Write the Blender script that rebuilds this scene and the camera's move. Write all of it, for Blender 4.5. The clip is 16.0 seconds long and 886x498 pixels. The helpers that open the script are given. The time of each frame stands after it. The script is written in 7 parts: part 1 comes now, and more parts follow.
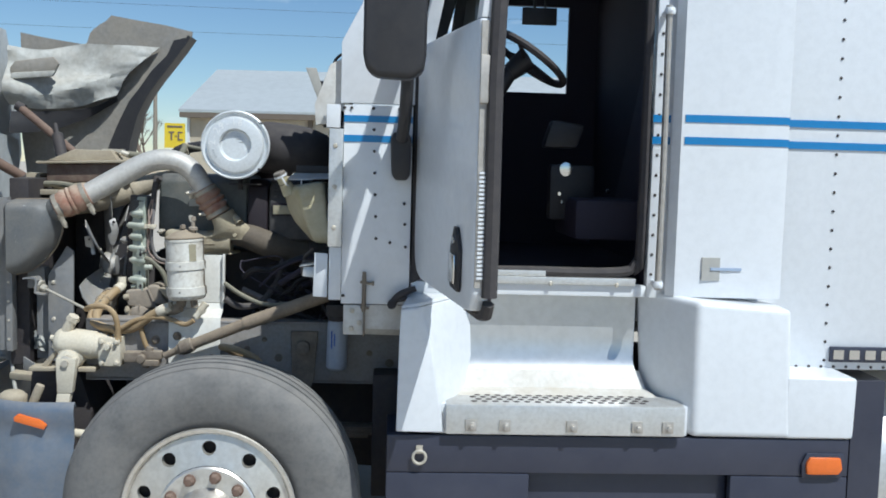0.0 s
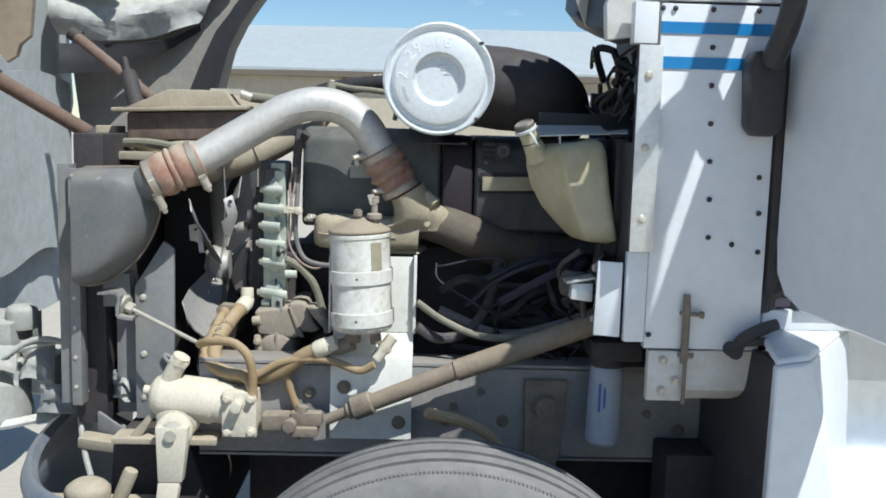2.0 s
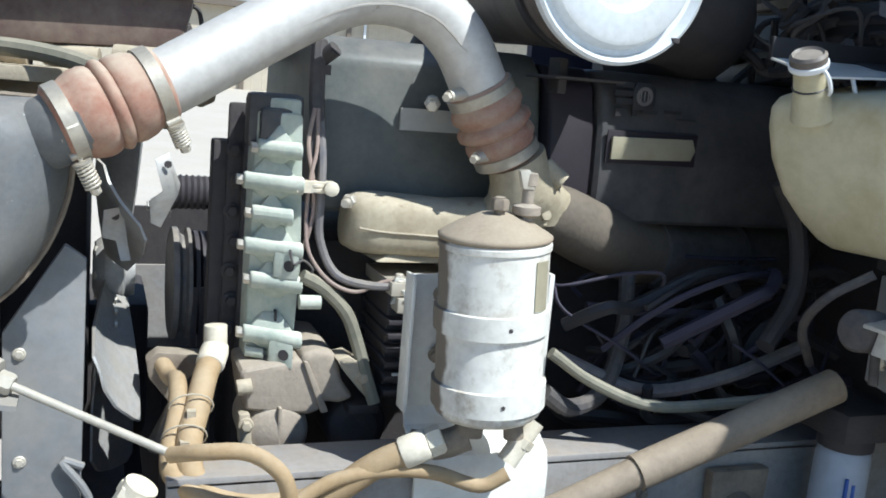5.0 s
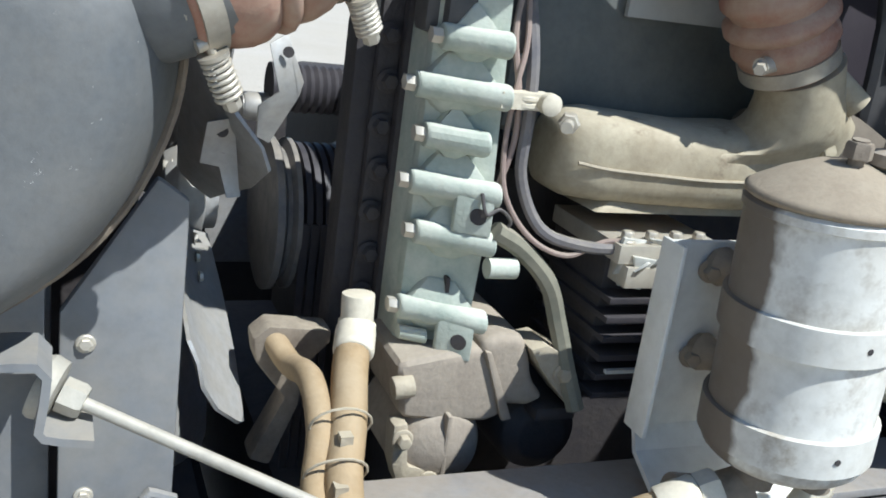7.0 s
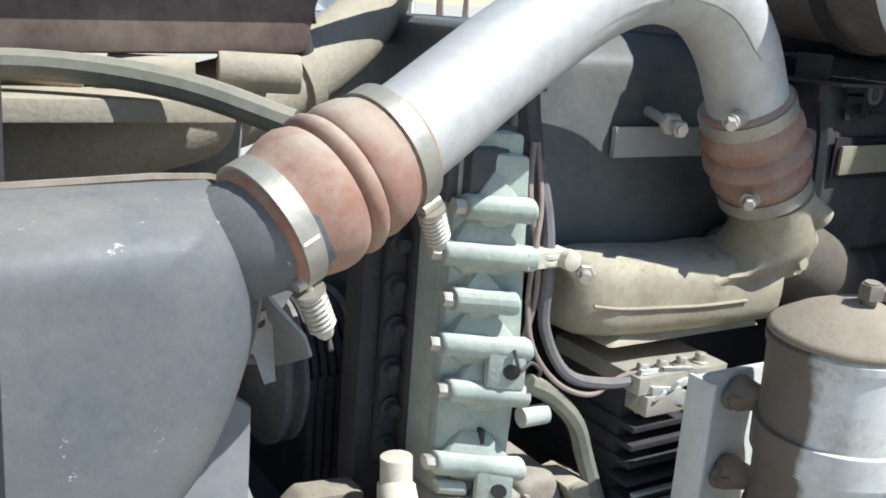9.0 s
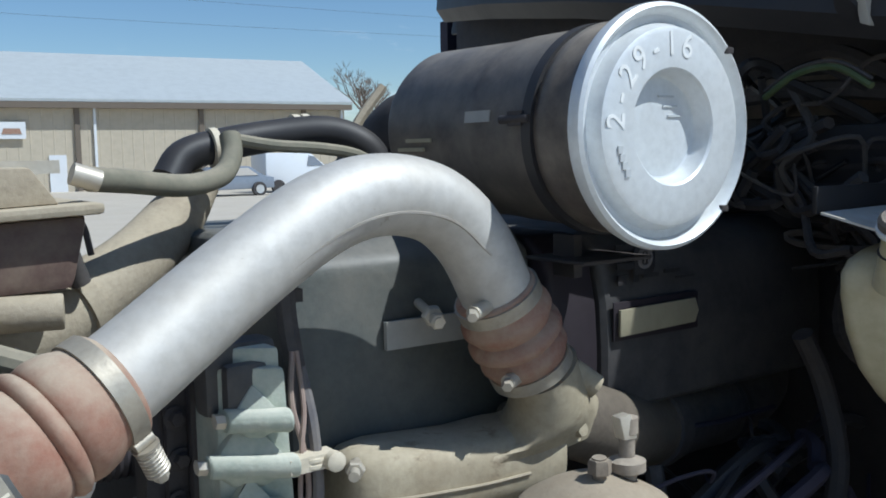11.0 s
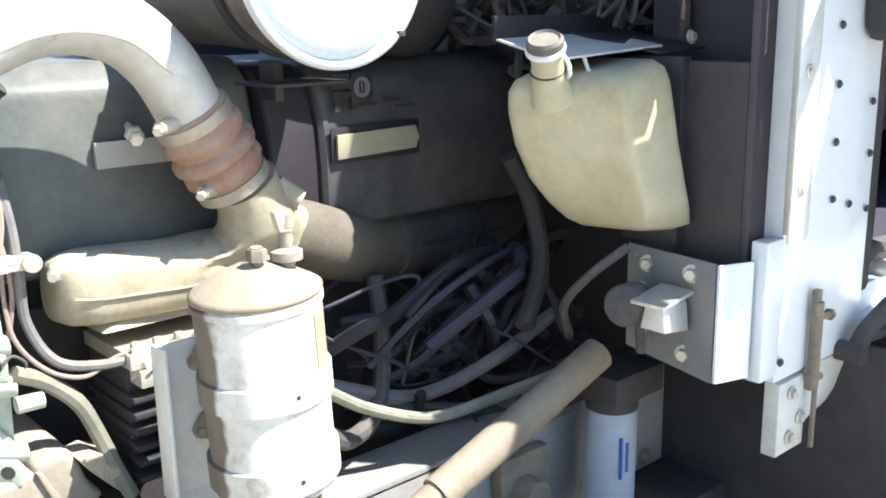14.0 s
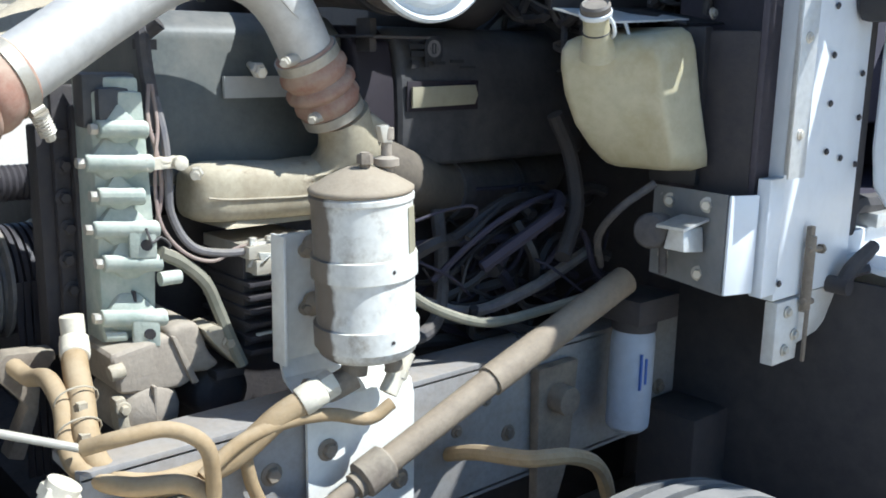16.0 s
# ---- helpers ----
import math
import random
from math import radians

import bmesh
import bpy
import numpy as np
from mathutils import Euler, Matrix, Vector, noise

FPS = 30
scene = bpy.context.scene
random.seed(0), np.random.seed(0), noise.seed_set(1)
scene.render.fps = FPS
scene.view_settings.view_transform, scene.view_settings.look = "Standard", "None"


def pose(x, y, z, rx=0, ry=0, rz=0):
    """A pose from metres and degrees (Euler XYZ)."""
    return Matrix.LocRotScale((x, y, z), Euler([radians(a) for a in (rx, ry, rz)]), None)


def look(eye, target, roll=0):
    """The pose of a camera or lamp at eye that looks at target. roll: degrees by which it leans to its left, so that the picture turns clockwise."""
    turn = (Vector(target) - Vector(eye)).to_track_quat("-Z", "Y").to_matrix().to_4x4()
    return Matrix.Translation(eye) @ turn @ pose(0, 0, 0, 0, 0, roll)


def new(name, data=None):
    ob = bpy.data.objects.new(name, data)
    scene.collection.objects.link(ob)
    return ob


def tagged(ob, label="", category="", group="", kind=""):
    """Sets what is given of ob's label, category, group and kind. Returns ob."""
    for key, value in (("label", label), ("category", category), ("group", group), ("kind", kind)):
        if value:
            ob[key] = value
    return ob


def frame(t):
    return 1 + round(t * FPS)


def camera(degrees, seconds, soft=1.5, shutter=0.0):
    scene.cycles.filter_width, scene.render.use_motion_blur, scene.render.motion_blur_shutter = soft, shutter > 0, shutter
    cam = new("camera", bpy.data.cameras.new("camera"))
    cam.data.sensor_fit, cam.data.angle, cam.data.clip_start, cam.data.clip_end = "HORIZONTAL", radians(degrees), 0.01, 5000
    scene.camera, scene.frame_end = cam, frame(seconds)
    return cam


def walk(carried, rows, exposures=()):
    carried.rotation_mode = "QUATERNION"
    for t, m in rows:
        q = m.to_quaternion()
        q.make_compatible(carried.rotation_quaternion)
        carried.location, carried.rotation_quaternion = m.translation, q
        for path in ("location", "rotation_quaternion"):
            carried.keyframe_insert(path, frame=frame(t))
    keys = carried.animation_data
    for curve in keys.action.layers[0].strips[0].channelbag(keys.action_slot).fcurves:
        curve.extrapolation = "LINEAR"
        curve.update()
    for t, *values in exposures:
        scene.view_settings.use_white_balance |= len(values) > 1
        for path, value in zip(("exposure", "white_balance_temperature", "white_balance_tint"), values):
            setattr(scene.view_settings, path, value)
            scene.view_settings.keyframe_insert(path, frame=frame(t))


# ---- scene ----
cam = camera(50.0, 16.0, soft=1.8)
PATH = [
    (0, (-0.038, -0.447, 1.821), (0.07, 1.543, 1.656), 1.6),
    (0.5, (-0.272, 0.007, 1.811), (-0.211, 1.998, 1.629), 1.2),
    (1, (-0.424, 0.442, 1.797), (-0.471, 2.432, 1.599), 1.7),
    (1.5, (-0.604, 0.797, 1.774), (-0.589, 2.784, 1.553), 1.0),
    (2, (-0.726, 1.068, 1.779), (-0.669, 3.051, 1.527), 1.6),
    (2.5, (-0.85, 1.297, 1.729), (-0.718, 3.281, 1.512), 3.9),
    (3, (-0.964, 1.455, 1.729), (-0.769, 3.432, 1.495), 4.5),
    (5.5, (-1.421, 2.442, 1.719), (-0.687, 4.257, 1.31), 5.3),
    (6, (-1.444, 2.596, 1.7), (-0.717, 4.398, 1.228), 5.8),
    (6.5, (-1.419, 2.678, 1.691), (-0.785, 4.499, 1.157), 6.3),
    (7, (-1.482, 2.78, 1.681), (-0.726, 4.532, 1.081), 8.1),
    (7.5, (-1.582, 2.893, 1.645), (-0.687, 4.581, 1.054), 6.0),
    (8, (-1.616, 2.916, 1.677), (-0.654, 4.544, 1.026), 4.8),
    (8.5, (-1.654, 2.9, 1.741), (-0.646, 4.523, 1.148), 5.3),
    (11, (-1.507, 2.72, 1.876), (-0.366, 4.35, 1.674), -1.0),
    (11.5, (-1.443, 2.671, 1.869), (-0.249, 4.265, 1.685), -1.1),
    (12, (-1.387, 2.587, 1.861), (-0.123, 4.127, 1.693), -1.4),
    (12.5, (-1.347, 2.516, 1.831), (-0.075, 4.054, 1.71), -1.2),
    (13, (-1.311, 2.483, 1.789), (-0.06, 4.037, 1.651), -2.9),
    (13.5, (-1.318, 2.477, 1.761), (-0.08, 4.026, 1.502), -2.6),
    (14, (-1.399, 2.461, 1.822), (-0.108, 3.914, 1.351), -1.1),
    (14.5, (-1.575, 2.439, 1.75), (-0.159, 3.784, 1.32), -2.2),
    (15, (-1.618, 2.38, 1.774), (-0.225, 3.739, 1.314), -0.4),
    (15.5, (-1.631, 2.337, 1.762), (-0.267, 3.74, 1.344), 0.7),
    (16, (-1.668, 2.295, 1.728), (-0.375, 3.762, 1.308), 1.1),
]
EXPO = [(0.0, -0.13, 5750), (2.0, 0.12, 5850), (3.0, 0.22, 5950), (5.5, 0.57, 5650), (6.5, 0.42, 5650), (7.5, 0.4, 5700), (8.5, 0.6, 5700), (10.8, -0.2, 5550), (11.3, 0.04, 5750), (12.0, 0.53, 5950), (12.5, 1.1, 6150), (13.0, 1.36, 6250), (14.0, 1.6, 6100), (14.5, 1.5, 6100), (15.0, 1.2, 5900), (15.5, 1.12, 5750), (16.0, 0.75, 5600)]
walk(cam, [(t, look(eye, target, roll)) for t, eye, target, roll in PATH], [(t, stops, kelvin, 5) for t, stops, kelvin in EXPO])

from mathutils import noise

# ---- world, sun ----
SUN_TO = Vector((0.76, -1.0, 1.85)).normalized()
world = bpy.data.worlds.new("world")
scene.world = world
world.use_nodes = True
wn = world.node_tree.nodes
sky = wn.new("ShaderNodeTexSky")
sky.sky_type = "NISHITA"
sky.sun_disc = False
sky.sun_elevation = math.asin(SUN_TO.z)
sky.sun_rotation = math.atan2(SUN_TO.x, SUN_TO.y)
sky.air_density, sky.dust_density, sky.ozone_density = 1.0, 0.0, 3.2
wn["Background"].inputs["Strength"].default_value = 0.088
wl = world.node_tree.links
# drifting fair-weather clouds all round the sky
wc = wn.new("ShaderNodeTexCoord")
wm = wn.new("ShaderNodeMapping")
wm.inputs["Scale"].default_value = (1.0, 1.0, 3.6)
wm.inputs["Location"].default_value = (0.37, 0.1, 0.25)
wl.new(wc.outputs["Generated"], wm.inputs["Vector"])
wz = wn.new("ShaderNodeTexNoise")
wz.inputs["Scale"].default_value, wz.inputs["Detail"].default_value, wz.inputs["Roughness"].default_value = 5.5, 9.0, 0.55
wl.new(wm.outputs["Vector"], wz.inputs["Vector"])
wr = wn.new("ShaderNodeMapRange")
wr.interpolation_type = "SMOOTHSTEP"
wr.inputs["From Min"].default_value, wr.inputs["From Max"].default_value, wr.inputs["To Max"].default_value = 0.56, 0.70, 0.9
wl.new(wz.outputs["Fac"], wr.inputs["Value"])
wx = wn.new("ShaderNodeMix")
wx.data_type = "RGBA"
wx.inputs[7].default_value = (10.5, 10.8, 11.0, 1)
wl.new(wr.outputs["Result"], wx.inputs[0])
wh_ = wn.new("ShaderNodeHueSaturation")
wh_.inputs["Saturation"].default_value, wh_.inputs["Value"].default_value = 1.04, 1.12
wl.new(sky.outputs["Color"], wh_.inputs["Color"])
wl.new(wh_.outputs["Color"], wx.inputs[6])
wl.new(wx.outputs[2], wn["Background"].inputs["Color"])
sun = new("sun", bpy.data.lights.new("sun", "SUN"))
sun.data.energy, sun.data.angle, sun.data.color = 5.2, radians(0.5), (1.0, 0.95, 0.87)
sun.matrix_world = Matrix.Translation((3, -3, 8)) @ SUN_TO.to_track_quat("Z", "Y").to_matrix().to_4x4()


# ---- materials ----
def mat(name, base, other=None, rough=0.6, metal=0.0, big=3.0, fine=45.0, mix=0.5, bump=0.15, dust=0.0,
        dust_colour=(0.42, 0.36, 0.27), coat=0.0, spots=None, spot_cut=0.62, spot_scale=14.0, transmission=0.0, ior=1.45, sss=0.0, rough_var=0.15, settle_lit=1.3, spot_soft=0.05):
    """Procedural surface: base and other colour mixed by two noises, optional dust film, spots and relief."""
    m = bpy.data.materials.new(name)
    m.use_nodes = True
    n, l = m.node_tree.nodes, m.node_tree.links
    b = n["Principled BSDF"]
    tc = n.new("ShaderNodeTexCoord")

    def noise_of(scale, detail=6.0, rough_=0.6):
        t = n.new("ShaderNodeTexNoise")
        t.inputs["Scale"].default_value, t.inputs["Detail"].default_value = scale, detail
        t.inputs["Roughness"].default_value = rough_
        l.new(tc.outputs["Object"], t.inputs["Vector"])
        return t.outputs["Fac"]

    def ramp(fac, lo, hi):
        r = n.new("ShaderNodeMapRange")
        r.inputs["From Min"].default_value, r.inputs["From Max"].default_value = lo, hi
        l.new(fac, r.inputs["Value"])
        return r.outputs["Result"]

    def mixc(fac, a, c):
        x = n.new("ShaderNodeMix")
        x.data_type = "RGBA"
        if hasattr(fac, "is_linked"):
            l.new(fac, x.inputs[0])
        else:
            x.inputs[0].default_value = fac
        for sock, v in ((x.inputs[6], a), (x.inputs[7], c)):
            if hasattr(v, "is_linked"):
                l.new(v, sock)
            else:
                sock.default_value = (*v, 1)
        return x.outputs[2]

    def mul(a, k):
        x = n.new("ShaderNodeMath")
        x.operation = "MULTIPLY"
        l.new(a, x.inputs[0])
        x.inputs[1].default_value = k
        return x.outputs[0]

    other = other or tuple(c * 0.72 for c in base)
    nb, nf = noise_of(big), noise_of(fine, 4.0)
    col = mixc(mul(ramp(nb, 0.35, 0.7), mix), base, other)
    col = mixc(mul(ramp(nf, 0.4, 0.75), mix * 0.6), col, tuple(c * 0.6 for c in other))
    if dust > 0:
        d = noise_of(big * 2.3, 8.0, 0.7)
        col = mixc(mul(ramp(d, 0.3, 0.72), dust), col, dust_colour)
        # dust settled on what faces up, also paling tops as sunlight would
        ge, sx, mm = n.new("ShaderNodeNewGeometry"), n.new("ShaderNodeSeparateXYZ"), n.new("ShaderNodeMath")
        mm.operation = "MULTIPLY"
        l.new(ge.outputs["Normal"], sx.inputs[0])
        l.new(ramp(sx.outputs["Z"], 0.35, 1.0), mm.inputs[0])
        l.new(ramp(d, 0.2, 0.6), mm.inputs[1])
        col = mixc(mul(mm.outputs[0], min(0.9, dust * settle_lit)), col, dust_colour)
    if spots:
        sp = noise_of(spot_scale, 5.0, 0.75)
        col = mixc(ramp(sp, spot_cut, spot_cut + spot_soft), col, spots)
    l.new(col, b.inputs["Base Color"])
    b.inputs["Metallic"].default_value = metal
    r = n.new("ShaderNodeMapRange")
    r.inputs["To Min"].default_value, r.inputs["To Max"].default_value = max(0.03, rough - rough_var), min(1, rough + rough_var)
    l.new(nb, r.inputs["Value"])
    l.new(r.outputs["Result"], b.inputs["Roughness"])
    b.inputs["Coat Weight"].default_value = coat
    b.inputs["Transmission Weight"].default_value, b.inputs["IOR"].default_value = transmission, ior
    if sss:
        b.inputs["Subsurface Weight"].default_value, b.inputs["Subsurface Radius"].default_value = sss, (0.02, 0.018, 0.012)
    if bump:
        bp = n.new("ShaderNodeBump")
        bp.inputs["Strength"].default_value, bp.inputs["Distance"].default_value = bump, 0.004
        l.new(nf, bp.inputs["Height"])
        l.new(bp.outputs["Normal"], b.inputs["Normal"])
    return m


TAN = (0.42, 0.355, 0.26)
white = mat("white_paint", (0.73, 0.75, 0.775), (0.65, 0.67, 0.695), rough=0.32, coat=0.25, mix=0.25, bump=0.015, big=0.9, fine=30, dust=0.06)
white_dirty = mat("dirty_white_paint", (0.72, 0.72, 0.70), (0.5, 0.46, 0.40), rough=0.5, mix=0.5, bump=0.08, big=5, dust=0.35)
blue = mat("blue_stripe", (0.02, 0.20, 0.47), (0.02, 0.16, 0.4), rough=0.35, coat=0.2, mix=0.3, bump=0.02)
alu = mat("brushed_aluminium", (0.72, 0.73, 0.73), (0.56, 0.56, 0.54), rough=0.48, metal=0.7, big=6, fine=70, mix=0.5, bump=0.05, dust=0.22)
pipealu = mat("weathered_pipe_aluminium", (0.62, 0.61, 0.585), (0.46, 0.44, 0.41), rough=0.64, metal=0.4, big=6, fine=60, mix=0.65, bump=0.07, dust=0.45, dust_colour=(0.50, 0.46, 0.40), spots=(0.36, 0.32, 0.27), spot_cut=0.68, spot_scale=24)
alu_smooth = mat("smooth_aluminium_sheet", (0.62, 0.64, 0.66), (0.52, 0.54, 0.55), rough=0.36, metal=0.75, big=2.5, fine=25, mix=0.4, bump=0.012, dust=0.15, settle_lit=0.4)
alu_dull = mat("dull_aluminium", (0.55, 0.53, 0.50), (0.36, 0.32, 0.28), rough=0.55, metal=0.6, big=9, mix=0.6, bump=0.08, dust=0.3)
fanpale = mat("dusty_fan_metal", (0.46, 0.46, 0.46), (0.30, 0.29, 0.28), rough=0.55, metal=0.3, big=14, fine=90, mix=0.6, bump=0.1, dust=0.4)
sunlitpale = mat("pale_sunlit_flakes", (0.62, 0.63, 0.60), (0.42, 0.42, 0.38), rough=0.7, big=14, fine=90, mix=0.6, bump=0.1, dust=0.2)
maroon = mat("dusty_maroon_paint", (0.10, 0.055, 0.05), (0.07, 0.04, 0.04), rough=0.5, big=7, fine=90, mix=0.5, bump=0.1, dust=0.4)
chrome = mat("chrome", (0.75, 0.75, 0.74), rough=0.15, metal=1.0, mix=0.15, bump=0.0, rough_var=0.05)
polish = mat("polished_wheel", (0.78, 0.76, 0.72), (0.55, 0.5, 0.43), rough=0.38, metal=0.75, big=8, mix=0.5, bump=0.04, dust=0.25)
lidsteel = mat("filter_lid_steel", (0.74, 0.77, 0.79), (0.62, 0.65, 0.67), rough=0.45, metal=0.25, big=5, fine=90, mix=0.4, bump=0.03, dust=0.12)
tankgrey = mat("grey_plastic", (0.115, 0.125, 0.135), (0.08, 0.086, 0.094), rough=0.58, big=4, fine=130, mix=0.5, bump=0.10, dust=0.2, spots=(0.6, 0.6, 0.58), spot_cut=0.665, spot_scale=55)
panelgrey = mat("grey_steel_panel", (0.20, 0.21, 0.225), (0.13, 0.135, 0.145), rough=0.6, big=5, mix=0.5, bump=0.1, dust=0.3, spots=(0.6, 0.58, 0.52), spot_cut=0.73, spot_scale=40)
silicone = mat("red_silicone_hose", (0.29, 0.125, 0.085), (0.22, 0.10, 0.07), rough=0.85, big=9, fine=90, mix=0.5, bump=0.2, dust=0.75, dust_colour=(0.44, 0.365, 0.275), settle_lit=2.0)
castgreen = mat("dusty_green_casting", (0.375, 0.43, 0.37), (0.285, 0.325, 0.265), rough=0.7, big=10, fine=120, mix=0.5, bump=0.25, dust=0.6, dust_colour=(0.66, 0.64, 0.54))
shaftbrown = mat("dusty_brown_shaft", (0.24, 0.19, 0.14), (0.15, 0.115, 0.085), rough=0.75, big=9, fine=110, mix=0.6, bump=0.25, dust=0.35, dust_colour=(0.38, 0.31, 0.22))
casttan = mat("dusty_iron_casting", (0.38, 0.33, 0.25), (0.26, 0.21, 0.15), rough=0.8, big=8, fine=140, mix=0.6, bump=0.3, dust=0.45, dust_colour=(0.50, 0.43, 0.31))
castbrown = mat("brown_dusty_iron", (0.19, 0.15, 0.115), (0.10, 0.08, 0.065), rough=0.85, big=11, fine=120, mix=0.6, bump=0.3, dust=0.4)
gearwhite = mat("pale_dusty_housing", (0.66, 0.61, 0.50), (0.48, 0.41, 0.30), rough=0.75, big=9, fine=120, mix=0.55, bump=0.2, dust=0.3, dust_colour=(0.62, 0.54, 0.40))
coverdark = mat("dark_valve_cover", (0.042, 0.042, 0.046), (0.028, 0.027, 0.031), rough=0.55, big=6, fine=110, mix=0.5, bump=0.12, dust=0.45, dust_colour=(0.16, 0.145, 0.13))
covergrey = mat("grey_green_valve_cover", (0.095, 0.105, 0.10), (0.06, 0.066, 0.064), rough=0.5, big=6, fine=110, mix=0.55, bump=0.12, dust=0.3, dust_colour=(0.27, 0.24, 0.2))
coverpurple = mat("dark_oily_casting", (0.024, 0.018, 0.025), (0.016, 0.012, 0.017), rough=0.6, big=6, mix=0.5, bump=0.12, dust=0.06, dust_colour=(0.14, 0.11, 0.10))
lampgrey = mat("dusty_grey_lamp_casting", (0.40, 0.41, 0.39), (0.27, 0.27, 0.25), rough=0.75, big=8, fine=80, mix=0.65, bump=0.25, dust=0.35, dust_colour=(0.46, 0.43, 0.36), spots=(0.10, 0.09, 0.08), spot_cut=0.66, spot_scale=14)
rodgrey = mat("dusty_grey_rod", (0.45, 0.43, 0.38), (0.30, 0.275, 0.23), rough=0.65, metal=0.2, big=14, fine=120, mix=0.6, bump=0.15, dust=0.4, dust_colour=(0.50, 0.45, 0.36))
castdust = mat("dust_caked_casting", (0.30, 0.255, 0.205), (0.21, 0.17, 0.135), rough=0.88, big=10, fine=120, mix=0.6, bump=0.3, dust=0.45, dust_colour=(0.42, 0.36, 0.28))
wallpurple = mat("sooty_firewall_paint", (0.065, 0.056, 0.072), (0.045, 0.038, 0.047), rough=0.65, big=6, fine=90, mix=0.6, bump=0.12, dust=0.2, dust_colour=(0.16, 0.14, 0.13))
beltblack = mat("worn_belt_rubber", (0.03, 0.027, 0.033), (0.05, 0.045, 0.05), rough=0.6, big=20, fine=160, mix=0.5, bump=0.1, dust=0.12, dust_colour=(0.16, 0.14, 0.13))
pulleygrey = mat("dusty_pulley_metal", (0.15, 0.145, 0.15), (0.09, 0.085, 0.09), rough=0.55, big=14, fine=120, mix=0.6, bump=0.2, dust=0.3)
engdark = mat("oily_black_iron", (0.034, 0.031, 0.037), (0.055, 0.048, 0.045), rough=0.7, big=14, fine=120, mix=0.6, bump=0.3, dust=0.22, dust_colour=(0.14, 0.115, 0.09))
blackplastic = mat("black_plastic", (0.022, 0.022, 0.026), (0.035, 0.034, 0.036), rough=0.5, big=6, mix=0.5, bump=0.06, dust=0.12, dust_colour=(0.14, 0.12, 0.1))
cansteel = mat("air_cleaner_black", (0.045, 0.040, 0.042), (0.085, 0.07, 0.06), rough=0.5, big=6, mix=0.6, bump=0.06, dust=0.55, dust_colour=(0.30, 0.26, 0.21), settle_lit=2.1)
rubber = mat("black_rubber", (0.036, 0.033, 0.037), (0.055, 0.05, 0.05), rough=0.75, big=8, mix=0.5, bump=0.1, dust=0.25, dust_colour=(0.15, 0.13, 0.11))
tyre_rubber = mat("dusty_tyre_rubber", (0.15, 0.15, 0.148), (0.085, 0.085, 0.086), rough=0.85, big=5, fine=70, mix=0.6, bump=0.12, dust=0.45, dust_colour=(0.27, 0.25, 0.225))
canwhite = mat("reservoir_white", (0.74, 0.73, 0.68), (0.52, 0.47, 0.39), rough=0.42, big=10, fine=60, mix=0.55, bump=0.06, spots=(0.22, 0.16, 0.10), spot_cut=0.50, spot_scale=12, spot_soft=0.3)
bandwhite = mat("clean_band_white", (0.78, 0.77, 0.72), (0.66, 0.63, 0.56), rough=0.4, big=12, fine=60, mix=0.4, bump=0.04, dust=0.12)
elbowtan = mat("pale_dusty_casting", (0.40, 0.345, 0.24), (0.25, 0.195, 0.125), rough=0.75, big=9, fine=110, mix=0.65, bump=0.16, dust=0.4, dust_colour=(0.58, 0.51, 0.38), spots=(0.15, 0.105, 0.065), spot_cut=0.62, spot_scale=14, spot_soft=0.15)
elbowbrown = mat("dusty_brown_casting", (0.12, 0.098, 0.076), (0.07, 0.056, 0.046), rough=0.8, big=7, fine=110, mix=0.6, bump=0.2, dust=0.2, dust_colour=(0.26, 0.22, 0.16))
lidbrown = mat("dust_caked_lid", (0.30, 0.24, 0.17), (0.23, 0.18, 0.13), rough=0.95, big=10, fine=220, mix=0.5, bump=0.2, dust=0.3)
hosebrown = mat("dusty_brown_hose", (0.34, 0.235, 0.12), (0.24, 0.16, 0.08), rough=0.85, big=9, fine=90, mix=0.6, bump=0.2, dust=0.35, dust_colour=(0.46, 0.37, 0.25))
hosegreen = mat("dusty_green_hose", (0.17, 0.17, 0.13), (0.12, 0.12, 0.09), rough=0.85, big=10, mix=0.5, bump=0.15, dust=0.35)
wire_dark = mat("wiring_loom", (0.05, 0.048, 0.055), (0.08, 0.07, 0.06), rough=0.8, big=20, mix=0.6, bump=0.15, dust=0.3, dust_colour=(0.22, 0.19, 0.16))
wire_green = mat("faded_green_wire", (0.05, 0.10, 0.03), (0.10, 0.10, 0.03), rough=0.7, big=15, mix=0.5, bump=0.1, dust=0.15)
wire_grey = mat("grey_conduit", (0.13, 0.125, 0.14), (0.09, 0.085, 0.09), rough=0.7, big=15, mix=0.5, bump=0.1, dust=0.3)
wire_pink = mat("faded_red_wire", (0.30, 0.215, 0.19), (0.22, 0.165, 0.145), rough=0.7, big=15, mix=0.5, bump=0.1, dust=0.3)
steel = mat("zinc_steel", (0.66, 0.62, 0.54), (0.45, 0.40, 0.32), rough=0.5, metal=0.45, big=15, mix=0.5, bump=0.08, dust=0.35)
clampsteel = mat("dusty_clamp_steel", (0.46, 0.43, 0.37), (0.31, 0.27, 0.21), rough=0.5, metal=0.5, big=14, fine=120, mix=0.6, bump=0.1, dust=0.35, dust_colour=(0.46, 0.40, 0.31))
rust = mat("rusty_steel", (0.17, 0.105, 0.08), (0.11, 0.07, 0.055), rough=0.85, big=14, fine=150, mix=0.6, bump=0.25, dust=0.25, dust_colour=(0.30, 0.24, 0.18))
brass_label = mat("label_plate", (0.40, 0.37, 0.26), (0.32, 0.28, 0.19), rough=0.5, metal=0.2, big=12, mix=0.5, bump=0.04, dust=0.3)
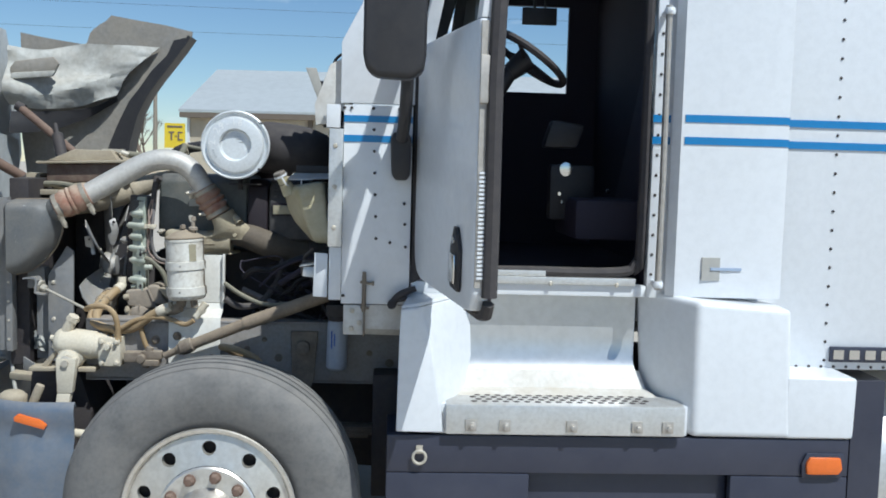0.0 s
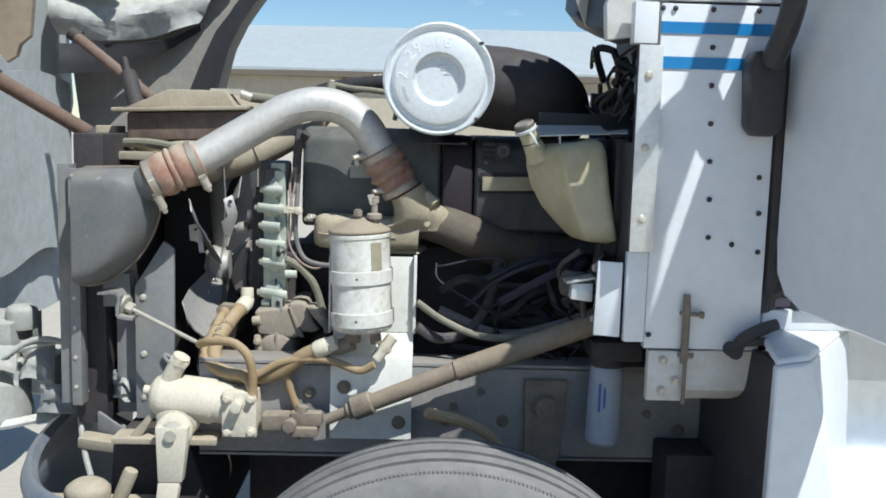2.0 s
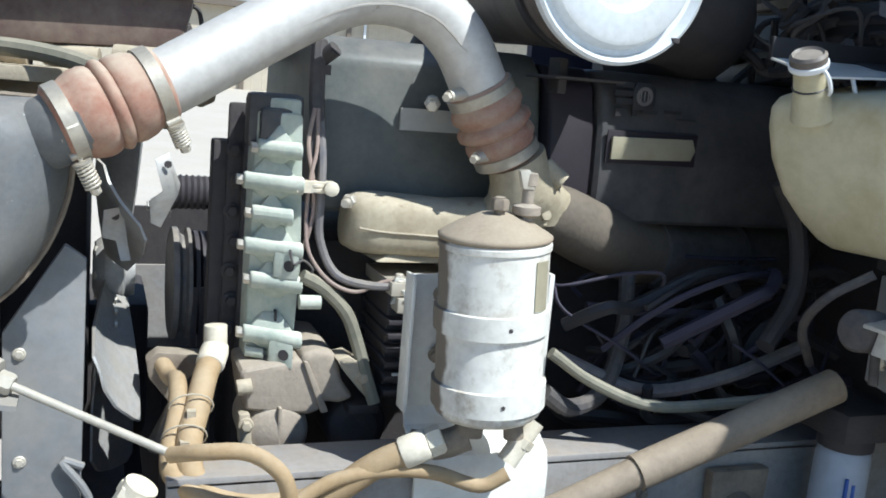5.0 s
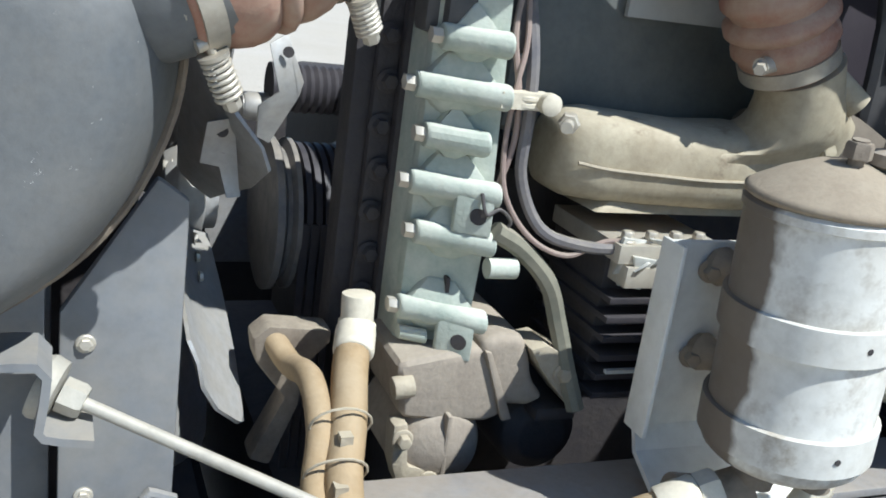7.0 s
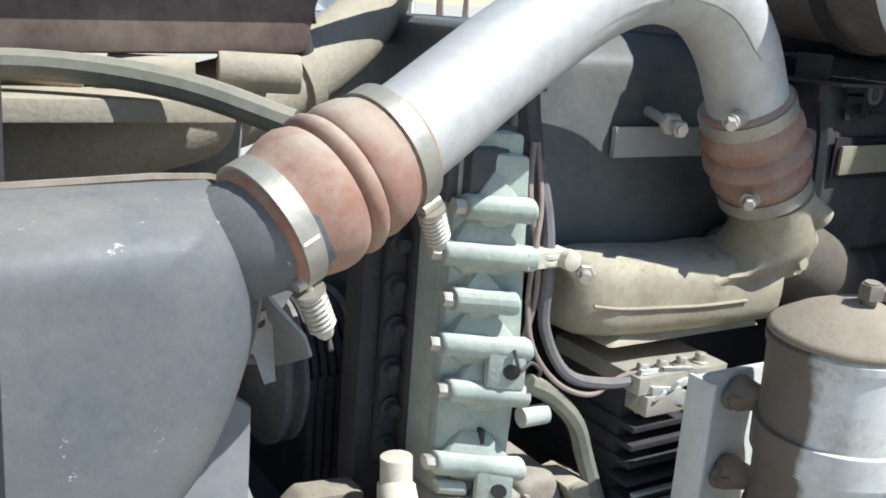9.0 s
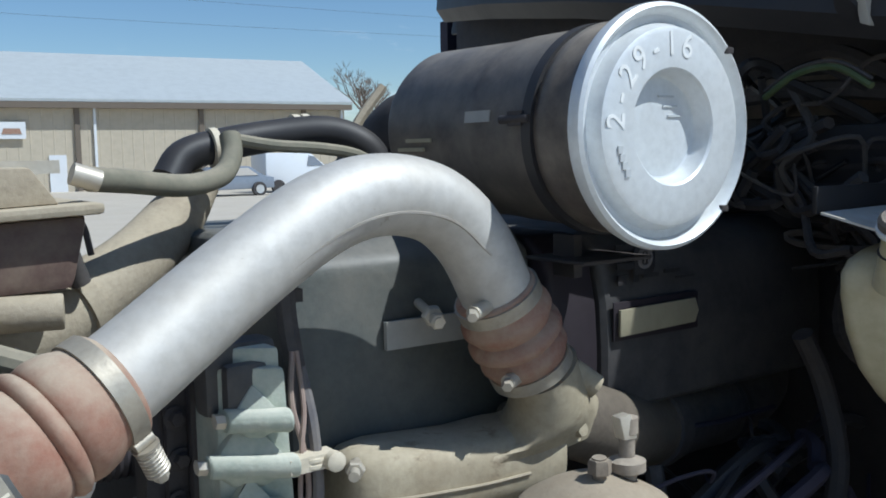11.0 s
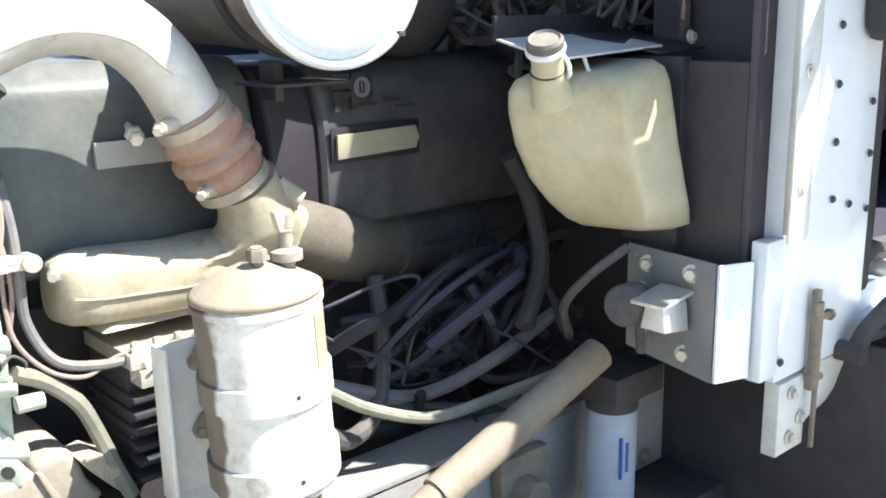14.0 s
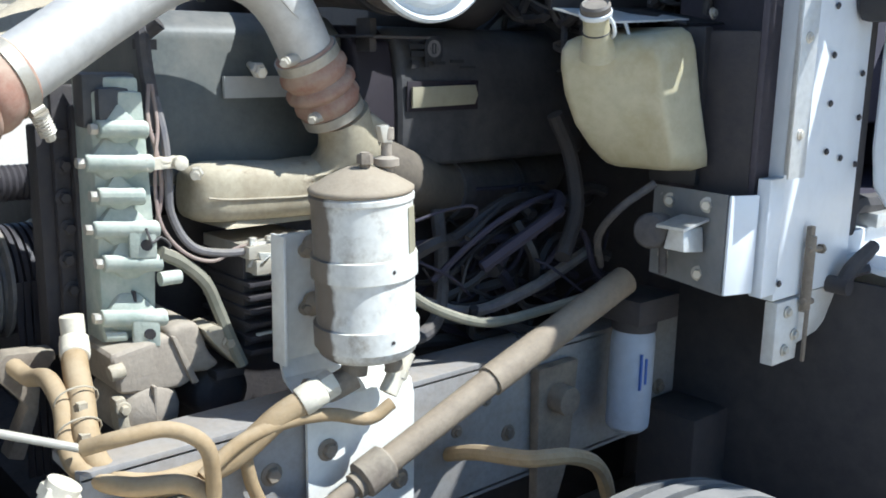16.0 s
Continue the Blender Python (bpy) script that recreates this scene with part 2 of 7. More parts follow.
framepaint = mat("dusty_frame_paint", (0.30, 0.30, 0.305), (0.19, 0.17, 0.155), rough=0.7, big=5, fine=90, mix=0.6, bump=0.12, dust=0.3, dust_colour=(0.36, 0.29, 0.21))
bumperpaint = mat("blue_grey_bumper", (0.10, 0.135, 0.19), (0.17, 0.20, 0.25), rough=0.42, big=7, fine=50, mix=0.6, bump=0.05, dust=0.2, coat=0.15)
skirtdark = mat("dark_blue_fairing", (0.028, 0.032, 0.055), (0.045, 0.048, 0.07), rough=0.4, big=3, mix=0.4, bump=0.03, dust=0.15, dust_colour=(0.12, 0.12, 0.14), coat=0.2)
cream = mat("translucent_cream_plastic", (0.50, 0.47, 0.33), (0.40, 0.335, 0.21), rough=0.42, big=6, fine=40, mix=0.5, bump=0.05, dust=0.18, sss=0.2, spots=(0.30, 0.25, 0.12), spot_cut=0.47, spot_scale=6, spot_soft=0.4)
orange = mat("orange_lens", (0.75, 0.16, 0.02), (0.6, 0.12, 0.02), rough=0.2, mix=0.3, bump=0.05, coat=0.5)
interior = mat("dark_cab_trim", (0.042, 0.036, 0.054), (0.056, 0.05, 0.068), rough=0.8, mix=0.5, bump=0.1)
hoodgrey = mat("grey_hood_lining", (0.30, 0.285, 0.26), (0.20, 0.185, 0.165), rough=0.85, big=4, fine=40, mix=0.7, bump=0.25, dust=0.4, spots=(0.10, 0.08, 0.06), spot_cut=0.70, spot_scale=6)
hoodpale = mat("pale_fibreglass", (0.50, 0.53, 0.54), (0.37, 0.39, 0.39), rough=0.8, big=5, fine=22, mix=0.6, bump=0.6, dust=0.25)
hoodtan = mat("dusty_tan_lining", (0.30, 0.235, 0.17), (0.20, 0.15, 0.11), rough=0.9, big=5, fine=40, mix=0.7, bump=0.25, dust=0.35)
hoodwhite = mat("scuffed_white_fibreglass", (0.56, 0.57, 0.54), (0.33, 0.31, 0.27), rough=0.75, big=5, fine=35, mix=0.75, bump=0.3, dust=0.3, spots=(0.14, 0.12, 0.10), spot_cut=0.69, spot_scale=9)
# oil grime down one side of the reservoir, its shade coloured in with it
bandstained = mat("stained_band_white", (0.74, 0.73, 0.68), (0.54, 0.50, 0.43), rough=0.45, big=16, fine=80, mix=0.5, bump=0.06, dust=0.2, spots=(0.30, 0.24, 0.17), spot_cut=0.6, spot_scale=16, spot_soft=0.2)
for grime_shaded in (canwhite, bandstained):
  n_, l_ = grime_shaded.node_tree.nodes, grime_shaded.node_tree.links
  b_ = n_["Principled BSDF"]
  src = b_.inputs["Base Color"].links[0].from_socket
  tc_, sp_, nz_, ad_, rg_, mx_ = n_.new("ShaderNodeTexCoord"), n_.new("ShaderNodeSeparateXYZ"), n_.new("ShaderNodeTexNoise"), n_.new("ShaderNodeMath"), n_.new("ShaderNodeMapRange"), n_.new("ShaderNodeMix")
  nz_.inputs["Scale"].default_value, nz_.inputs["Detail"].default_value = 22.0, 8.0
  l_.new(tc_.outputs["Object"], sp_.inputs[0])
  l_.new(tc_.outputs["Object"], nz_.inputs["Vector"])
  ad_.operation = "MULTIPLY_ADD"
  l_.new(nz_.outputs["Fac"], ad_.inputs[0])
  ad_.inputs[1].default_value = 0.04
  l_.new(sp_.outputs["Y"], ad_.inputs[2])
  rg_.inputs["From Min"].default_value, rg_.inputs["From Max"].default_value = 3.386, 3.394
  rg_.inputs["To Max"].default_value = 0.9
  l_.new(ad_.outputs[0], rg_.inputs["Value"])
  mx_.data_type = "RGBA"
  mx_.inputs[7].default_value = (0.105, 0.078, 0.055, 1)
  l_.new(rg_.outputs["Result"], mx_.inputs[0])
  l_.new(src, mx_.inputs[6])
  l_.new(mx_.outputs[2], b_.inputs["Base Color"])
marker = mat("chalk_marking", (0.86, 0.87, 0.86), (0.75, 0.77, 0.77), rough=0.9, mix=0.5, bump=0.1)
ink = mat("faint_print", (0.52, 0.54, 0.55), (0.42, 0.44, 0.46), rough=0.7, mix=0.3, bump=0.0)
labelgrey = mat("grey_label", (0.42, 0.42, 0.40), (0.3, 0.3, 0.28), rough=0.6, mix=0.4, bump=0.03, dust=0.3)
filterblue = mat("filter_pale_blue", (0.38, 0.43, 0.52), (0.28, 0.32, 0.38), rough=0.5, mix=0.4, bump=0.04, dust=0.3)
print_faded = mat("faded_blue_print", (0.34, 0.42, 0.56), (0.42, 0.48, 0.58), rough=0.6, mix=0.5, bump=0.0)
print_blue = mat("blue_print", (0.06, 0.13, 0.42), (0.05, 0.1, 0.35), rough=0.6, mix=0.3, bump=0.0)
dirt = mat("dusty_gravel_ground", (0.52, 0.475, 0.41), (0.42, 0.375, 0.32), rough=0.95, big=0.35, fine=30, mix=0.6, bump=0.5, dust=0.3, spots=(0.22, 0.19, 0.16), spot_cut=0.63, spot_scale=26)
metalwall = mat("tan_metal_siding", (0.50, 0.44, 0.34), (0.45, 0.395, 0.30), rough=0.6, big=0.2, fine=3, mix=0.4, bump=0.05)
metalroof = mat("pale_metal_roof", (0.48, 0.505, 0.505), (0.42, 0.445, 0.445), rough=0.5, metal=0.2, big=0.15, fine=2, mix=0.4, bump=0.05)
trimdark = mat("brown_trim", (0.16, 0.13, 0.10), rough=0.6, mix=0.3)
yellow = mat("yellow_sign", (0.70, 0.52, 0.03), (0.6, 0.44, 0.03), rough=0.5, mix=0.3, bump=0.0)
bark = mat("bare_branch_bark", (0.22, 0.17, 0.13), (0.15, 0.12, 0.10), rough=0.9, mix=0.5, bump=0.1)
woodpole = mat("weathered_pole", (0.30, 0.26, 0.21), (0.22, 0.19, 0.15), rough=0.9, mix=0.5, bump=0.1)
carpaint = mat("pale_car_paint", (0.22, 0.25, 0.30), rough=0.3, coat=0.4, mix=0.2, bump=0.0)
glass = mat("glass", (0.8, 0.85, 0.85), rough=0.03, mix=0.05, bump=0.0, transmission=1.0, rough_var=0.02)
mirror_glass = mat("mirror_glass", (0.85, 0.86, 0.88), rough=0.04, metal=1.0, mix=0.05, bump=0.0, rough_var=0.02)


# ---- geometry ----
def box(x0, x1, y0, y1, z0, z1):
    v = [(x, y, z) for x in (x0, x1) for y in (y0, y1) for z in (z0, z1)]
    return v, [(0, 1, 3, 2), (4, 6, 7, 5), (0, 4, 5, 1), (2, 3, 7, 6), (0, 2, 6, 4), (1, 5, 7, 3)]


def hexa(a, b):
    """A solid between two quads (each four points in ring order)."""
    return list(a) + list(b), [(3, 2, 1, 0), (4, 5, 6, 7)] + [(i, (i + 1) % 4, 4 + (i + 1) % 4, 4 + i) for i in range(4)]


def prism(poly, axis, a0, a1):
    """A polygon in the two other axes, extruded along axis."""
    def at(p, a):
        return {"x": (a, p[0], p[1]), "y": (p[0], a, p[1]), "z": (p[0], p[1], a)}[axis]
    n = len(poly)
    v = [at(p, a0) for p in poly] + [at(p, a1) for p in poly]
    return v, [tuple(range(n))[::-1], tuple(range(n, 2 * n))] + [(i, (i + 1) % n, n + (i + 1) % n, n + i) for i in range(n)]


def frame_of(d):
    d = np.array(d, float) / np.linalg.norm(d)
    h = np.array((0, 0, 1.0)) if abs(d[2]) < 0.9 else np.array((1.0, 0, 0))
    u = np.cross(h, d)
    u /= np.linalg.norm(u)
    return u, np.cross(d, u), d


def lathe(profile, p0, axis, n=32, cap=True):
    """Rings of (radius, height along axis) from p0."""
    u, w, d = frame_of(axis)
    p0 = np.array(p0, float)
    v, f = [], []
    for r, h in profile:
        for k in range(n):
            a = 2 * math.pi * k / n
            v.append(tuple(p0 + d * h + (u * math.cos(a) + w * math.sin(a)) * max(r, 1e-5)))
    for i in range(len(profile) - 1):
        for k in range(n):
            f.append((i * n + k, i * n + (k + 1) % n, (i + 1) * n + (k + 1) % n, (i + 1) * n + k))
    if cap and profile[0][0] > 1e-4:
        f.append(tuple(range(n))[::-1])
    m = (len(profile) - 1) * n
    if cap and profile[-1][0] > 1e-4:
        f.append(tuple(range(m, m + n)))
    return v, f


def cyl(p0, p1, r0, r1=None, n=20, edge=0.0):
    p0, p1 = np.array(p0, float), np.array(p1, float)
    h = np.linalg.norm(p1 - p0)
    r1 = r0 if r1 is None else r1
    prof = [(r0 - edge, 0), (r0, edge), (r1, h - edge), (r1 - edge, h)] if edge else [(r0, 0), (r1, h)]
    return lathe(prof, p0, p1 - p0, n)


def spline(pts, per=6):
    """A smooth line through the points."""
    p = [np.array(q, float) for q in pts]
    p = [2 * p[0] - p[1]] + p + [2 * p[-1] - p[-2]]
    out = []
    for i in range(1, len(p) - 2):
        for k in range(per):
            t = k / per
            a, b, c, d = p[i - 1], p[i], p[i + 1], p[i + 2]
            out.append(0.5 * (2 * b + (c - a) * t + (2 * a - 5 * b + 4 * c - d) * t * t + (3 * b - a - 3 * c + d) * t ** 3))
    return out + [p[-2]]


def tube(pts, r, n=12, per=6, smooth=True, sx=1.0):
    """A round bar along points; r is a number, or one for each point. sx squeezes it sideways."""
    rr = r if isinstance(r, (list, tuple)) else [r] * len(pts)
    line = spline(pts, per) if smooth and len(pts) > 2 else [np.array(q, float) for q in pts]
    rad = np.interp(np.linspace(0, len(pts) - 1, len(line)), range(len(pts)), rr)
    v, f = [], []
    u = None
    for i, c in enumerate(line):
        d = line[min(i + 1, len(line) - 1)] - line[max(i - 1, 0)]
        d = d / (np.linalg.norm(d) + 1e-9)
        if u is None:
            u = frame_of(d)[0]
        u = u - d * np.dot(u, d)
        u /= np.linalg.norm(u) + 1e-9
        w = np.cross(d, u)
        for k in range(n):
            a = 2 * math.pi * k / n
            v.append(tuple(c + (u * math.cos(a) * sx + w * math.sin(a)) * rad[i]))
    for i in range(len(line) - 1):
        for k in range(n):
            f.append((i * n + k, i * n + (k + 1) % n, (i + 1) * n + (k + 1) % n, (i + 1) * n + k))
    f.append(tuple(range(n))[::-1])
    m = (len(line) - 1) * n
    f.append(tuple(range(m, m + n)))
    return v, f


def loft(rings, cap=True):
    """A skin over rings of equal counts of points."""
    n = len(rings[0])
    v = [tuple(p) for r in rings for p in r]
    f = [(i * n + j, i * n + (j + 1) % n, (i + 1) * n + (j + 1) % n, (i + 1) * n + j) for i in range(len(rings) - 1) for j in range(n)]
    if cap:
        f += [tuple(range(n))[::-1], tuple(range((len(rings) - 1) * n, len(rings) * n))]
    return v, f


def oval(c, u, w, a, b, e=2.0, n=28):
    """A rounded outline about c, half as wide as a along u and b along w; e squares it."""
    c, u, w = np.array(c, float), np.array(u, float), np.array(w, float)
    o = []
    for k in range(n):
        t = 2 * math.pi * k / n
        x, y = math.cos(t), math.sin(t)
        o.append(c + u * a * math.copysign(abs(x) ** (2 / e), x) + w * b * math.copysign(abs(y) ** (2 / e), y))
    return o


def spring(p0, p1, r, turns, wire):
    u, w, d = frame_of(np.array(p1, float) - np.array(p0, float))
    h = np.linalg.norm(np.array(p1, float) - np.array(p0, float))
    pts = []
    for i in range(turns * 10 + 1):
        a = 2 * math.pi * i / 10
        pts.append(np.array(p0, float) + d * h * i / (turns * 10) + (u * math.cos(a) + w * math.sin(a)) * r)
    return tube(pts, wire, 6, smooth=False)


def join(*geos):
    v, f = [], []
    for gv, gf in geos:
        k = len(v)
        v += list(gv)
        f += [tuple(i + k for i in q) for q in gf]
    return v, f


def nut(p, d, r=0.009, h=0.009):
    return lathe([(r, 0), (r, h * 0.8), (r * 0.85, h)], p, d, 6)


def bolt(p, d, r=0.008, h=0.008, washer=True):
    d = np.array(d, float) / np.linalg.norm(d)
    p = np.array(p, float)
    g = [lathe([(r * 1.5, 0), (r * 1.5, 0.002), (r * 1.3, 0.003)], p, d, 14)] if washer else []
    return join(*g, nut(p + d * (0.002 if washer else 0), d, r, h))


def sheet(rows, thick=0.006):
    """A surface through a grid of points (rows of equal length), thickened."""
    g = [[np.array(p, float) for p in r] for r in rows]
    nr, nc = len(g), len(g[0])
    nrm = [[None] * nc for _ in range(nr)]
    for i in range(nr):
        for j in range(nc):
            a = g[min(i + 1, nr - 1)][j] - g[max(i - 1, 0)][j]
            b = g[i][min(j + 1, nc - 1)] - g[i][max(j - 1, 0)]
            c = np.cross(a, b)
            nrm[i][j] = c / (np.linalg.norm(c) + 1e-9)
    v = [tuple(g[i][j]) for i in range(nr) for j in range(nc)] + [tuple(g[i][j] - nrm[i][j] * thick) for i in range(nr) for j in range(nc)]
    o = nr * nc
    f = []
    for i in range(nr - 1):
        for j in range(nc - 1):
            q = (i * nc + j, i * nc + j + 1, (i + 1) * nc + j + 1, (i + 1) * nc + j)
            f += [q[::-1], tuple(k + o for k in q)]
    ring = [j for j in range(nc)] + [i * nc + nc - 1 for i in range(1, nr)] + [(nr - 1) * nc + j for j in range(nc - 2, -1, -1)] + [i * nc for i in range(nr - 2, 0, -1)]
    for a, b in zip(ring, ring[1:] + ring[:1]):
        f.append((a, b, b + o, a + o))
    return v, f


def crumpled(rows, thick=0.006, k=5, amp=0.0, scale=6.0):
    """A sheet through a smooth refinement of a coarse grid, with dents along its depth."""
    rows = [[tuple(p) for p in spline(r, k)] for r in rows]
    cols = [[tuple(p) for p in spline(c, k)] for c in zip(*rows)]
    out = []
    for c in cols:
        out.append([(p[0], p[1] + amp * noise.fractal(Vector(p) * scale, 0.8, 2.0, 4), p[2]) for p in c])
    return sheet(out, thick)


def shaped(geo, m, bev=0.0, seg=2, smooth=35.0, sub=0):
    """A mesh from a geometry, with bevelled edges and smooth sides."""
    me = bpy.data.meshes.new("mesh")
    me.from_pydata([tuple(map(float, p)) for p in geo[0]], [], geo[1])
    bm = bmesh.new()
    bm.from_mesh(me)
    bmesh.ops.recalc_face_normals(bm, faces=bm.faces)
    if bev:
        sharp = [e for e in bm.edges if len(e.link_faces) == 2 and e.calc_face_angle(0) > radians(25)]
        bmesh.ops.bevel(bm, geom=sharp, offset=bev, segments=seg, profile=0.6, affect="EDGES", clamp_overlap=True)
    if sub:
        bmesh.ops.subdivide_edges(bm, edges=bm.edges, cuts=sub, use_grid_fill=True)
    bm.to_mesh(me)
    bm.free()
    me.materials.append(m)
    me.shade_smooth()
    me.set_sharp_from_angle(angle=radians(smooth))
    return me


def shift(d, *obs):
    """Moves parts, with what hangs on them."""
    for ob in obs:
        ob.location = Vector(ob.location) + Vector(d)


CAB_X = {"k": 1.0}


def cab_x(x):
    """The cab's lengths, shortened towards its front edge."""
    return 0.04 + (x - 0.04) * CAB_X["k"] if x > 0.04 else x


def thing(name, at, label, category, group="", kind=""):
    ob = new(name)
    ob.location = at
    ob.empty_display_size = 0.1
    return tagged(ob, label, category, group, kind)


def part(name, geo, m, parent, label="", bev=0.0, seg=2, smooth=35.0, sub=0):
    """A mesh part, built in the world's coordinates, under a thing or a part."""
    if not isinstance(geo, bpy.types.Mesh):
        geo = ([(cab_x(x), y, z) for x, y, z in geo[0]], geo[1])
        geo = shaped(geo, m, bev, seg, smooth, sub)
    ob = new(name, geo)
    ob.parent = parent
    top = parent
    while top.parent:
        top = top.parent
    if parent is top:
        ob.matrix_parent_inverse = Matrix.Translation(-Vector(top.location))
    if label:
        ob["label"] = label
    return ob


def pieces(name, geos, m, parent, bev=0.0, seg=2, smooth=35.0):
    """Like pieces of one part, each a mesh of its own."""
    return [part(name, g, m, parent, bev=bev, seg=seg, smooth=smooth) for g in geos]


def solo(name, geo, m, label, category, kind="", bev=0.0, seg=2, smooth=35.0, group=""):
    """A thing, or a piece of the setting, of one mesh."""
    return tagged(new(name, shaped(geo, m, bev, seg, smooth)), label, category, group, kind)


# ---- ground and distance ----
GZ = 0.076
gx = [-600, -120, -40, -12, -6, -3, -1, 1, 3, 6, 12, 40, 120, 600]
solo("ground", join(([(x, y, GZ) for y in gx for x in gx], [(j * 14 + i, j * 14 + i + 1, j * 14 + 15 + i, j * 14 + 14 + i) for j in range(13) for i in range(13)])),
     dirt, "pale dusty gravel yard", "ground", "structure")

hall = thing("metal_building", (7, 55, GZ), "long tan metal building with a pale low-pitched roof", "building")


def along(s, off, z):
    """A place on the building's long wall: s metres from its far corner, off metres out of the wall."""
    a, b = Vector((-12.95, 60.0, 0)), Vector((27.0, 56.2, 0))
    d = (b - a).normalized()
    p = a + d * s + Vector((d.y, -d.x, 0)) * off
    return (p.x, p.y, z)


LEN, EAVE = 41.5, 5.0
part("wall", hexa([along(0, 0, GZ), along(LEN, 0, GZ), along(LEN, -16, GZ), along(0, -16, GZ)],
                  [along(0, 0, EAVE), along(LEN, 0, EAVE), along(LEN, -16, EAVE), along(0, -16, EAVE)]), metalwall, hall)
part("roof", join(hexa([along(-.4, .5, EAVE), along(LEN + .4, .5, EAVE), along(LEN + .4, -8, EAVE + 3.3), along(-.4, -8, EAVE + 3.3)],
                       [along(-.4, .5, EAVE + .15), along(LEN + .4, .5, EAVE + .15), along(LEN + .4, -8, EAVE + 3.45), along(-.4, -8, EAVE + 3.45)]),
                  hexa([along(-.4, -16.5, EAVE), along(LEN + .4, -16.5, EAVE), along(LEN + .4, -8, EAVE + 3.3), along(-.4, -8, EAVE + 3.3)],
                       [along(-.4, -16.5, EAVE + .15), along(LEN + .4, -16.5, EAVE + .15), along(LEN + .4, -8, EAVE + 3.45), along(-.4, -8, EAVE + 3.45)])),
     metalroof, hall, "pale grey metal roof")
part("eave_trim", hexa([along(-.3, .05, EAVE - .35), along(LEN + .3, .05, EAVE - .35), along(LEN + .3, .6, EAVE - .35), along(-.3, .6, EAVE - .35)],
                       [along(-.3, .05, EAVE - .02), along(LEN + .3, .05, EAVE - .02), along(LEN + .3, .6, EAVE - .02), along(-.3, .6, EAVE - .02)]), trimdark, hall, "brown eave trim")


def post(s, w, m, name, label):
    part(name, hexa([along(s, .02, GZ), along(s + w, .02, GZ), along(s + w, .16, GZ), along(s, .16, GZ)],
                    [along(s, .02, EAVE - .3), along(s + w, .02, EAVE - .3), along(s + w, .16, EAVE - .3), along(s, .16, EAVE - .3)]), m, hall, label)


for s in (7.6, 13.4, 19.3, 25.3, 32.2, 38.6):
    post(s, 0.28, trimdark, "pilaster", "dark brown pilaster")
for s in (0.05, 26.3, 41.2):
    post(s, 0.14, white, "downpipe", "white downpipe")
for i in range(69):
    s = 0.2 + i * 0.6
    part("siding_rib", hexa([along(s, 0, GZ), along(s + .06, 0, GZ), along(s + .05, .012, GZ), along(s + .01, .012, GZ)],
                            [along(s, 0, EAVE - .3), along(s + .06, 0, EAVE - .3), along(s + .05, .012, EAVE - .3), along(s + .01, .012, EAVE - .3)]), metalwall, hall)
part("door", hexa([along(23.9, .02, GZ), along(24.8, .02, GZ), along(24.8, .08, GZ), along(23.9, .08, GZ)],
                  [along(23.9, .02, 2.1), along(24.8, .02, 2.1), along(24.8, .08, 2.1), along(23.9, .08, 2.1)]), white, hall, "white entrance door")
part("wall_lamp", hexa([along(38.9, .05, 4.0), along(39.4, .05, 4.0), along(39.4, .4, 4.0), along(38.9, .4, 4.0)],
                       [along(38.9, .05, 4.25), along(39.4, .05, 4.25), along(39.4, .3, 4.25), along(38.9, .3, 4.25)]), white, hall, "small white wall lamp")
board = part("sign_board", hexa([along(21.4, .18, 3.0), along(22.8, .18, 3.0), along(22.8, .24, 3.0), along(21.4, .24, 3.0)],
                                [along(21.4, .18, 3.9), along(22.8, .18, 3.9), along(22.8, .24, 3.9), along(21.4, .24, 3.9)]), white, hall, "white sign board with a red and grey mark")
part("sign_mark", hexa([along(21.6, .25, 3.25), along(22.6, .25, 3.25), along(22.6, .27, 3.25), along(21.6, .27, 3.25)],
                       [along(21.7, .25, 3.55), along(22.5, .25, 3.55), along(22.5, .27, 3.55), along(21.7, .27, 3.55)]), silicone, board)

ysign = thing("yellow_sign", (-13.25, 58, GZ), "yellow roadside sign with dark letters on a post", "sign")
part("post", cyl((-13.25, 58.12, GZ), (-13.25, 58.12, 4.2), 0.06), steel, ysign)
yb = part("board", box(-13.87, -12.65, 58.0, 58.08, 2.72, 4.2), yellow, ysign)
part("header_bar", box(-13.7, -12.8, 57.97, 57.99, 3.95, 4.05), trimdark, yb)
for x0, x1, z0, z1 in ((-13.62, -13.28, 3.62, 3.7), (-13.5, -13.4, 3.2, 3.62), (-13.24, -13.14, 3.4, 3.47), (-13.08, -12.99, 3.25, 3.62), (-13.08, -12.78, 3.62, 3.7), (-13.08, -12.78, 3.17, 3.25)):
    part("letter_stroke", box(x0, x1, 57.97, 57.99, z0, z1), trimdark, yb)

upole = thing("utility_pole", (-15.4, 62, GZ), "weathered wooden utility pole with a crossarm", "pole")
part("pole", cyl((-15.4, 62, GZ), (-15.4, 62, 8.6), 0.16, 0.11, 12), woodpole, upole)
part("crossarm", box(-16.0, -14.8, 61.9, 62.05, 8.1, 8.22), woodpole, upole)
for k, z in enumerate((11.8, 10.2)):
    solo("power_line", tube([(-60, 60, z + 1.8), (-35, 62, z + .4), (-15.4, 62, z), (20, 66, z + .6), (60, 75, z + 2.4)], 0.009, 5), rubber,
         "thin dark overhead power line", "cable", group="overhead lines")


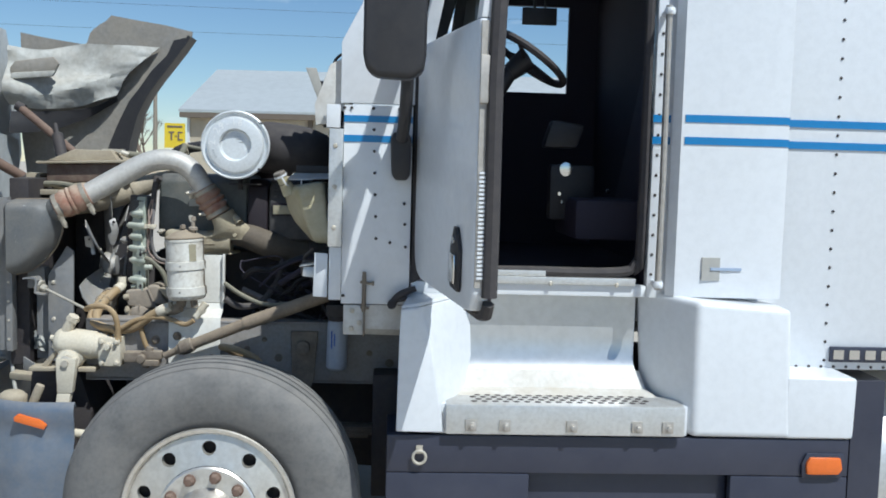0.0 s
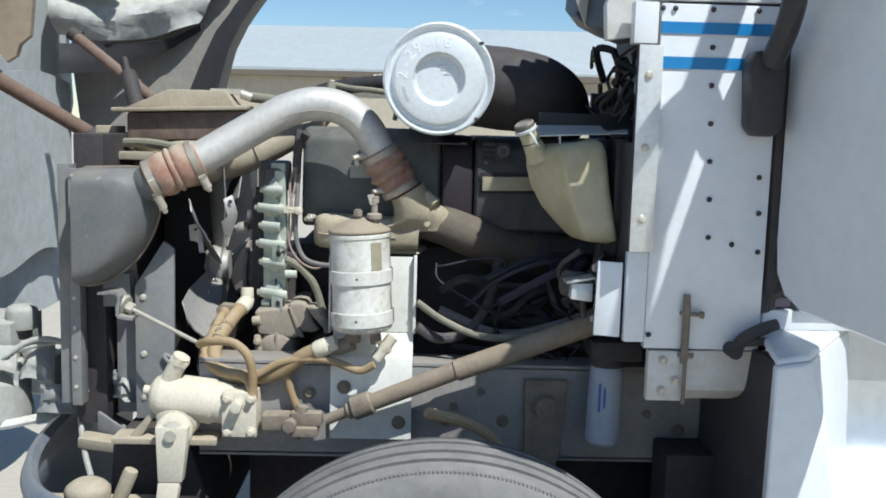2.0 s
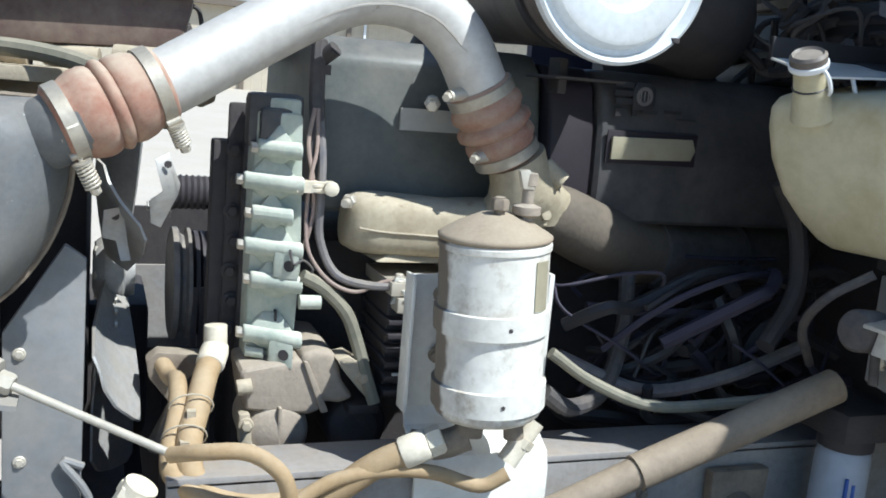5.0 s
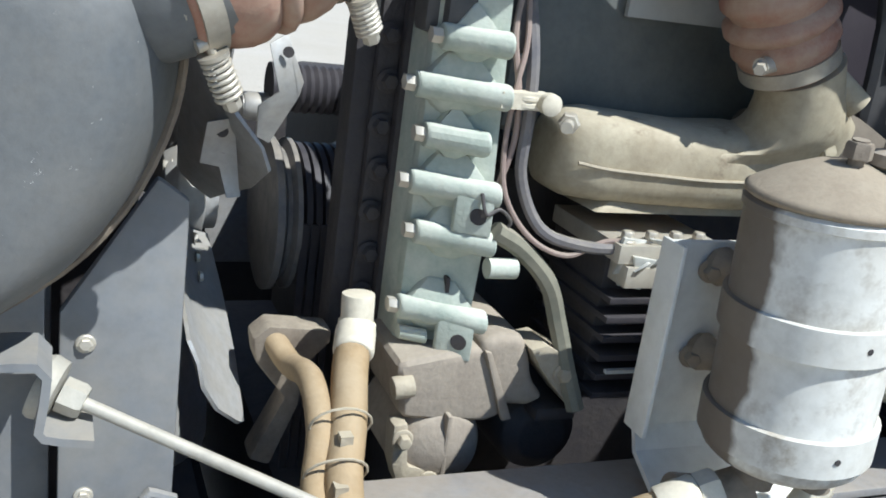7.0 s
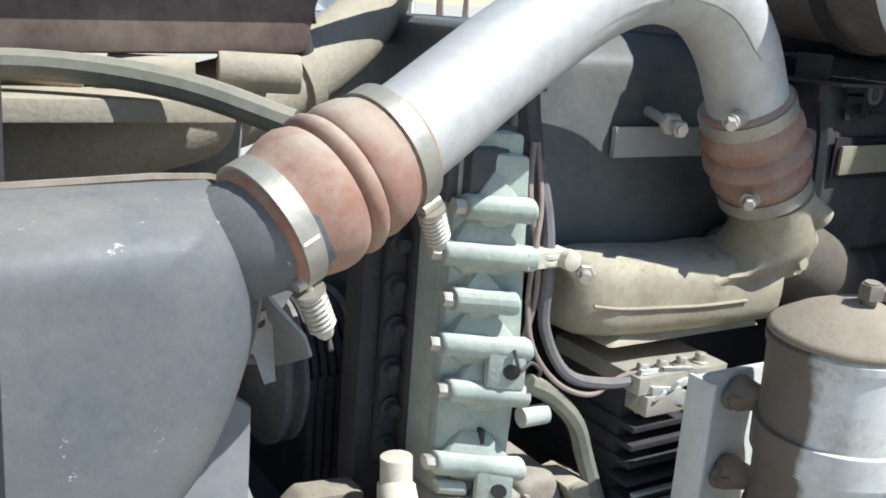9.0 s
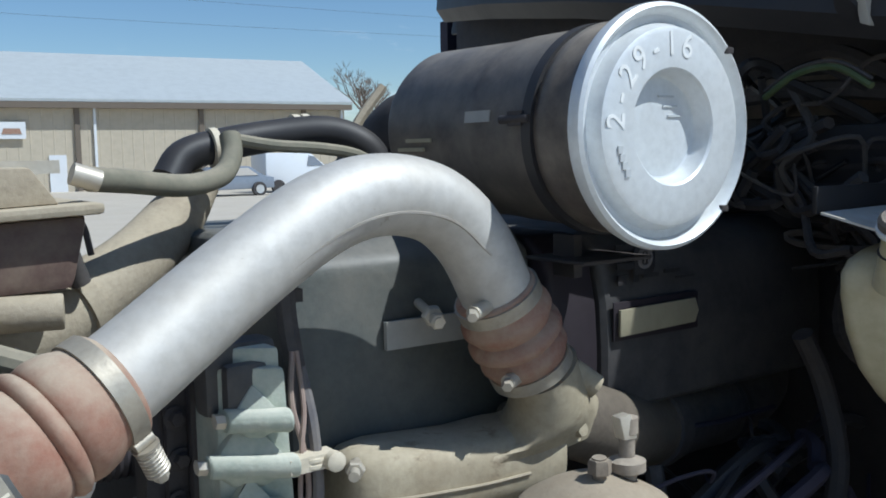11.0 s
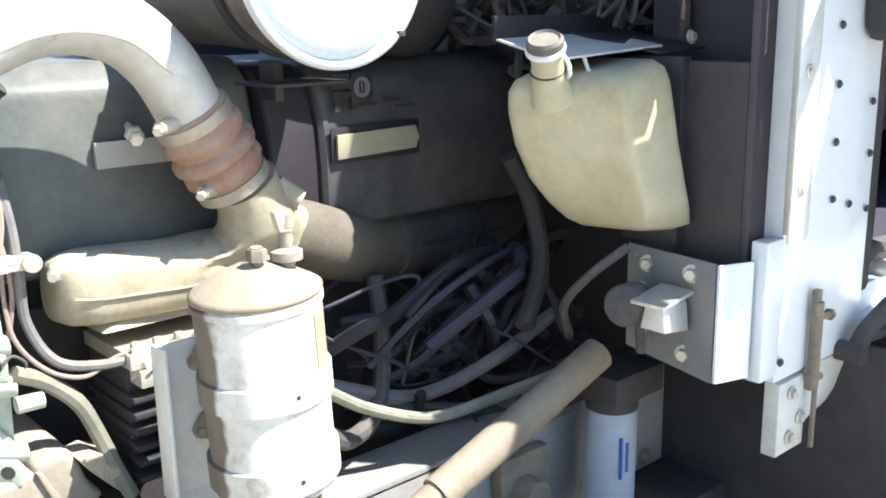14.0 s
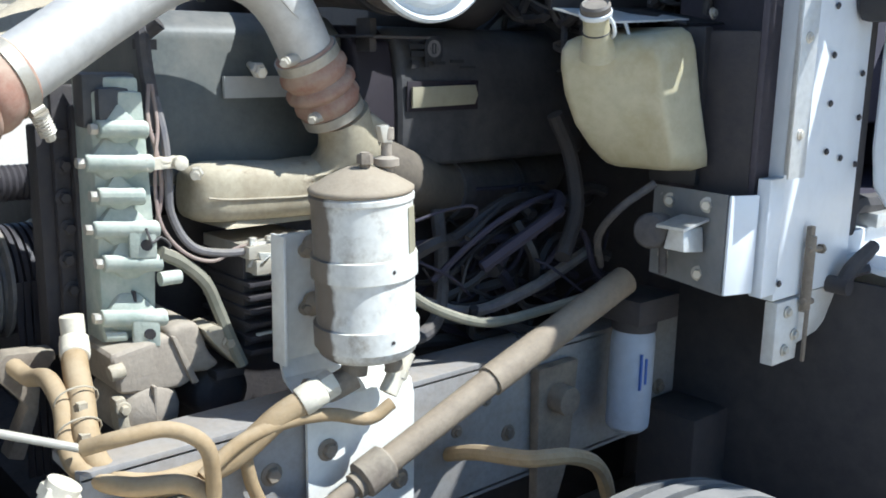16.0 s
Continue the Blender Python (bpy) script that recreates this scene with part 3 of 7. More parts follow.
def bare_tree(name, at, height, spread, seed, label):
    rnd = random.Random(seed)
    t = thing(name, at, label, "tree", "bare trees")
    limbs, twigs = [], []

    def grow(p, d, ln, r, depth):
        q = p + d * ln
        mid = p + d * ln * 0.5 + Vector((rnd.uniform(-1, 1), rnd.uniform(-1, 1), 0)) * ln * 0.06
        (limbs if depth < 3 else twigs).append(tube([tuple(p), tuple(mid), tuple(q)], [r, r * 0.85, r * 0.62], 5 if depth < 3 else 3, 2))
        if depth == 5:
            return
        for _ in range(3 if depth < 4 else 4):
            nd = (d + Vector((rnd.uniform(-1, 1), rnd.uniform(-1, 1), rnd.uniform(-0.25, 0.7))) * spread).normalized()
            grow(q, nd, ln * rnd.uniform(0.6, 0.85), r * 0.55, depth + 1)
    grow(Vector(at), Vector((0, 0, 1)), height * 0.24, height * 0.03, 0)
    part("trunk", join(*limbs), bark, t)
    part("crown", join(*twigs), bark, t, "bare twigs without leaves")


bare_tree("bare_tree", (50.5, 90, GZ), 14.5, 0.75, 3, "leafless brown tree behind the building")
bare_tree("bare_tree", (-18.0, 70, GZ), 7.0, 0.7, 8, "leafless tree near the utility pole")
bare_tree("bare_tree", (55.5, 93, GZ), 12.5, 0.8, 5, "leafless brown tree behind the building")

# a parked car by the far building
car = thing("parked_car", (15.2, 44, GZ), "dark parked car with silver windows near the building", "car")
part("body", prism([(13.2, .35), (13.3, .85), (14.2, .95), (14.7, 1.4), (16.2, 1.42), (16.9, .98), (17.4, .9), (17.4, .4)], "y", 43.2, 44.9), carpaint, car, bev=0.06)
part("window", prism([(14.55, 1.0), (14.85, 1.33), (16.1, 1.34), (16.6, 1.0)], "y", 43.17, 43.19), mirror_glass, car, "bright side window")
for wx in (13.9, 16.6):
    w = part("wheel", cyl((wx, 43.25, .37), (wx, 43.05, .37), .33, n=20), rubber, car)
    part("rim", cyl((wx, 43.04, .37), (wx, 43.02, .37), .2, n=16), alu, w)
van = thing("parked_van", (18.9, 46, GZ), "white parked van near the building", "van")
part("body", prism([(17.9, .4), (17.9, 2.0), (20.3, 2.0), (21.2, 1.3), (21.8, 1.1), (21.8, .4)], "y", 45.2, 47.0), white, van, bev=0.08)
for wx in (18.5, 21.0):
    part("wheel", cyl((wx, 45.25, .37), (wx, 45.05, .37), .33, n=20), rubber, van)
part("window", prism([(20.1, 1.35), (20.2, 1.85), (20.5, 1.8), (21.0, 1.35)], "y", 45.17, 45.19), carpaint, van)

# ---- truck: cab ----
truck = thing("semi_truck", (0.3, 4.2, GZ), "white blue-striped semi truck with tilted hood and open driver door", "truck")
CY = 3.09          # plane of the cab's side
FY = 5.31          # far side of the cab

side = part("cowl_panel", join(prism([(-0.2235, 1.314), (0.030, 1.314), (0.030, 2.052), (-0.2235, 2.052)], "y", CY, CY + 0.03)), white, truck, "white riveted cowl side panel with blue stripes", bev=0.003)
part("upper_cowl", prism([(-0.237, 2.058), (0.036, 2.058), (0.036, 2.9), (-0.04, 2.9), (-0.165, 2.42), (-0.237, 2.28)], "y", CY, CY + 0.03), white, truck, bev=0.004)
for z0, z1 in ((1.99, 2.014), (1.917, 1.942)):
    part("blue_stripe", box(-0.223, 0.029, CY - 0.003, CY + 0.001, z0, z1), blue, side)
riv = shaped(lathe([(0.006, 0), (0.0055, 0.002), (0.003, 0.004), (0.0, 0.0045)], (0, 0, 0), (0, -1, 0), 10), engdark)
rv = [(-0.116, 2.041), (-0.113, 1.963), (-0.110, 1.884), (-0.107, 1.804), (-0.104, 1.724), (-0.1, 1.643), (-0.097, 1.561), (-0.045, 1.547), (0.013, 1.532), (0.009, 1.616),
      (0.005, 1.693), (-0.222, 2.041), (-0.196, 2.041), (-0.02, 2.041), (-0.215, 1.345)]
for x, z in rv:
    o = part("rivet", riv, None, side)
    o.location = (x, CY - 0.003, z)
ch = part("edge_channel", join(box(-0.274, -0.224, CY - 0.035, CY - 0.031, 1.53, 1.962), box(-0.228, -0.224, CY - 0.03, CY, 1.53, 1.962)), alu, truck, "bare aluminium edge channel", bev=0.001)
for z in (1.60, 1.75, 1.90):
    part("screw", bolt((-0.252, CY - 0.035, z), (0, -1, 0), 0.006, 0.004), steel, ch)
part("channel_head", box(-0.286, -0.236, CY - 0.03, CY + 0.01, 1.965, 2.05), white, truck, bev=0.003)
part("lower_strip", box(-0.27, -0.2245, CY - 0.004, CY + 0.02, 1.328, 1.526), white, truck, bev=0.003)
lb = part("hinge_plate", box(-0.213, -0.135, CY - 0.004, CY + 0.02, 1.198, 1.31), white_dirty, truck, "dirty white hinge plate", bev=0.003)
for x, z in ((-0.181, 1.29), (-0.181, 1.222), (-0.152, 1.245)):
    part("bolt", bolt((x, CY - 0.005, z), (0, -1, 0), 0.007, 0.006), steel, lb)
part("lower_cowl", sheet([[(-0.134, CY + .004, 1.31), (0.0, CY + .004, 1.31), (0.1, CY + .01, 1.31)], [(-0.134, CY + .006, 1.22), (0.0, CY + .03, 1.215), (0.1, CY + .06, 1.22)], [(-0.134, CY + .03, 1.195), (0.0, CY + .07, 1.185), (0.1, CY + .12, 1.2)]]), white_dirty, truck, "dented dirty white lower cowl edge")
lt = part("hood_latch", join(box(-0.144, -0.130, CY - 0.016, CY - 0.006, 1.285, 1.437), cyl((-0.137, CY - .014, 1.29), (-0.137, CY - .014, 1.42), .0085, n=10), box(-0.139, -0.131, CY - 0.02, CY - 0.014, 1.195, 1.29)), castbrown, truck, "rusty over-centre hood latch", bev=0.002)
pieces("latch_pin", (cyl((-0.152, CY - 0.016, 1.398), (-0.108, CY - 0.016, 1.394), 0.005), cyl((-0.150, CY - 0.014, 1.305), (-0.118, CY - 0.014, 1.302), 0.006), nut((-0.108, CY - .016, 1.394), (1, 0, 0), .009, .008)), castbrown, lt)
part("rubber_stop", join(tube([(-0.03, CY - .025, 1.322), (-0.012, CY - .03, 1.348), (0.02, CY - .035, 1.368), (0.055, CY - .035, 1.382)], [0.014, 0.014, 0.014, 0.012], 10), tube([(-0.01, CY - .03, 1.338), (0.02, CY - .04, 1.343), (0.045, CY - .04, 1.345)], .009, 8), cyl((-0.033, CY - .04, 1.318), (-0.033, CY, 1.318), 0.016)), rubber, truck, "black rubber door stop")

# firewall and the dark cavity behind the engine
fwl = part("firewall", box(0.04, 0.06, CY + 0.03, 4.85, 0.95, 2.5), engdark, truck, "black sooty firewall", bev=0.004)
pieces("cowl_side_wall", (box(-0.128, 0.035, 3.36, 3.375, 1.33, 2.03), box(-0.14, -0.128, CY + 0.043, 3.375, 1.33, 2.03), box(-0.262, -0.14, CY + 0.03, CY + 0.042, 1.33, 2.03)), wallpurple, fwl, bev=0.002)
# unseen plate added to stop sun slipping between valance and windscreen
part("cowl_top", box(-0.125, 0.038, CY + 0.035, 4.8, 2.43, 2.45), engdark, fwl, bev=0.003)
part("cowl_side_wall", box(-0.262, -0.245, CY + 0.042, 3.24, 1.33, 1.76), engdark, fwl, bev=0.004)
lip = [(-.30, 3.15, 1.968), (-.30, 3.42, 2.012), (-.30, 3.7, 2.063), (-.26, 4.05, 2.12), (-.20, 4.39, 2.165), (-.02, 4.82, 2.22)]
part("cowl_valance", sheet([[(x + dx, y, z + dz) for x, y, z in lip] for dx, dz in ((.05, .012), (0, 0), (-.025, .03), (-.02, .09), (.02, .19), (.09, .30), (.17, .46))], 0.012), blackplastic, truck, "black plastic cowl valance under the windscreen")
part("valance_end", prism([(-0.33, 1.975), (-0.23, 1.99), (-0.2, 2.06), (-0.2, 2.24), (-0.28, 2.2), (-0.335, 2.05)], "y", CY + 0.03, CY + 0.07), white_dirty, truck, "dirty white bracket at the valance end", bev=0.004)
hb = part("hood_seal_bracket", hexa([(-0.40, 3.31, 2.20), (-0.36, 3.31, 2.20), (-0.36, 3.325, 2.20), (-0.40, 3.325, 2.20)], [(-0.33, 3.31, 2.025), (-0.305, 3.31, 2.025), (-0.305, 3.325, 2.03), (-0.33, 3.325, 2.03)]), labelgrey, truck, "dusty bent bracket and linkage at the cowl", bev=0.002)
part("bracket_web", hexa([(-0.38, 3.33, 2.155), (-0.27, 3.31, 2.15), (-0.27, 3.36, 2.15), (-0.38, 3.38, 2.155)], [(-0.37, 3.33, 2.125), (-0.26, 3.31, 2.12), (-0.26, 3.36, 2.12), (-0.37, 3.38, 2.125)]), blackplastic, hb, bev=0.004)
part("link", tube([(-0.34, 3.34, 2.05), (-0.30, 3.33, 2.08), (-0.265, 3.32, 2.07), (-0.25, 3.31, 2.10)], .018, 8, 5), blackplastic, hb)
part("loose_wire", tube([(-0.30, 3.33, 2.10), (-0.305, 3.33, 2.17), (-0.29, 3.32, 2.23), (-0.26, 3.31, 2.255), (-0.235, 3.3, 2.25)], .006, 6, 6), wire_dark, hb)
for ob in [hb] + list(hb.children):
    for v in ob.data.vertices:
        v.co = Vector((-0.42 + (v.co.x + 0.42) * 1.06, v.co.y + 0.12, 1.93 + (v.co.z - 1.93) * 1.06))
ws = part("windscreen", sheet([[(-0.12 + dx, y, 2.42) for dx, y in ((0, 3.16), (0.06, 4.2), (.2, 4.82))], [(0.19 + dx, y, 3.17) for dx, y in ((0, 3.16), (.05, 4.2), (.15, 4.82))]], 0.008), glass, truck, "tilted windscreen")
part("windscreen_pillar", hexa([(-0.235, CY + .03, 2.26), (-0.235, 3.17, 2.26), (-0.17, 3.17, 2.26), (-0.17, CY + .03, 2.26)], [(0.15, CY + .03, 3.17), (0.15, 3.17, 3.17), (0.22, 3.17, 3.17), (0.22, CY + .03, 3.17)]), white, truck, bev=0.008)
part("windscreen_pillar", hexa([(.055, 4.78, 2.2), (.055, 4.9, 2.2), (.14, 4.9, 2.2), (.14, 4.78, 2.2)], [(.30, 4.8, 3.17), (.30, 4.92, 3.17), (.40, 4.92, 3.17), (.40, 4.8, 3.17)]), blackplastic, truck, bev=0.008)
part("far_cab_corner", hexa([(.10, 4.9, 1.3), (.36, FY, 1.3), (.42, FY, 1.3), (.16, 4.9, 1.3)], [(.34, 4.92, 3.17), (.44, FY, 3.17), (.50, FY, 3.17), (.40, 4.92, 3.17)]), blackplastic, truck)

# cab box with its door opening
CAB_X["k"] = 0.9
XO0, XO1, ZO0 = 0.06, 1.03, 1.425
part("cab_wall", join(prism([(XO1, 1.36), (1.13, 1.36), (1.13, 3.15), (XO1, 3.15)], "y", CY, CY + 0.05), prism([(0.036, 1.36), (XO1 + 0.0, 1.36), (XO1 + 0.0, ZO0 - 0.02), (0.036, ZO0 - 0.02)], "y", CY + 0.004, CY + 0.05)), white, truck, "white cab side with riveted rear jamb", bev=0.006)
part("cab_roof", box(0.04, 1.6, CY, FY, 3.15, 3.25), white, truck, bev=0.03)
pieces("far_cab_panel", (box(0.03, 0.37, FY - 0.04, FY, 1.3, 1.95), box(1.095, 1.62, FY - 0.04, FY, 1.3, 3.15), box(0.34, 1.095, FY - 0.04, FY, 1.3, 2.30), box(0.34, 1.095, FY - 0.04, FY, 2.81, 3.15)), interior, truck)
part("cab_floor", box(0.06, 1.6, CY + 0.05, FY - 0.04, 1.36, 1.4), interior, truck)
part("cab_back", box(1.29, 1.315, CY + 0.13, FY - 0.04, 1.36, 3.15), interior, truck)
part("inner_jamb", join(box(1.031, 1.13, CY + 0.05, CY + 0.12, 1.4, 2.95), box(1.12, 1.58, CY + 0.1, CY + 0.13, 1.4, 2.95)), interior, truck)
part("dashboard", prism([(0.06, 1.4), (0.3, 1.75), (0.34, 2.05), (0.2, 2.2), (0.06, 2.2)], "y", CY + 0.08, 4.72), interior, truck, "dark dashboard", bev=0.02)
seal = [(XO1 - .03, 2.9), (XO1 - .028, 1.58), (XO1 - .05, 1.49), (XO1 - .12, 1.452), (0.5, 1.45), (0.08, 1.45), (0.055, 1.52), (0.05, 2.9)]
part("door_seal", tube([(x, CY + 0.02, z) for x, z in seal], 0.02, 8, 4), rubber, truck, "black rubber door seal")
sillp = part("door_sill", join(box(0.12, XO1 - .05, CY - 0.012, CY + 0.05, 1.405, 1.432), box(0.2, 0.6, CY - 0.006, CY + 0.03, 1.433, 1.455)), alu, truck, "worn aluminium door sill plate", bev=0.003)
for x in (0.3, 0.62, 0.9):
    part("screw", bolt((x, CY - 0.012, 1.407), (0, -1, 0), 0.006, 0.003), steel, sillp)
for i in range(15):
    o = part("rivet", riv, None, truck)
    o.location = (0.945 + 0.0006 * i, CY - 0.001, 1.45 + i * 0.075)
seat = part("driver_seat", join(box(0.78, 1.2, 3.4, 3.9, 1.55, 1.72), hexa([(1.08, 3.4, 1.7), (1.08, 3.9, 1.7), (1.22, 3.9, 1.7), (1.22, 3.4, 1.7)], [(1.2, 3.44, 2.35), (1.2, 3.86, 2.35), (1.32, 3.86, 2.35), (1.32, 3.44, 2.35)])), interior, truck, "dark seat", bev=0.03)
console = part("dash_console", join(box(0.7, 0.92, 3.62, 3.7, 1.62, 1.86), prism([(0.66, 1.93), (0.82, 1.93), (0.86, 2.03), (0.7, 2.05)], "y", 3.6, 3.7)), blackplastic, truck, "dark console with small knobs and an oval badge", bev=0.02)
part("oval_badge", join(lathe([(0.03, 0), (0.03, 0.004), (0.024, 0.005)], (0.775, 3.618, 1.84), (0, -1, 0), 24)), chrome, console)
for p in ((0.745, 3.615, 1.735), (0.80, 3.615, 1.7), (0.98, 3.612, 1.75), (0.76, 3.615, 1.70)):
    part("knob", lathe([(0.011, 0), (0.011, 0.012), (0.008, 0.016)], p, (0, -1, 0), 12), chrome, console)
wh = [(0.585 + 0.19 * math.cos(a) * 0.9, 3.70 + 0.235 * math.sin(a), 2.315 - 0.105 * math.cos(a)) for a in [i * 2 * math.pi / 28 for i in range(29)]]
sw = part("steering_wheel", tube(wh, 0.017, 8, smooth=False), rubber, truck, "dark steering wheel with a green-tinted rim")
part("steering_hub", join(cyl((0.585, 3.70, 2.315), (0.50, 3.70, 2.25), 0.055, 0.04), *[tube([(0.575, 3.70, 2.305), wh[i]], 0.012, 6) for i in (2, 9, 19)]), blackplastic, sw)
part("steering_column", cyl((0.51, 3.70, 2.26), (0.3, 3.70, 1.95), 0.035), blackplastic, sw)
part("rear_view_mirror", join(box(0.625, 0.81, 4.18, 4.21, 2.535, 2.615), cyl((0.69, 4.2, 2.61), (0.69, 4.2, 2.95), 0.008), cyl((0.75, 4.2, 2.61), (0.72, 4.2, 2.95), 0.006)), blackplastic, truck, "small dark rear-view mirror", bev=0.012)

# open driver door
CAB_X["k"] = 1.0
hx, hy, tx, ty = 0.045, 3.075, 0.205, 2.36
DD = Vector((tx - hx, ty - hy, 0)).normalized()
DN = Vector((DD.y, -DD.x, 0))
if DN.x > 0:
    DN = -DN
DL = math.hypot(tx - hx, ty - hy)


def dpt(s, o, z):
    """A place on the door: s metres from the hinge, o metres proud of its outer skin."""
    o -= 0.12 * max(0.0, z - 2.27)
    return (hx + DD.x * s + DN.x * o, hy + DD.y * s + DN.y * o, z)


def dprism(poly, o0, o1):
    n = len(poly)
    return [dpt(s, o0, z) for s, z in poly] + [dpt(s, o1, z) for s, z in poly], [tuple(range(n))[::-1], tuple(range(n, 2 * n))] + [(i, (i + 1) % n, n + (i + 1) % n, n + i) for i in range(n)]


ZB = 1.395
outline = [(0.0, 1.56), (0.008, 1.49), (0.04, 1.445), (0.10, 1.425), (DL - 0.10, ZB), (DL - 0.03, ZB + .004), (DL, ZB + .06), (DL, 2.27), (0.0, 2.27)]
door = part("open_door", dprism(outline, -0.055, 0.0), white, truck, "white cab door standing open", bev=0.012, seg=3)
part("inner_trim", dprism([(s * 0.96 + 0.015, z + 0.02) for s, z in outline], -0.075, -0.056), interior, door, bev=0.006)
part("window_frame", join(dprism([(0.0, 2.271), (0.03, 2.271), (0.235, 2.86), (0.19, 2.86)], -0.05, -0.004), dprism([(DL - .05, 2.271), (DL, 2.271), (DL - .01, 2.86), (DL - .06, 2.86)], -0.05, -0.004), dprism([(.19, 2.857), (DL - .01, 2.857), (DL - .03, 2.895), (.22, 2.895)], -0.05, -0.004)), white, door, bev=0.004)
# pane only from 2.60 up, an unseen guess placed for its shadow
part("window_pane", dprism([(0.165, 2.60), (DL - .058, 2.60), (DL - .066, 2.856), (0.24, 2.856)], -0.03, -0.025), glass, door)
part("edge_seal", join(tube([dpt(DL + .012, -.05, ZB + .05), dpt(DL + .014, -.05, 1.7), dpt(DL + .014, -.05, 2.3), dpt(DL + .006, -.05, 2.84)], 0.024, 8, 3), tube([dpt(DL - .5, -.055, ZB + .03), dpt(DL - .06, -.05, ZB - .012), dpt(DL + .006, -.05, ZB + .03)], 0.02, 8, 3)), rubber, door, "worn black rubber edge seal")
edge = part("edge_plate", hexa([dpt(DL + .001, -.036, ZB + .08), dpt(DL + .001, -.004, ZB + .08), dpt(DL + .008, -.004, ZB + .08), dpt(DL + .008, -.036, ZB + .08)], [dpt(DL + .001, -.036, 2.26), dpt(DL + .001, -.004, 2.26), dpt(DL + .008, -.004, 2.26), dpt(DL + .008, -.036, 2.26)]), alu_dull, door)
for i in range(26):
    z = 1.50 + i * 0.0125
    part("edge_tooth", hexa([dpt(DL + .009, -.034, z), dpt(DL + .009, -.008, z), dpt(DL + .013, -.008, z), dpt(DL + .013, -.034, z)], [dpt(DL + .009, -.034, z + .007), dpt(DL + .009, -.008, z + .007), dpt(DL + .013, -.008, z + .007), dpt(DL + .013, -.034, z + .007)]), white, edge)
part("latch", join(hexa([dpt(DL + .009, -.04, 2.02), dpt(DL + .009, 0, 2.02), dpt(DL + .02, 0, 2.02), dpt(DL + .02, -.04, 2.02)], [dpt(DL + .009, -.04, 2.16), dpt(DL + .009, 0, 2.16), dpt(DL + .02, 0, 2.16), dpt(DL + .02, -.04, 2.16)])), alu_dull, edge, "dull metal door latch", bev=0.004)
hs = DL - 0.16
hp = part("door_handle", join(dprism([(hs - .045, 1.47), (hs - .04, 1.455), (hs + .04, 1.445), (hs + .05, 1.46), (hs + .05, 1.58), (hs + .015, 1.645), (hs - .01, 1.648), (hs - .045, 1.585)], 0.001, 0.014)), blackplastic, door, "black pointed door handle plate", bev=0.004)
part("handle_lever", dprism([(hs - .028, 1.475), (hs + .03, 1.468), (hs + .032, 1.56), (hs - .028, 1.565)], 0.015, 0.024), chrome, hp, "chrome lever", bev=0.005)
part("lock", lathe([(0.012, 0), (0.012, 0.005), (0.008, 0.006)], dpt(hs + .002, .014, 1.605), DN, 14), chrome, hp)

# mirror on its arm
mir = part("side_mirror", join(prism([(-0.137, 2.165), (-0.129, 2.12), (-0.099, 2.095), (0.010, 2.09), (0.046, 2.115), (0.053, 2.165), (0.053, 2.50), (0.04, 2.55), (-0.122, 2.56), (-0.137, 2.51)], "y", 2.42, 2.52)), blackplastic, truck, "large black side mirror housing", bev=0.025, seg=3)
part("mirror_arm", join(tube([(-0.01, 3.02, 1.93), (0.0, 2.96, 2.02), (0.005, 2.9, 2.2), (0.0, 2.75, 2.36), (-0.03, 2.53, 2.42)], 0.026, 10, sx=0.9)), blackplastic, mir)
part("mirror_foot", prism([(-0.045, 1.80), (-0.03, 1.78), (0.01, 1.78), (0.024, 1.80), (0.026, 1.93), (0.014, 1.955), (-0.04, 1.955), (-0.052, 1.93)], "y", CY - 0.07, CY - 0.003), blackplastic, mir, bev=0.012)

# grab rail, sleeper, side extender
CAB_X["k"] = 0.9
gr = part("grab_rail", tube([(1.055, CY - 0.07, 1.40), (1.055, CY - 0.075, 1.8), (1.05, CY - 0.075, 2.44)], 0.013, 10, smooth=False), alu_dull, truck, "bare metal grab rail")
for z in (1.42, 2.42):
    part("rail_bracket", join(cyl((1.054, CY - .075, z), (1.054, CY, z), 0.012), lathe([(0.02, 0), (0.024, .012), (0.02, .024)], (1.053, CY - .075, z - .012), (0, 0, 1), 14)), white, gr)
slp = part("sleeper", join(box(1.14, 3.6, CY + 0.012, CY + .06, 1.09, 3.3), box(1.32, 3.6, CY + 0.061, FY, 1.09, 3.3)), white, truck, "white sleeper box with rivet lines", bev=0.02)
for x in (1.643, 2.03):
    for i in range(24):
        o = part("rivet", riv, None, slp)
        o.location = (x, CY + 0.011, 1.13 + i * 0.072)
for i in range(14):
    o = part("rivet", riv, None, slp)
    o.location = (1.534 + i * 0.0495, CY + 0.011, 1.105)
ext = part("side_extender", sheet([[(1.115, CY - .02, z), (1.13, CY - .045, z), (1.3, CY - .055, z), (1.5, CY - .06, z), (1.57, CY - .055, z)] for z in (1.375, 1.8, 2.3, 2.9)], 0.02), white, truck, "white side extender panel", smooth=40)
for z0, z1 in ((2.022, 2.05), (1.941, 1.969)):
    part("blue_stripe", box(1.575, 3.5, CY + .007, CY + .012, z0 - .002, z1 - .002), blue, slp)
    part("blue_stripe", sheet([[(1.14, CY - .066, z), (1.3, CY - .0755, z), (1.5, CY - .0805, z), (1.572, CY - .0755, z)] for z in (z0, z1)], 0.002), blue, ext)
    part("blue_stripe", box(1.026, 1.10, CY - .004, CY, z0, z1), blue, truck)
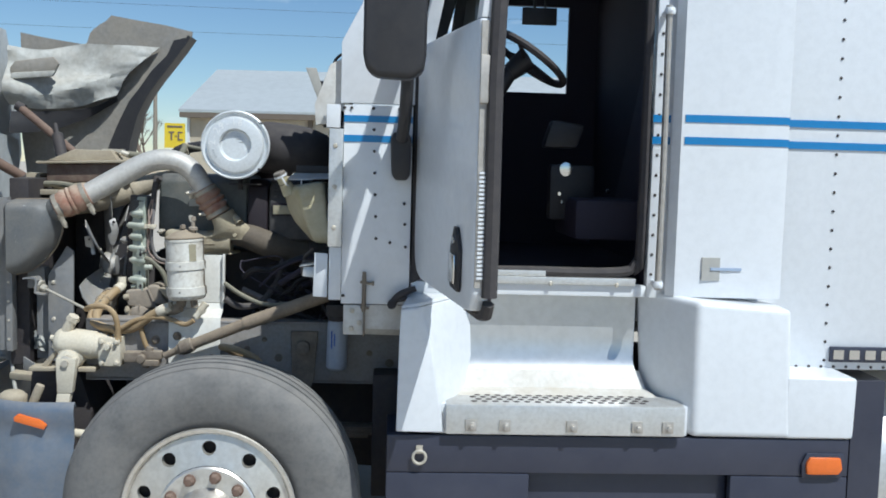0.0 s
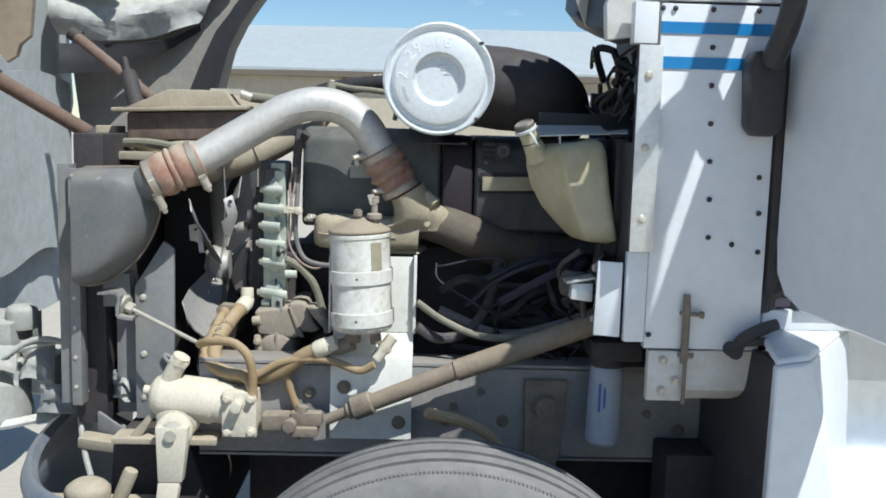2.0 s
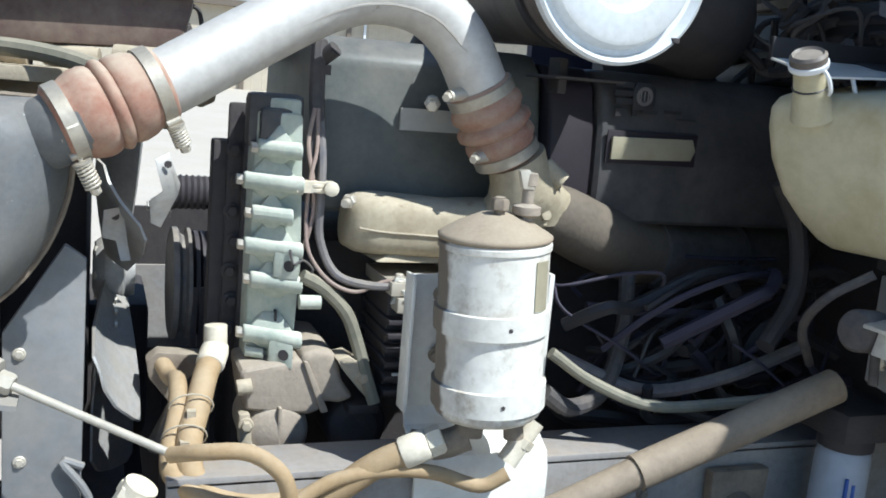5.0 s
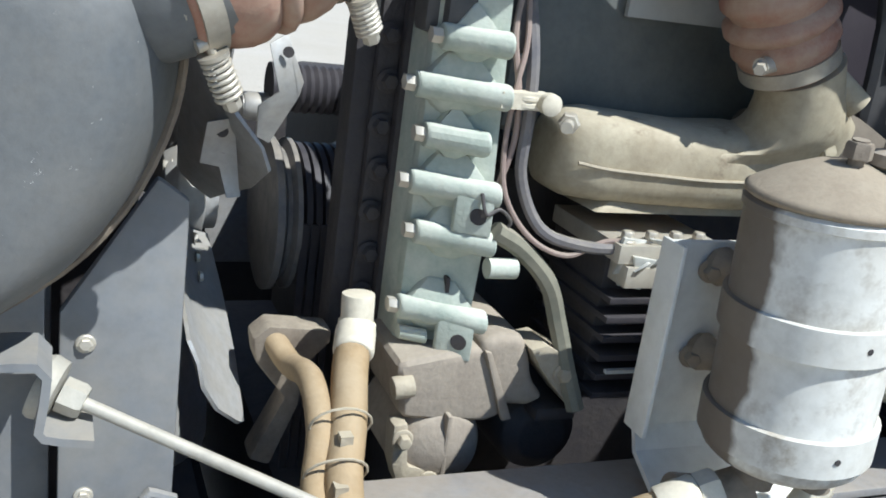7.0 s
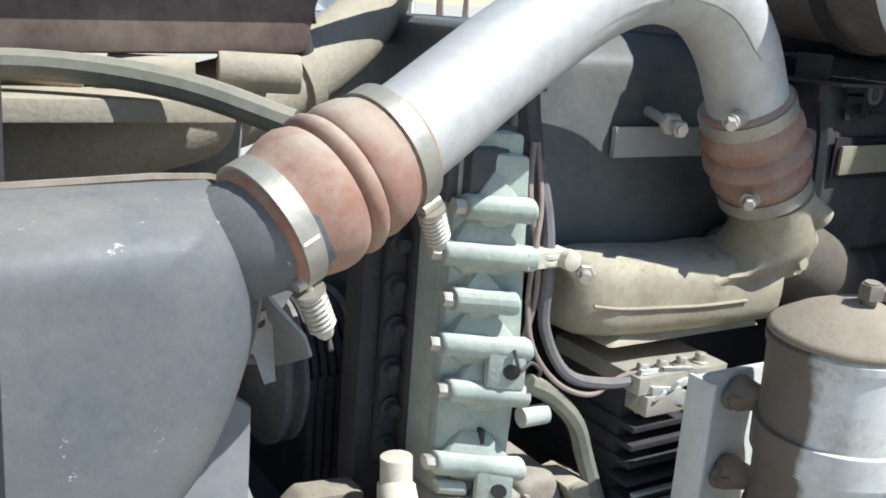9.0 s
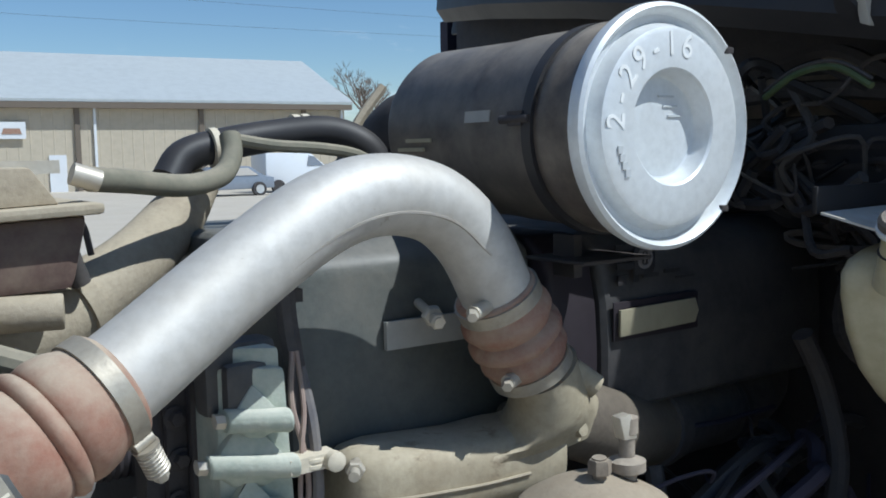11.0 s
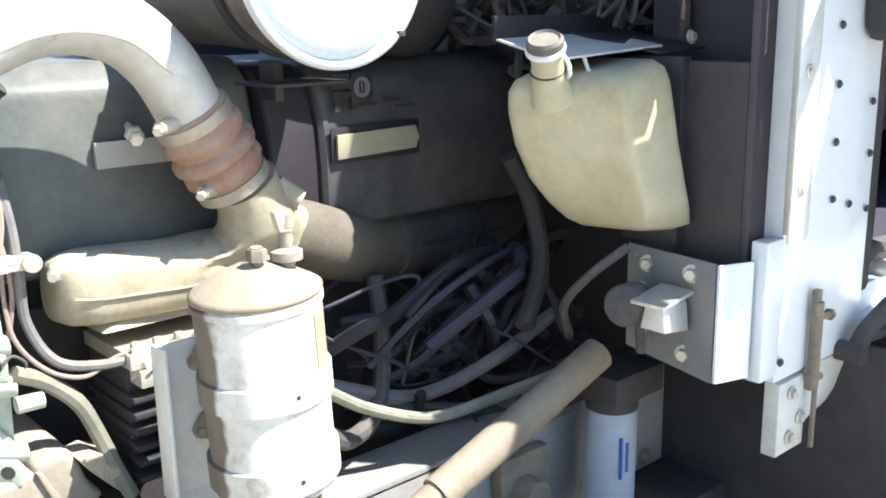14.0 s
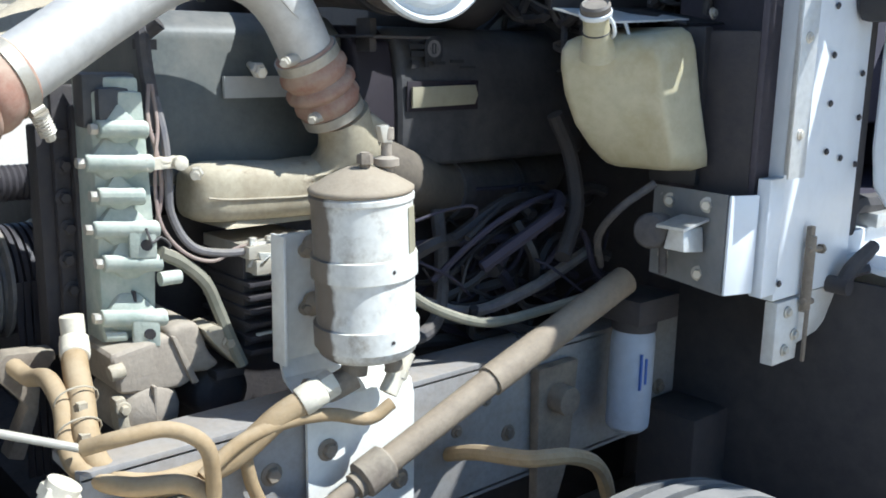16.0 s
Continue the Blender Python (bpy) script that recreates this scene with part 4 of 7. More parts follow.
pieces("extender_bracket", (box(1.13, 1.17, CY - .03, CY + .04, 1.3, 1.38), box(1.26, 1.3, CY - .03, CY + .04, 1.3, 1.38)), white_dirty, truck, bev=0.003)
dcl = part("decal", box(1.235, 1.31, CY - .0785, CY - .070, 1.44, 1.525), labelgrey, ext, "faded square decal")
part("lettering_bar", box(1.27, 1.40, CY - .082, CY - .0787, 1.478, 1.488), print_faded, dcl)
part("maker_emblem", join(box(1.84, 2.3, CY - .004, CY + .011, 1.125, 1.185)), skirtdark, slp, "dark emblem strip with pale bars", bev=0.004)
for k in range(6):
    part("emblem_bar", box(1.852 + k * .07, 1.897 + k * .07, CY - .008, CY - .0045, 1.137, 1.173), chrome, slp)

# step fairing
SY = 2.90
fair = part("step_fairing", box(0.14, 1.17, SY + .012, SY + 0.05, 0.875, 0.985), white, truck, "white moulded step fairing", bev=0.006)
pod = part("fairing_pod", loft([[(-0.008, SY - .012, .885), (.09, SY - .008, .882), (.178, SY, .88), (.315, 3.17, .885), (.30, 3.19, .885), (.15, SY + .04, .885), (-0.006, SY + .022, .885)],
                                [(-0.004, SY - .006, 1.2), (.07, SY - .004, 1.2), (.12, SY + .004, 1.2), (.305, 3.175, 1.2), (.29, 3.19, 1.2), (.10, SY + .04, 1.2), (-0.002, SY + .026, 1.2)],
                                [(.0, SY + .002, 1.325), (.04, SY + .002, 1.328), (.075, SY + .010, 1.335), (.30, 3.18, 1.35), (.285, 3.19, 1.35), (.06, SY + .04, 1.325), (.002, SY + .03, 1.325)]]), white, fair, bev=0.008, seg=3)
part("pod_top", loft([[(.0, SY + .008, 1.326), (.075, SY + .012, 1.336), (.30, 3.18, 1.352), (.30, 3.20, 1.352), (.05, 3.20, 1.352)], [(.006, SY + .014, 1.338), (.07, SY + .018, 1.348), (.298, 3.18, 1.366), (.298, 3.20, 1.368), (.05, 3.20, 1.368)]]), white, pod, bev=0.004)
part("splash_panel", box(0.018, 0.03, SY + .03, 3.44, 0.45, 1.318), rubber, truck, "dark splash panel behind the step", bev=0.003)
part("fairing_pod", hexa([(1.19, SY, .875), (1.60, SY, .872), (1.60, 3.3, .872), (1.04, 3.17, .875)], [(1.195, SY + .01, 1.372), (1.578, SY + .01, 1.349), (1.578, 3.25, 1.355), (1.01, 3.19, 1.39)]), white, fair, bev=0.024, seg=4)
part("fairing_tail", hexa([(1.57, SY + .003, .872), (1.86, SY + .003, .872), (1.86, 3.3, .872), (1.57, 3.3, .872)], [(1.57, SY + .003, 1.105), (1.866, SY + .003, 1.10), (1.866, 3.3, 1.10), (1.57, 3.3, 1.105)]), white, fair, bev=0.016, seg=3)
part("step_lining", prism([(.29, .86), (1.01, .86), (1.01, 1.362), (.29, 1.362)], "y", 3.172, 3.19), white, fair)
part("kick_plate", sheet([[(x, 3.165, z) for x in (0.262, 0.5, 0.8, 1.005)] for z in (1.36, 1.2, 1.11)] + [[(x, 3.14, 1.068) for x in (0.262, 0.5, 0.8, 1.01)]], 0.004), alu_smooth, fair, "polished aluminium kick plate")
part("step_ledge", sheet([[(x, 3.14, 1.068) for x in (0.27, 0.6, 1.03)], [(x, 3.10, 1.005) for x in (0.25, 0.6, 1.05)], [(x, 3.02, 0.989) for x in (0.22, 0.6, 1.08)]], 0.006), white_dirty, fair)
stp = part("step_tread", join(box(0.185, 1.15, SY - .012, 3.05, 0.969, 0.99), box(0.185, 1.15, SY - .018, SY - .006, 0.88, 0.988)), alu, truck, "bare aluminium step tread with punched holes", bev=0.006)
hole = shaped(lathe([(0.0, 0.0012), (0.010, 0.0012), (0.0125, 0.0), (0.0125, 0.002), (0.010, 0.002)][:3], (0, 0, 0), (0, 0, 1), 14), engdark)
for r in range(4):
    for i in range(17):
        o = part("tread_hole", hole, None, stp)
        o.location = (0.274 + i * 0.0387 + (r % 2) * 0.019, SY + .03 + r * 0.033, 0.9905)
for x in (0.285, 0.42, 0.69, 0.955, 1.08):
    part("step_clip", join(box(x - .022, x + .022, SY - .024, SY - .019, 0.894, 0.936), bolt((x + .004, SY - .024, 0.91), (0, -1, 0), 0.011, 0.01)), alu_dull, stp, bev=0.003)

skirt = part("lower_skirt", box(-0.04, 1.85, SY + .012, SY + .05, 0.73, 0.868), skirtdark, truck, "dark blue lower skirt panel", bev=0.006)
pieces("skirt_panel", (box(-0.04, 0.53, SY + .012, SY + .05, 0.25, 0.728), box(1.36, 1.85, SY + .012, SY + .05, 0.25, 0.728), box(0.53, 1.36, SY + .06, SY + .08, 0.25, 0.728), box(-0.04, 1.85, SY + .085, 3.4, 0.25, 0.84)), skirtdark, skirt, bev=0.006)
part("tow_ring", join(tube([(0.083 + 0.026 * math.cos(a), SY - .004, 0.79 + 0.024 * math.sin(a)) for a in [i * math.pi / 8 for i in range(17)]], 0.006, 8, smooth=False), box(0.07, 0.096, SY + .0, SY + .012, 0.802, 0.83)), steel, skirt, "steel tow ring")
mk = part("marker_light", prism([(1.67, 0.742), (1.80, 0.742), (1.818, 0.762), (1.808, 0.806), (1.68, 0.806), (1.665, 0.782)], "y", SY - .012, SY + .012), orange, skirt, "orange side marker light", bev=0.008)
part("marker_bezel", prism([(1.655, 0.728), (1.818, 0.728), (1.835, 0.762), (1.823, 0.819), (1.67, 0.819), (1.65, 0.782)], "y", SY + .0, SY + .011), skirtdark, mk, bev=0.004)
part("fuel_tank", cyl((1.95, 3.55, 0.62), (3.4, 3.55, 0.62), 0.42, n=40, edge=0.03), alu, truck, "round aluminium fuel tank")
part("tank_bracket", box(1.96, 2.1, 3.1, 3.6, 0.3, 1.05), skirtdark, truck)

# frame rails and chassis
CAB_X["k"] = 1.0
FRY = 3.44
rail = part("frame_rail", join(box(-1.27, 0.9, FRY, FRY + .012, 0.935, 1.177), box(-1.27, 0.9, FRY, FRY + .1, 0.93, 0.945), box(-1.27, 0.9, FRY, FRY + .1, 1.168, 1.183)), framepaint, truck, "dusty pale frame rail with bolts", bev=0.003)
part("far_frame_rail", join(box(-1.3, 3.2, 4.85, 4.862, 0.935, 1.165)), framepaint, truck)
for x, z, r in ((-0.388, 1.086, .016), (-0.492, 1.034, .011), (-0.036, 1.019, .012), (-0.08, 0.965, .013), (-0.62, 1.07, .008), (-0.005, .968, .012), (0.06, 1.09, .01), (-0.9, 1.105, .013), (-0.99, 1.10, .012), (-1.05, 1.02, .011), (-0.55, 1.11, .007), (-0.12, 1.06, .008)):
    part("frame_bolt", bolt((x, FRY, z), (0, -1, 0), r, r * 0.8), castbrown, rail)
part("shock_mount", join(prism([(-0.44, 1.15), (-0.33, 1.15), (-0.345, 0.95), (-0.40, 0.80), (-0.43, 0.80)], "y", FRY - .025, FRY - .002), cyl((-0.388, FRY - .06, 1.086), (-0.388, FRY - .02, 1.086), 0.028)), castbrown, rail, bev=0.006)
fl = part("coolant_filter", lathe([(0.0, 0), (0.03, 0.002), (0.041, 0.012), (0.042, 0.02), (0.042, 0.185), (0.039, 0.2), (0.036, 0.205)], (-0.25, FRY - .085, 1.005), (0.02, 0, 1), 28), filterblue, truck, "pale blue spin-on filter canister")
part("filter_print", join(box(-0.271, -0.266, FRY - .1255, FRY - .122, 1.10, 1.17), box(-0.259, -0.254, FRY - .1275, FRY - .124, 1.11, 1.16)), print_blue, fl)
part("filter_head", join(cyl((-0.246, FRY - .085, 1.208), (-0.246, FRY - .085, 1.235), 0.043), box(-0.292, -0.17, FRY - .13, FRY, 1.228, 1.275)), engdark, fl, bev=0.004)
part("axle_beam", join(tube([(-0.66, 3.15, 0.56), (-0.66, 3.4, 0.55), (-0.66, 4.2, 0.48), (-0.66, 5.0, 0.55), (-0.66, 5.3, 0.56)], 0.06, 10)), engdark, truck)
part("leaf_spring", join(*[box(-1.35 + .09 * i, 0.15 - .09 * i, 3.5, 3.58, 0.72 - .012 * i, 0.731 - .012 * i) for i in range(5)]), castbrown, truck, bev=0.002)
part("cab_mount", box(-0.1, 0.04, 3.3, 3.44, 0.5, 1.0), engdark, truck, bev=0.01)
# dark block added for the black shade beneath the steering gear
part("front_crossmember", prism([(-1.52, .62), (-1.28, .58), (-1.25, .80), (-1.30, .96), (-1.50, .96)], "y", 3.46, 4.9), engdark, truck, "added dark block for the shade under the steering gear", bev=0.02)
part("oil_pan", prism([(-1.2, .55), (0.3, .45), (0.3, .95), (-1.2, .95)], "y", 3.75, 4.6), engdark, truck, bev=0.03)
# unseen block added to keep sunlit ground from showing under the cab
part("gearbox", join(prism([(0.28, .5), (0.6, .36), (2.4, .36), (2.6, .5), (2.6, .9), (0.28, .98)], "y", 3.66, 4.5)), engdark, truck, "added dark block under the cab that hides lit ground", bev=0.04)
part("far_inner_fender", box(-1.3, 0.0, 5.0, 5.02, 0.35, 1.3), engdark, truck)

# front wheel
WX, WZ, WY = -0.655, 0.603, 2.83
wheel = part("front_wheel", lathe([(0.296, .03), (0.31, .015), (0.33, .006), (0.40, -.012), (0.455, -.008), (0.487, .008), (0.508, .03), (0.516, .045), (0.520, .060), (0.5215, .0635), (0.494, .064), (0.494, .078), (0.523, .0785), (0.526, .1035), (0.494, .104), (0.494, .119), (0.527, .1195), (0.527, .1565), (0.494, .157), (0.494, .172), (0.526, .1725), (0.523, .1975), (0.494, .198), (0.494, .212), (0.5215, .2125), (0.508, .243), (0.47, .27), (0.38, .285), (0.31, .265), (0.296, .25)],
                                  (WX, WY - .012, WZ), (0, 1, 0), 96, cap=False), tyre_rubber, truck, "large dusty front tyre on a ten-hole aluminium wheel", smooth=25)
sip = shaped(box(-0.002, 0.002, -0.0015, 0.012, -0.004, 0.004), tyre_rubber)


def holed_disc(r0, r1, rh, hr, n, y_in, y_out):
    """A dished ring with n round holes of radius hr at radius rh."""
    v, f = [], []
    m = 24

    def P(r, a):
        t = (r - r0) / (r1 - r0)
        return (WX + r * math.sin(a), y_in + (y_out - y_in) * t, WZ + r * math.cos(a))
    for k in range(n):
        c = 2 * math.pi * k / n
        h = math.pi / n
        base = len(v)
        for i in range(m):
            q = 2 * math.pi * i / m
            v.append(P(rh + hr * math.cos(q), c + hr * math.sin(q) / rh))
        for i in range(m):
            q = 2 * math.pi * i / m
            cx, sx = math.cos(q), math.sin(q)
            s = 1 / max(abs(cx), abs(sx))
            rr = rh + (r1 - rh if cx > 0 else rh - r0) * cx * s
            v.append(P(rr, c + h * sx * s))
        for i in range(m):
            v.append(tuple(np.array(v[base + i]) + np.array((0, 0.025, 0))))
        for i in range(m):
            j = (i + 1) % m
            f.append((base + i, base + j, base + m + j, base + m + i))
            f.append((base + i, base + 2 * m + i, base + 2 * m + j, base + j))
    return v, f


rim = part("rim", join(lathe([(0.300, .0), (0.306, -.008), (0.302, -.014), (0.290, -.012), (0.283, .004), (0.281, .03), (0.281, .06)], (WX, WY - .004, WZ), (0, 1, 0), 72, cap=False)), polish, wheel, "polished aluminium wheel rim")
disc = part("wheel_disc", holed_disc(0.175, 0.2815, 0.234, 0.0245, 10, WY - .022, WY + .004), polish, wheel, smooth=50)
bm = bmesh.new()
bm.from_mesh(disc.data)
bmesh.ops.remove_doubles(bm, verts=bm.verts, dist=2e-4)
bm.to_mesh(disc.data)
bm.free()
part("hub_face", lathe([(0.175, 0.0), (0.168, -.006), (0.105, -.012), (0.098, -.03), (0.086, -.05), (0.0, -.055)], (WX, WY - .03, WZ), (0, 1, 0), 48), polish, wheel)
part("wheel_barrel", lathe([(0.279, 0.0), (0.27, .12), (0.0, .13)], (WX, WY + .05, WZ), (0, 1, 0), 48), engdark, wheel)
lug = shaped(join(lathe([(0.021, 0), (0.021, 0.004), (0.018, 0.006)], (0, 0, 0), (0, -1, 0), 16), lathe([(0.0165, .006), (0.0165, .028), (0.013, .033), (0.0, 0.034)], (0, 0, 0), (0, -1, 0), 6)), rust)
for k in range(10):
    a = 2 * math.pi * (k + 0.32) / 10
    o = part("lug_nut", lug, None, disc)
    o.location = (WX + 0.1425 * math.sin(a), WY - .04, WZ + 0.1425 * math.cos(a))
for k in range(150):
    a = -1.25 + 2.5 * k / 150
    o = part("tread_sipe", sip, None, wheel)
    o.location = (WX + 0.509 * math.sin(a), WY + .0195, WZ + 0.509 * math.cos(a))
    o.rotation_euler = (0, a, 0)
far_w = part("far_front_wheel", lathe([(0.0, .2), (0.30, .2), (0.31, .27), (0.40, .285), (0.49, .27), (0.525, .24), (0.525, .03), (0.48, 0), (0.3, 0.03), (0.0, .05)], (WX, 5.14, WZ), (0, 1, 0), 48), tyre_rubber, truck)

# ---- truck: engine bay ----
rad = part("radiator_core", box(-1.64, -1.56, 3.62, 5.0, 0.95, 1.74), engdark, truck, "dark radiator core", bev=0.006)
part("radiator_header", box(-1.66, -1.54, 3.82, 5.02, 1.665, 1.705), engdark, rad, bev=0.01)
part("fan_shroud", prism([(-1.55, .95), (-1.37, 1.0), (-1.37, 1.62), (-1.55, 1.68)], "y", 4.15, 4.95), engdark, truck, "black fan shroud", bev=0.03)
hd_poly = [(-1.588, 1.654), (-1.435, 1.657), (-1.405, 1.63), (-1.395, 1.585), (-1.40, 1.53), (-1.425, 1.465), (-1.465, 1.41), (-1.515, 1.37), (-1.55, 1.352), (-1.588, 1.345)]
def tank_ring(y, k):
    """The tank's outline drawn in towards its inner edge."""
    return [(-1.588 + (x + 1.588) * k, y, 1.515 + (z - 1.515) * (.35 + .65 * k)) for x, _, z in spline([(x, 0, z) for x, z in hd_poly[1:]] + [(-1.588, 0, 1.345)], 4)] + [(-1.588, y, 1.515 + .139 * (.35 + .65 * k))]


hd = part("cooler_side_tank", loft([tank_ring(3.568, 1.0), tank_ring(3.545, 1.0), tank_ring(3.515, .955), tank_ring(3.485, .875), tank_ring(3.462, .78), tank_ring(3.452, .68), tank_ring(3.448, .5)]), tankgrey, truck, "grey moulded charge cooler side tank with chips", smooth=60)
part("tank_outlet", tube([(-1.475, 3.548, 1.585), (-1.435, 3.528, 1.606), (-1.40, 3.508, 1.626), (-1.37, 3.50, 1.641)], [0.03, 0.044, 0.047, 0.046], 24, 4), tankgrey, hd)
part("tank_seam", tube([(x + .004, 3.548, z) for x, z in hd_poly], 0.004, 6, 3), castbrown, hd)
for i, (x0, x1, y0, z1) in enumerate(((-1.665, -1.632, 3.57, 1.66), (-1.63, -1.604, 3.55, 1.65))):
    st = part("radiator_side_strip", join(box(x0, x1, y0, y0 + .008, 1.02, z1), box(x1 - .004, x1, y0 + .008, y0 + .05, 1.02, z1)), panelgrey, truck, "riveted steel side strip", bev=0.002)
    if i:
        for k in range(8):
            part("rivet", lathe([(0.006, 0), (0.005, .003), (0, .004)], (-1.619, y0, 1.07 + k * .08), (0, -1, 0), 8), steel, st)
sp = part("shroud_strip", join(prism([(-1.478, 0.97), (-1.375, 0.97), (-1.372, 1.44), (-1.40, 1.46), (-1.478, 1.335)], "y", 3.604, 3.619), prism([(-1.545, 0.97), (-1.485, 0.97), (-1.485, 1.36), (-1.545, 1.36)], "y", 3.66, 3.67)), panelgrey, truck, "worn grey shroud strip", bev=0.004)
for x, z in ((-1.456, 1.306), (-1.455, 1.15), (-1.455, 1.03)):
    part("screw", bolt((x, 3.604, z), (0, -1, 0), 0.006, 0.004), steel, sp)
part("shroud_lip", tube([(-1.372, 3.60, 1.14), (-1.40, 3.595, 1.15), (-1.365, 3.59, 1.10), (-1.35, 3.59, 1.02)], 0.006, 8, 4), panelgrey, sp)
FC = np.array((-1.335, 3.97, 1.345))
for k in range(7):
    a_ = radians(45 + 52 * k)
    rad_, tan_ = np.array((0, math.cos(a_), math.sin(a_))), np.array((0, -math.sin(a_), math.cos(a_)))
    grid = []
    for i_, r_ in enumerate((.07, .16, .25, .335, .35)):
        w_, tw = (.03, .05, .07, .076, .055)[i_], radians((50, 44, 38, 34, 34)[i_])
        grid.append([tuple(FC + rad_ * (r_ - .012 * abs(j)) + tan_ * w_ * j * math.cos(tw) + np.array((w_ * j * math.sin(tw) * .8 + .01 * j * j, 0, 0))) for j in (-1, -.4, .3, 1)])
    fb = part("fan_blade", sheet(grid, .004), fanpale, truck, "dusty pale fan blade")
    for j in (0, 1, 2):
        part("rivet", lathe([(.007, 0), (.006, .004), (0, .005)], FC + rad_ * (.09 + .035 * j) + np.array((.006, 0, 0)), (1, 0, 0), 8), steel, fb)
hubp = part("fan_hub", lathe([(.03, -.02), (.05, -.015), (.062, 0), (.062, .03), (.045, .034), (.045, .05)], (-1.345, 3.97, 1.345), (1, 0, 0), 28), fanpale, truck, "bolted pale fan hub", bev=0.002)
for k in range(6):
    part("bolt", bolt((-1.35, 3.97 + .045 * math.cos(k * 1.047), 1.345 + .045 * math.sin(k * 1.047)), (-1, 0, 0), .008, .01), steel, hubp)
# torn strips left of the fan shroud, riveted
for poly, y, holes in (([(-1.277, 1.562), (-1.255, 1.573), (-1.237, 1.524), (-1.239, 1.508), (-1.263, 1.449), (-1.279, 1.457), (-1.284, 1.496), (-1.264, 1.513)], 3.78, [(-1.257, 3.778, 1.555), (-1.254, 3.778, 1.473)]), ([(-1.351, 1.496), (-1.324, 1.501), (-1.321, 1.466), (-1.311, 1.418), (-1.326, 1.418), (-1.333, 1.446), (-1.353, 1.451)], 3.70, [(-1.335, 3.698, 1.486), (-1.333, 3.698, 1.467)])):
    tp = part("torn_shroud_strip", prism(poly, "y", y, y + .004), fanpale, truck, "torn pale metal shroud strip", bev=0.001)
    for v in tp.data.vertices:
        v.co.y += 0.35 * (v.co.x + 1.30) + 0.02 * math.sin(40 * v.co.z)
    for q in holes:
        part("rivet_hole", lathe([(0, .002), (.006, .002), (.006, 0)], (q[0], q[1] + 0.35 * (q[0] + 1.30) + 0.02 * math.sin(40 * q[2]), q[2]), (0, -1, 0), 12), engdark, tp)
# belt pulleys turned about the crank line
PZ = 1.326
pul = part("belt_pulley", lathe([(0.03, 0), (0.088, 0), (0.1, .003), (0.1, .012), (0.094, .016), (0.088, .018), (0.086, .024), (0.098, .028), (0.0985, .034), (0.03, .036)], (-1.238, 3.955, PZ), (1, 0, 0), 56), pulleygrey, truck, "dusty grey grooved belt pulley")
for k in range(5):
    part("drive_belt", lathe([(0.083, 0), (0.0935, .001), (0.0935, .0085), (0.083, .0095)], (-1.199 + .0118 * k, 3.955, PZ), (1, 0, 0), 48), beltblack, pul)
part("pulley_rim", lathe([(0.03, 0), (0.094, 0), (0.098, .003), (0.098, .007), (0.03, .008)], (-1.14, 3.955, PZ), (1, 0, 0), 48), pulleygrey, pul)
for k in range(4):
    part("belt_run", hexa([(-1.205 + .0125 * k, 3.862, 1.0), (-1.196 + .0125 * k, 3.862, 1.0), (-1.196 + .0125 * k, 3.87, 1.0), (-1.205 + .0125 * k, 3.87, 1.0)], [(-1.205 + .0125 * k, 3.858, 1.34), (-1.196 + .0125 * k, 3.858, 1.34), (-1.196 + .0125 * k, 3.866, 1.34), (-1.205 + .0125 * k, 3.866, 1.34)]), beltblack, pul)
part("upper_pulley", lathe([(0.01, 0), (0.031, 0)] + [(0.031 - .003 * (i % 2), .005 + .0052 * i) for i in range(18)] + [(0.031, .098), (0.01, .1)], (-1.238, 3.96, 1.488), (1, 0, 0), 40), beltblack, truck, "black ribbed idler pulley")
part("idler_hub", join(lathe([(0, 0), (.015, 0), (.018, .006), (.018, .03)], (-1.268, 3.96, 1.462), (1, 0, 0), 20), bolt((-1.268, 3.96, 1.462), (-1, 0, 0), .009, .008)), fanpale, truck, "pale idler bolt")
fcv = part("front_cover", box(-1.138, -1.11, 3.803, 4.1, 1.0, 1.38), engdark, truck, "oily black engine front cover", bev=0.008)
pieces("cover_plate", (box(-1.192, -1.12, 3.756, 3.80, 1.24, 1.60), box(-1.172, -1.12, 3.741, 3.7555, 1.28, 1.66), box(-1.150, -1.11, 3.722, 3.7405, 1.22, 1.63)), engdark, fcv, bev=0.006)
for k in range(7):
    part("bolt", bolt((-1.162 + .004 * (k % 2), 3.738, 1.30 + .048 * k), (0, -1, 0), .009, .01), engdark, fcv)

part("support_bracket", prism([(-1.285, 1.258), (-1.268, 1.272), (-1.198, 1.266), (-1.198, 1.252), (-1.222, 1.225), (-1.228, 1.175), (-1.255, 1.10), (-1.28, 1.11), (-1.245, 1.185), (-1.28, 1.23)], "y", 3.71, 3.75), castbrown, truck, "rusty brown support bracket", bev=0.006)

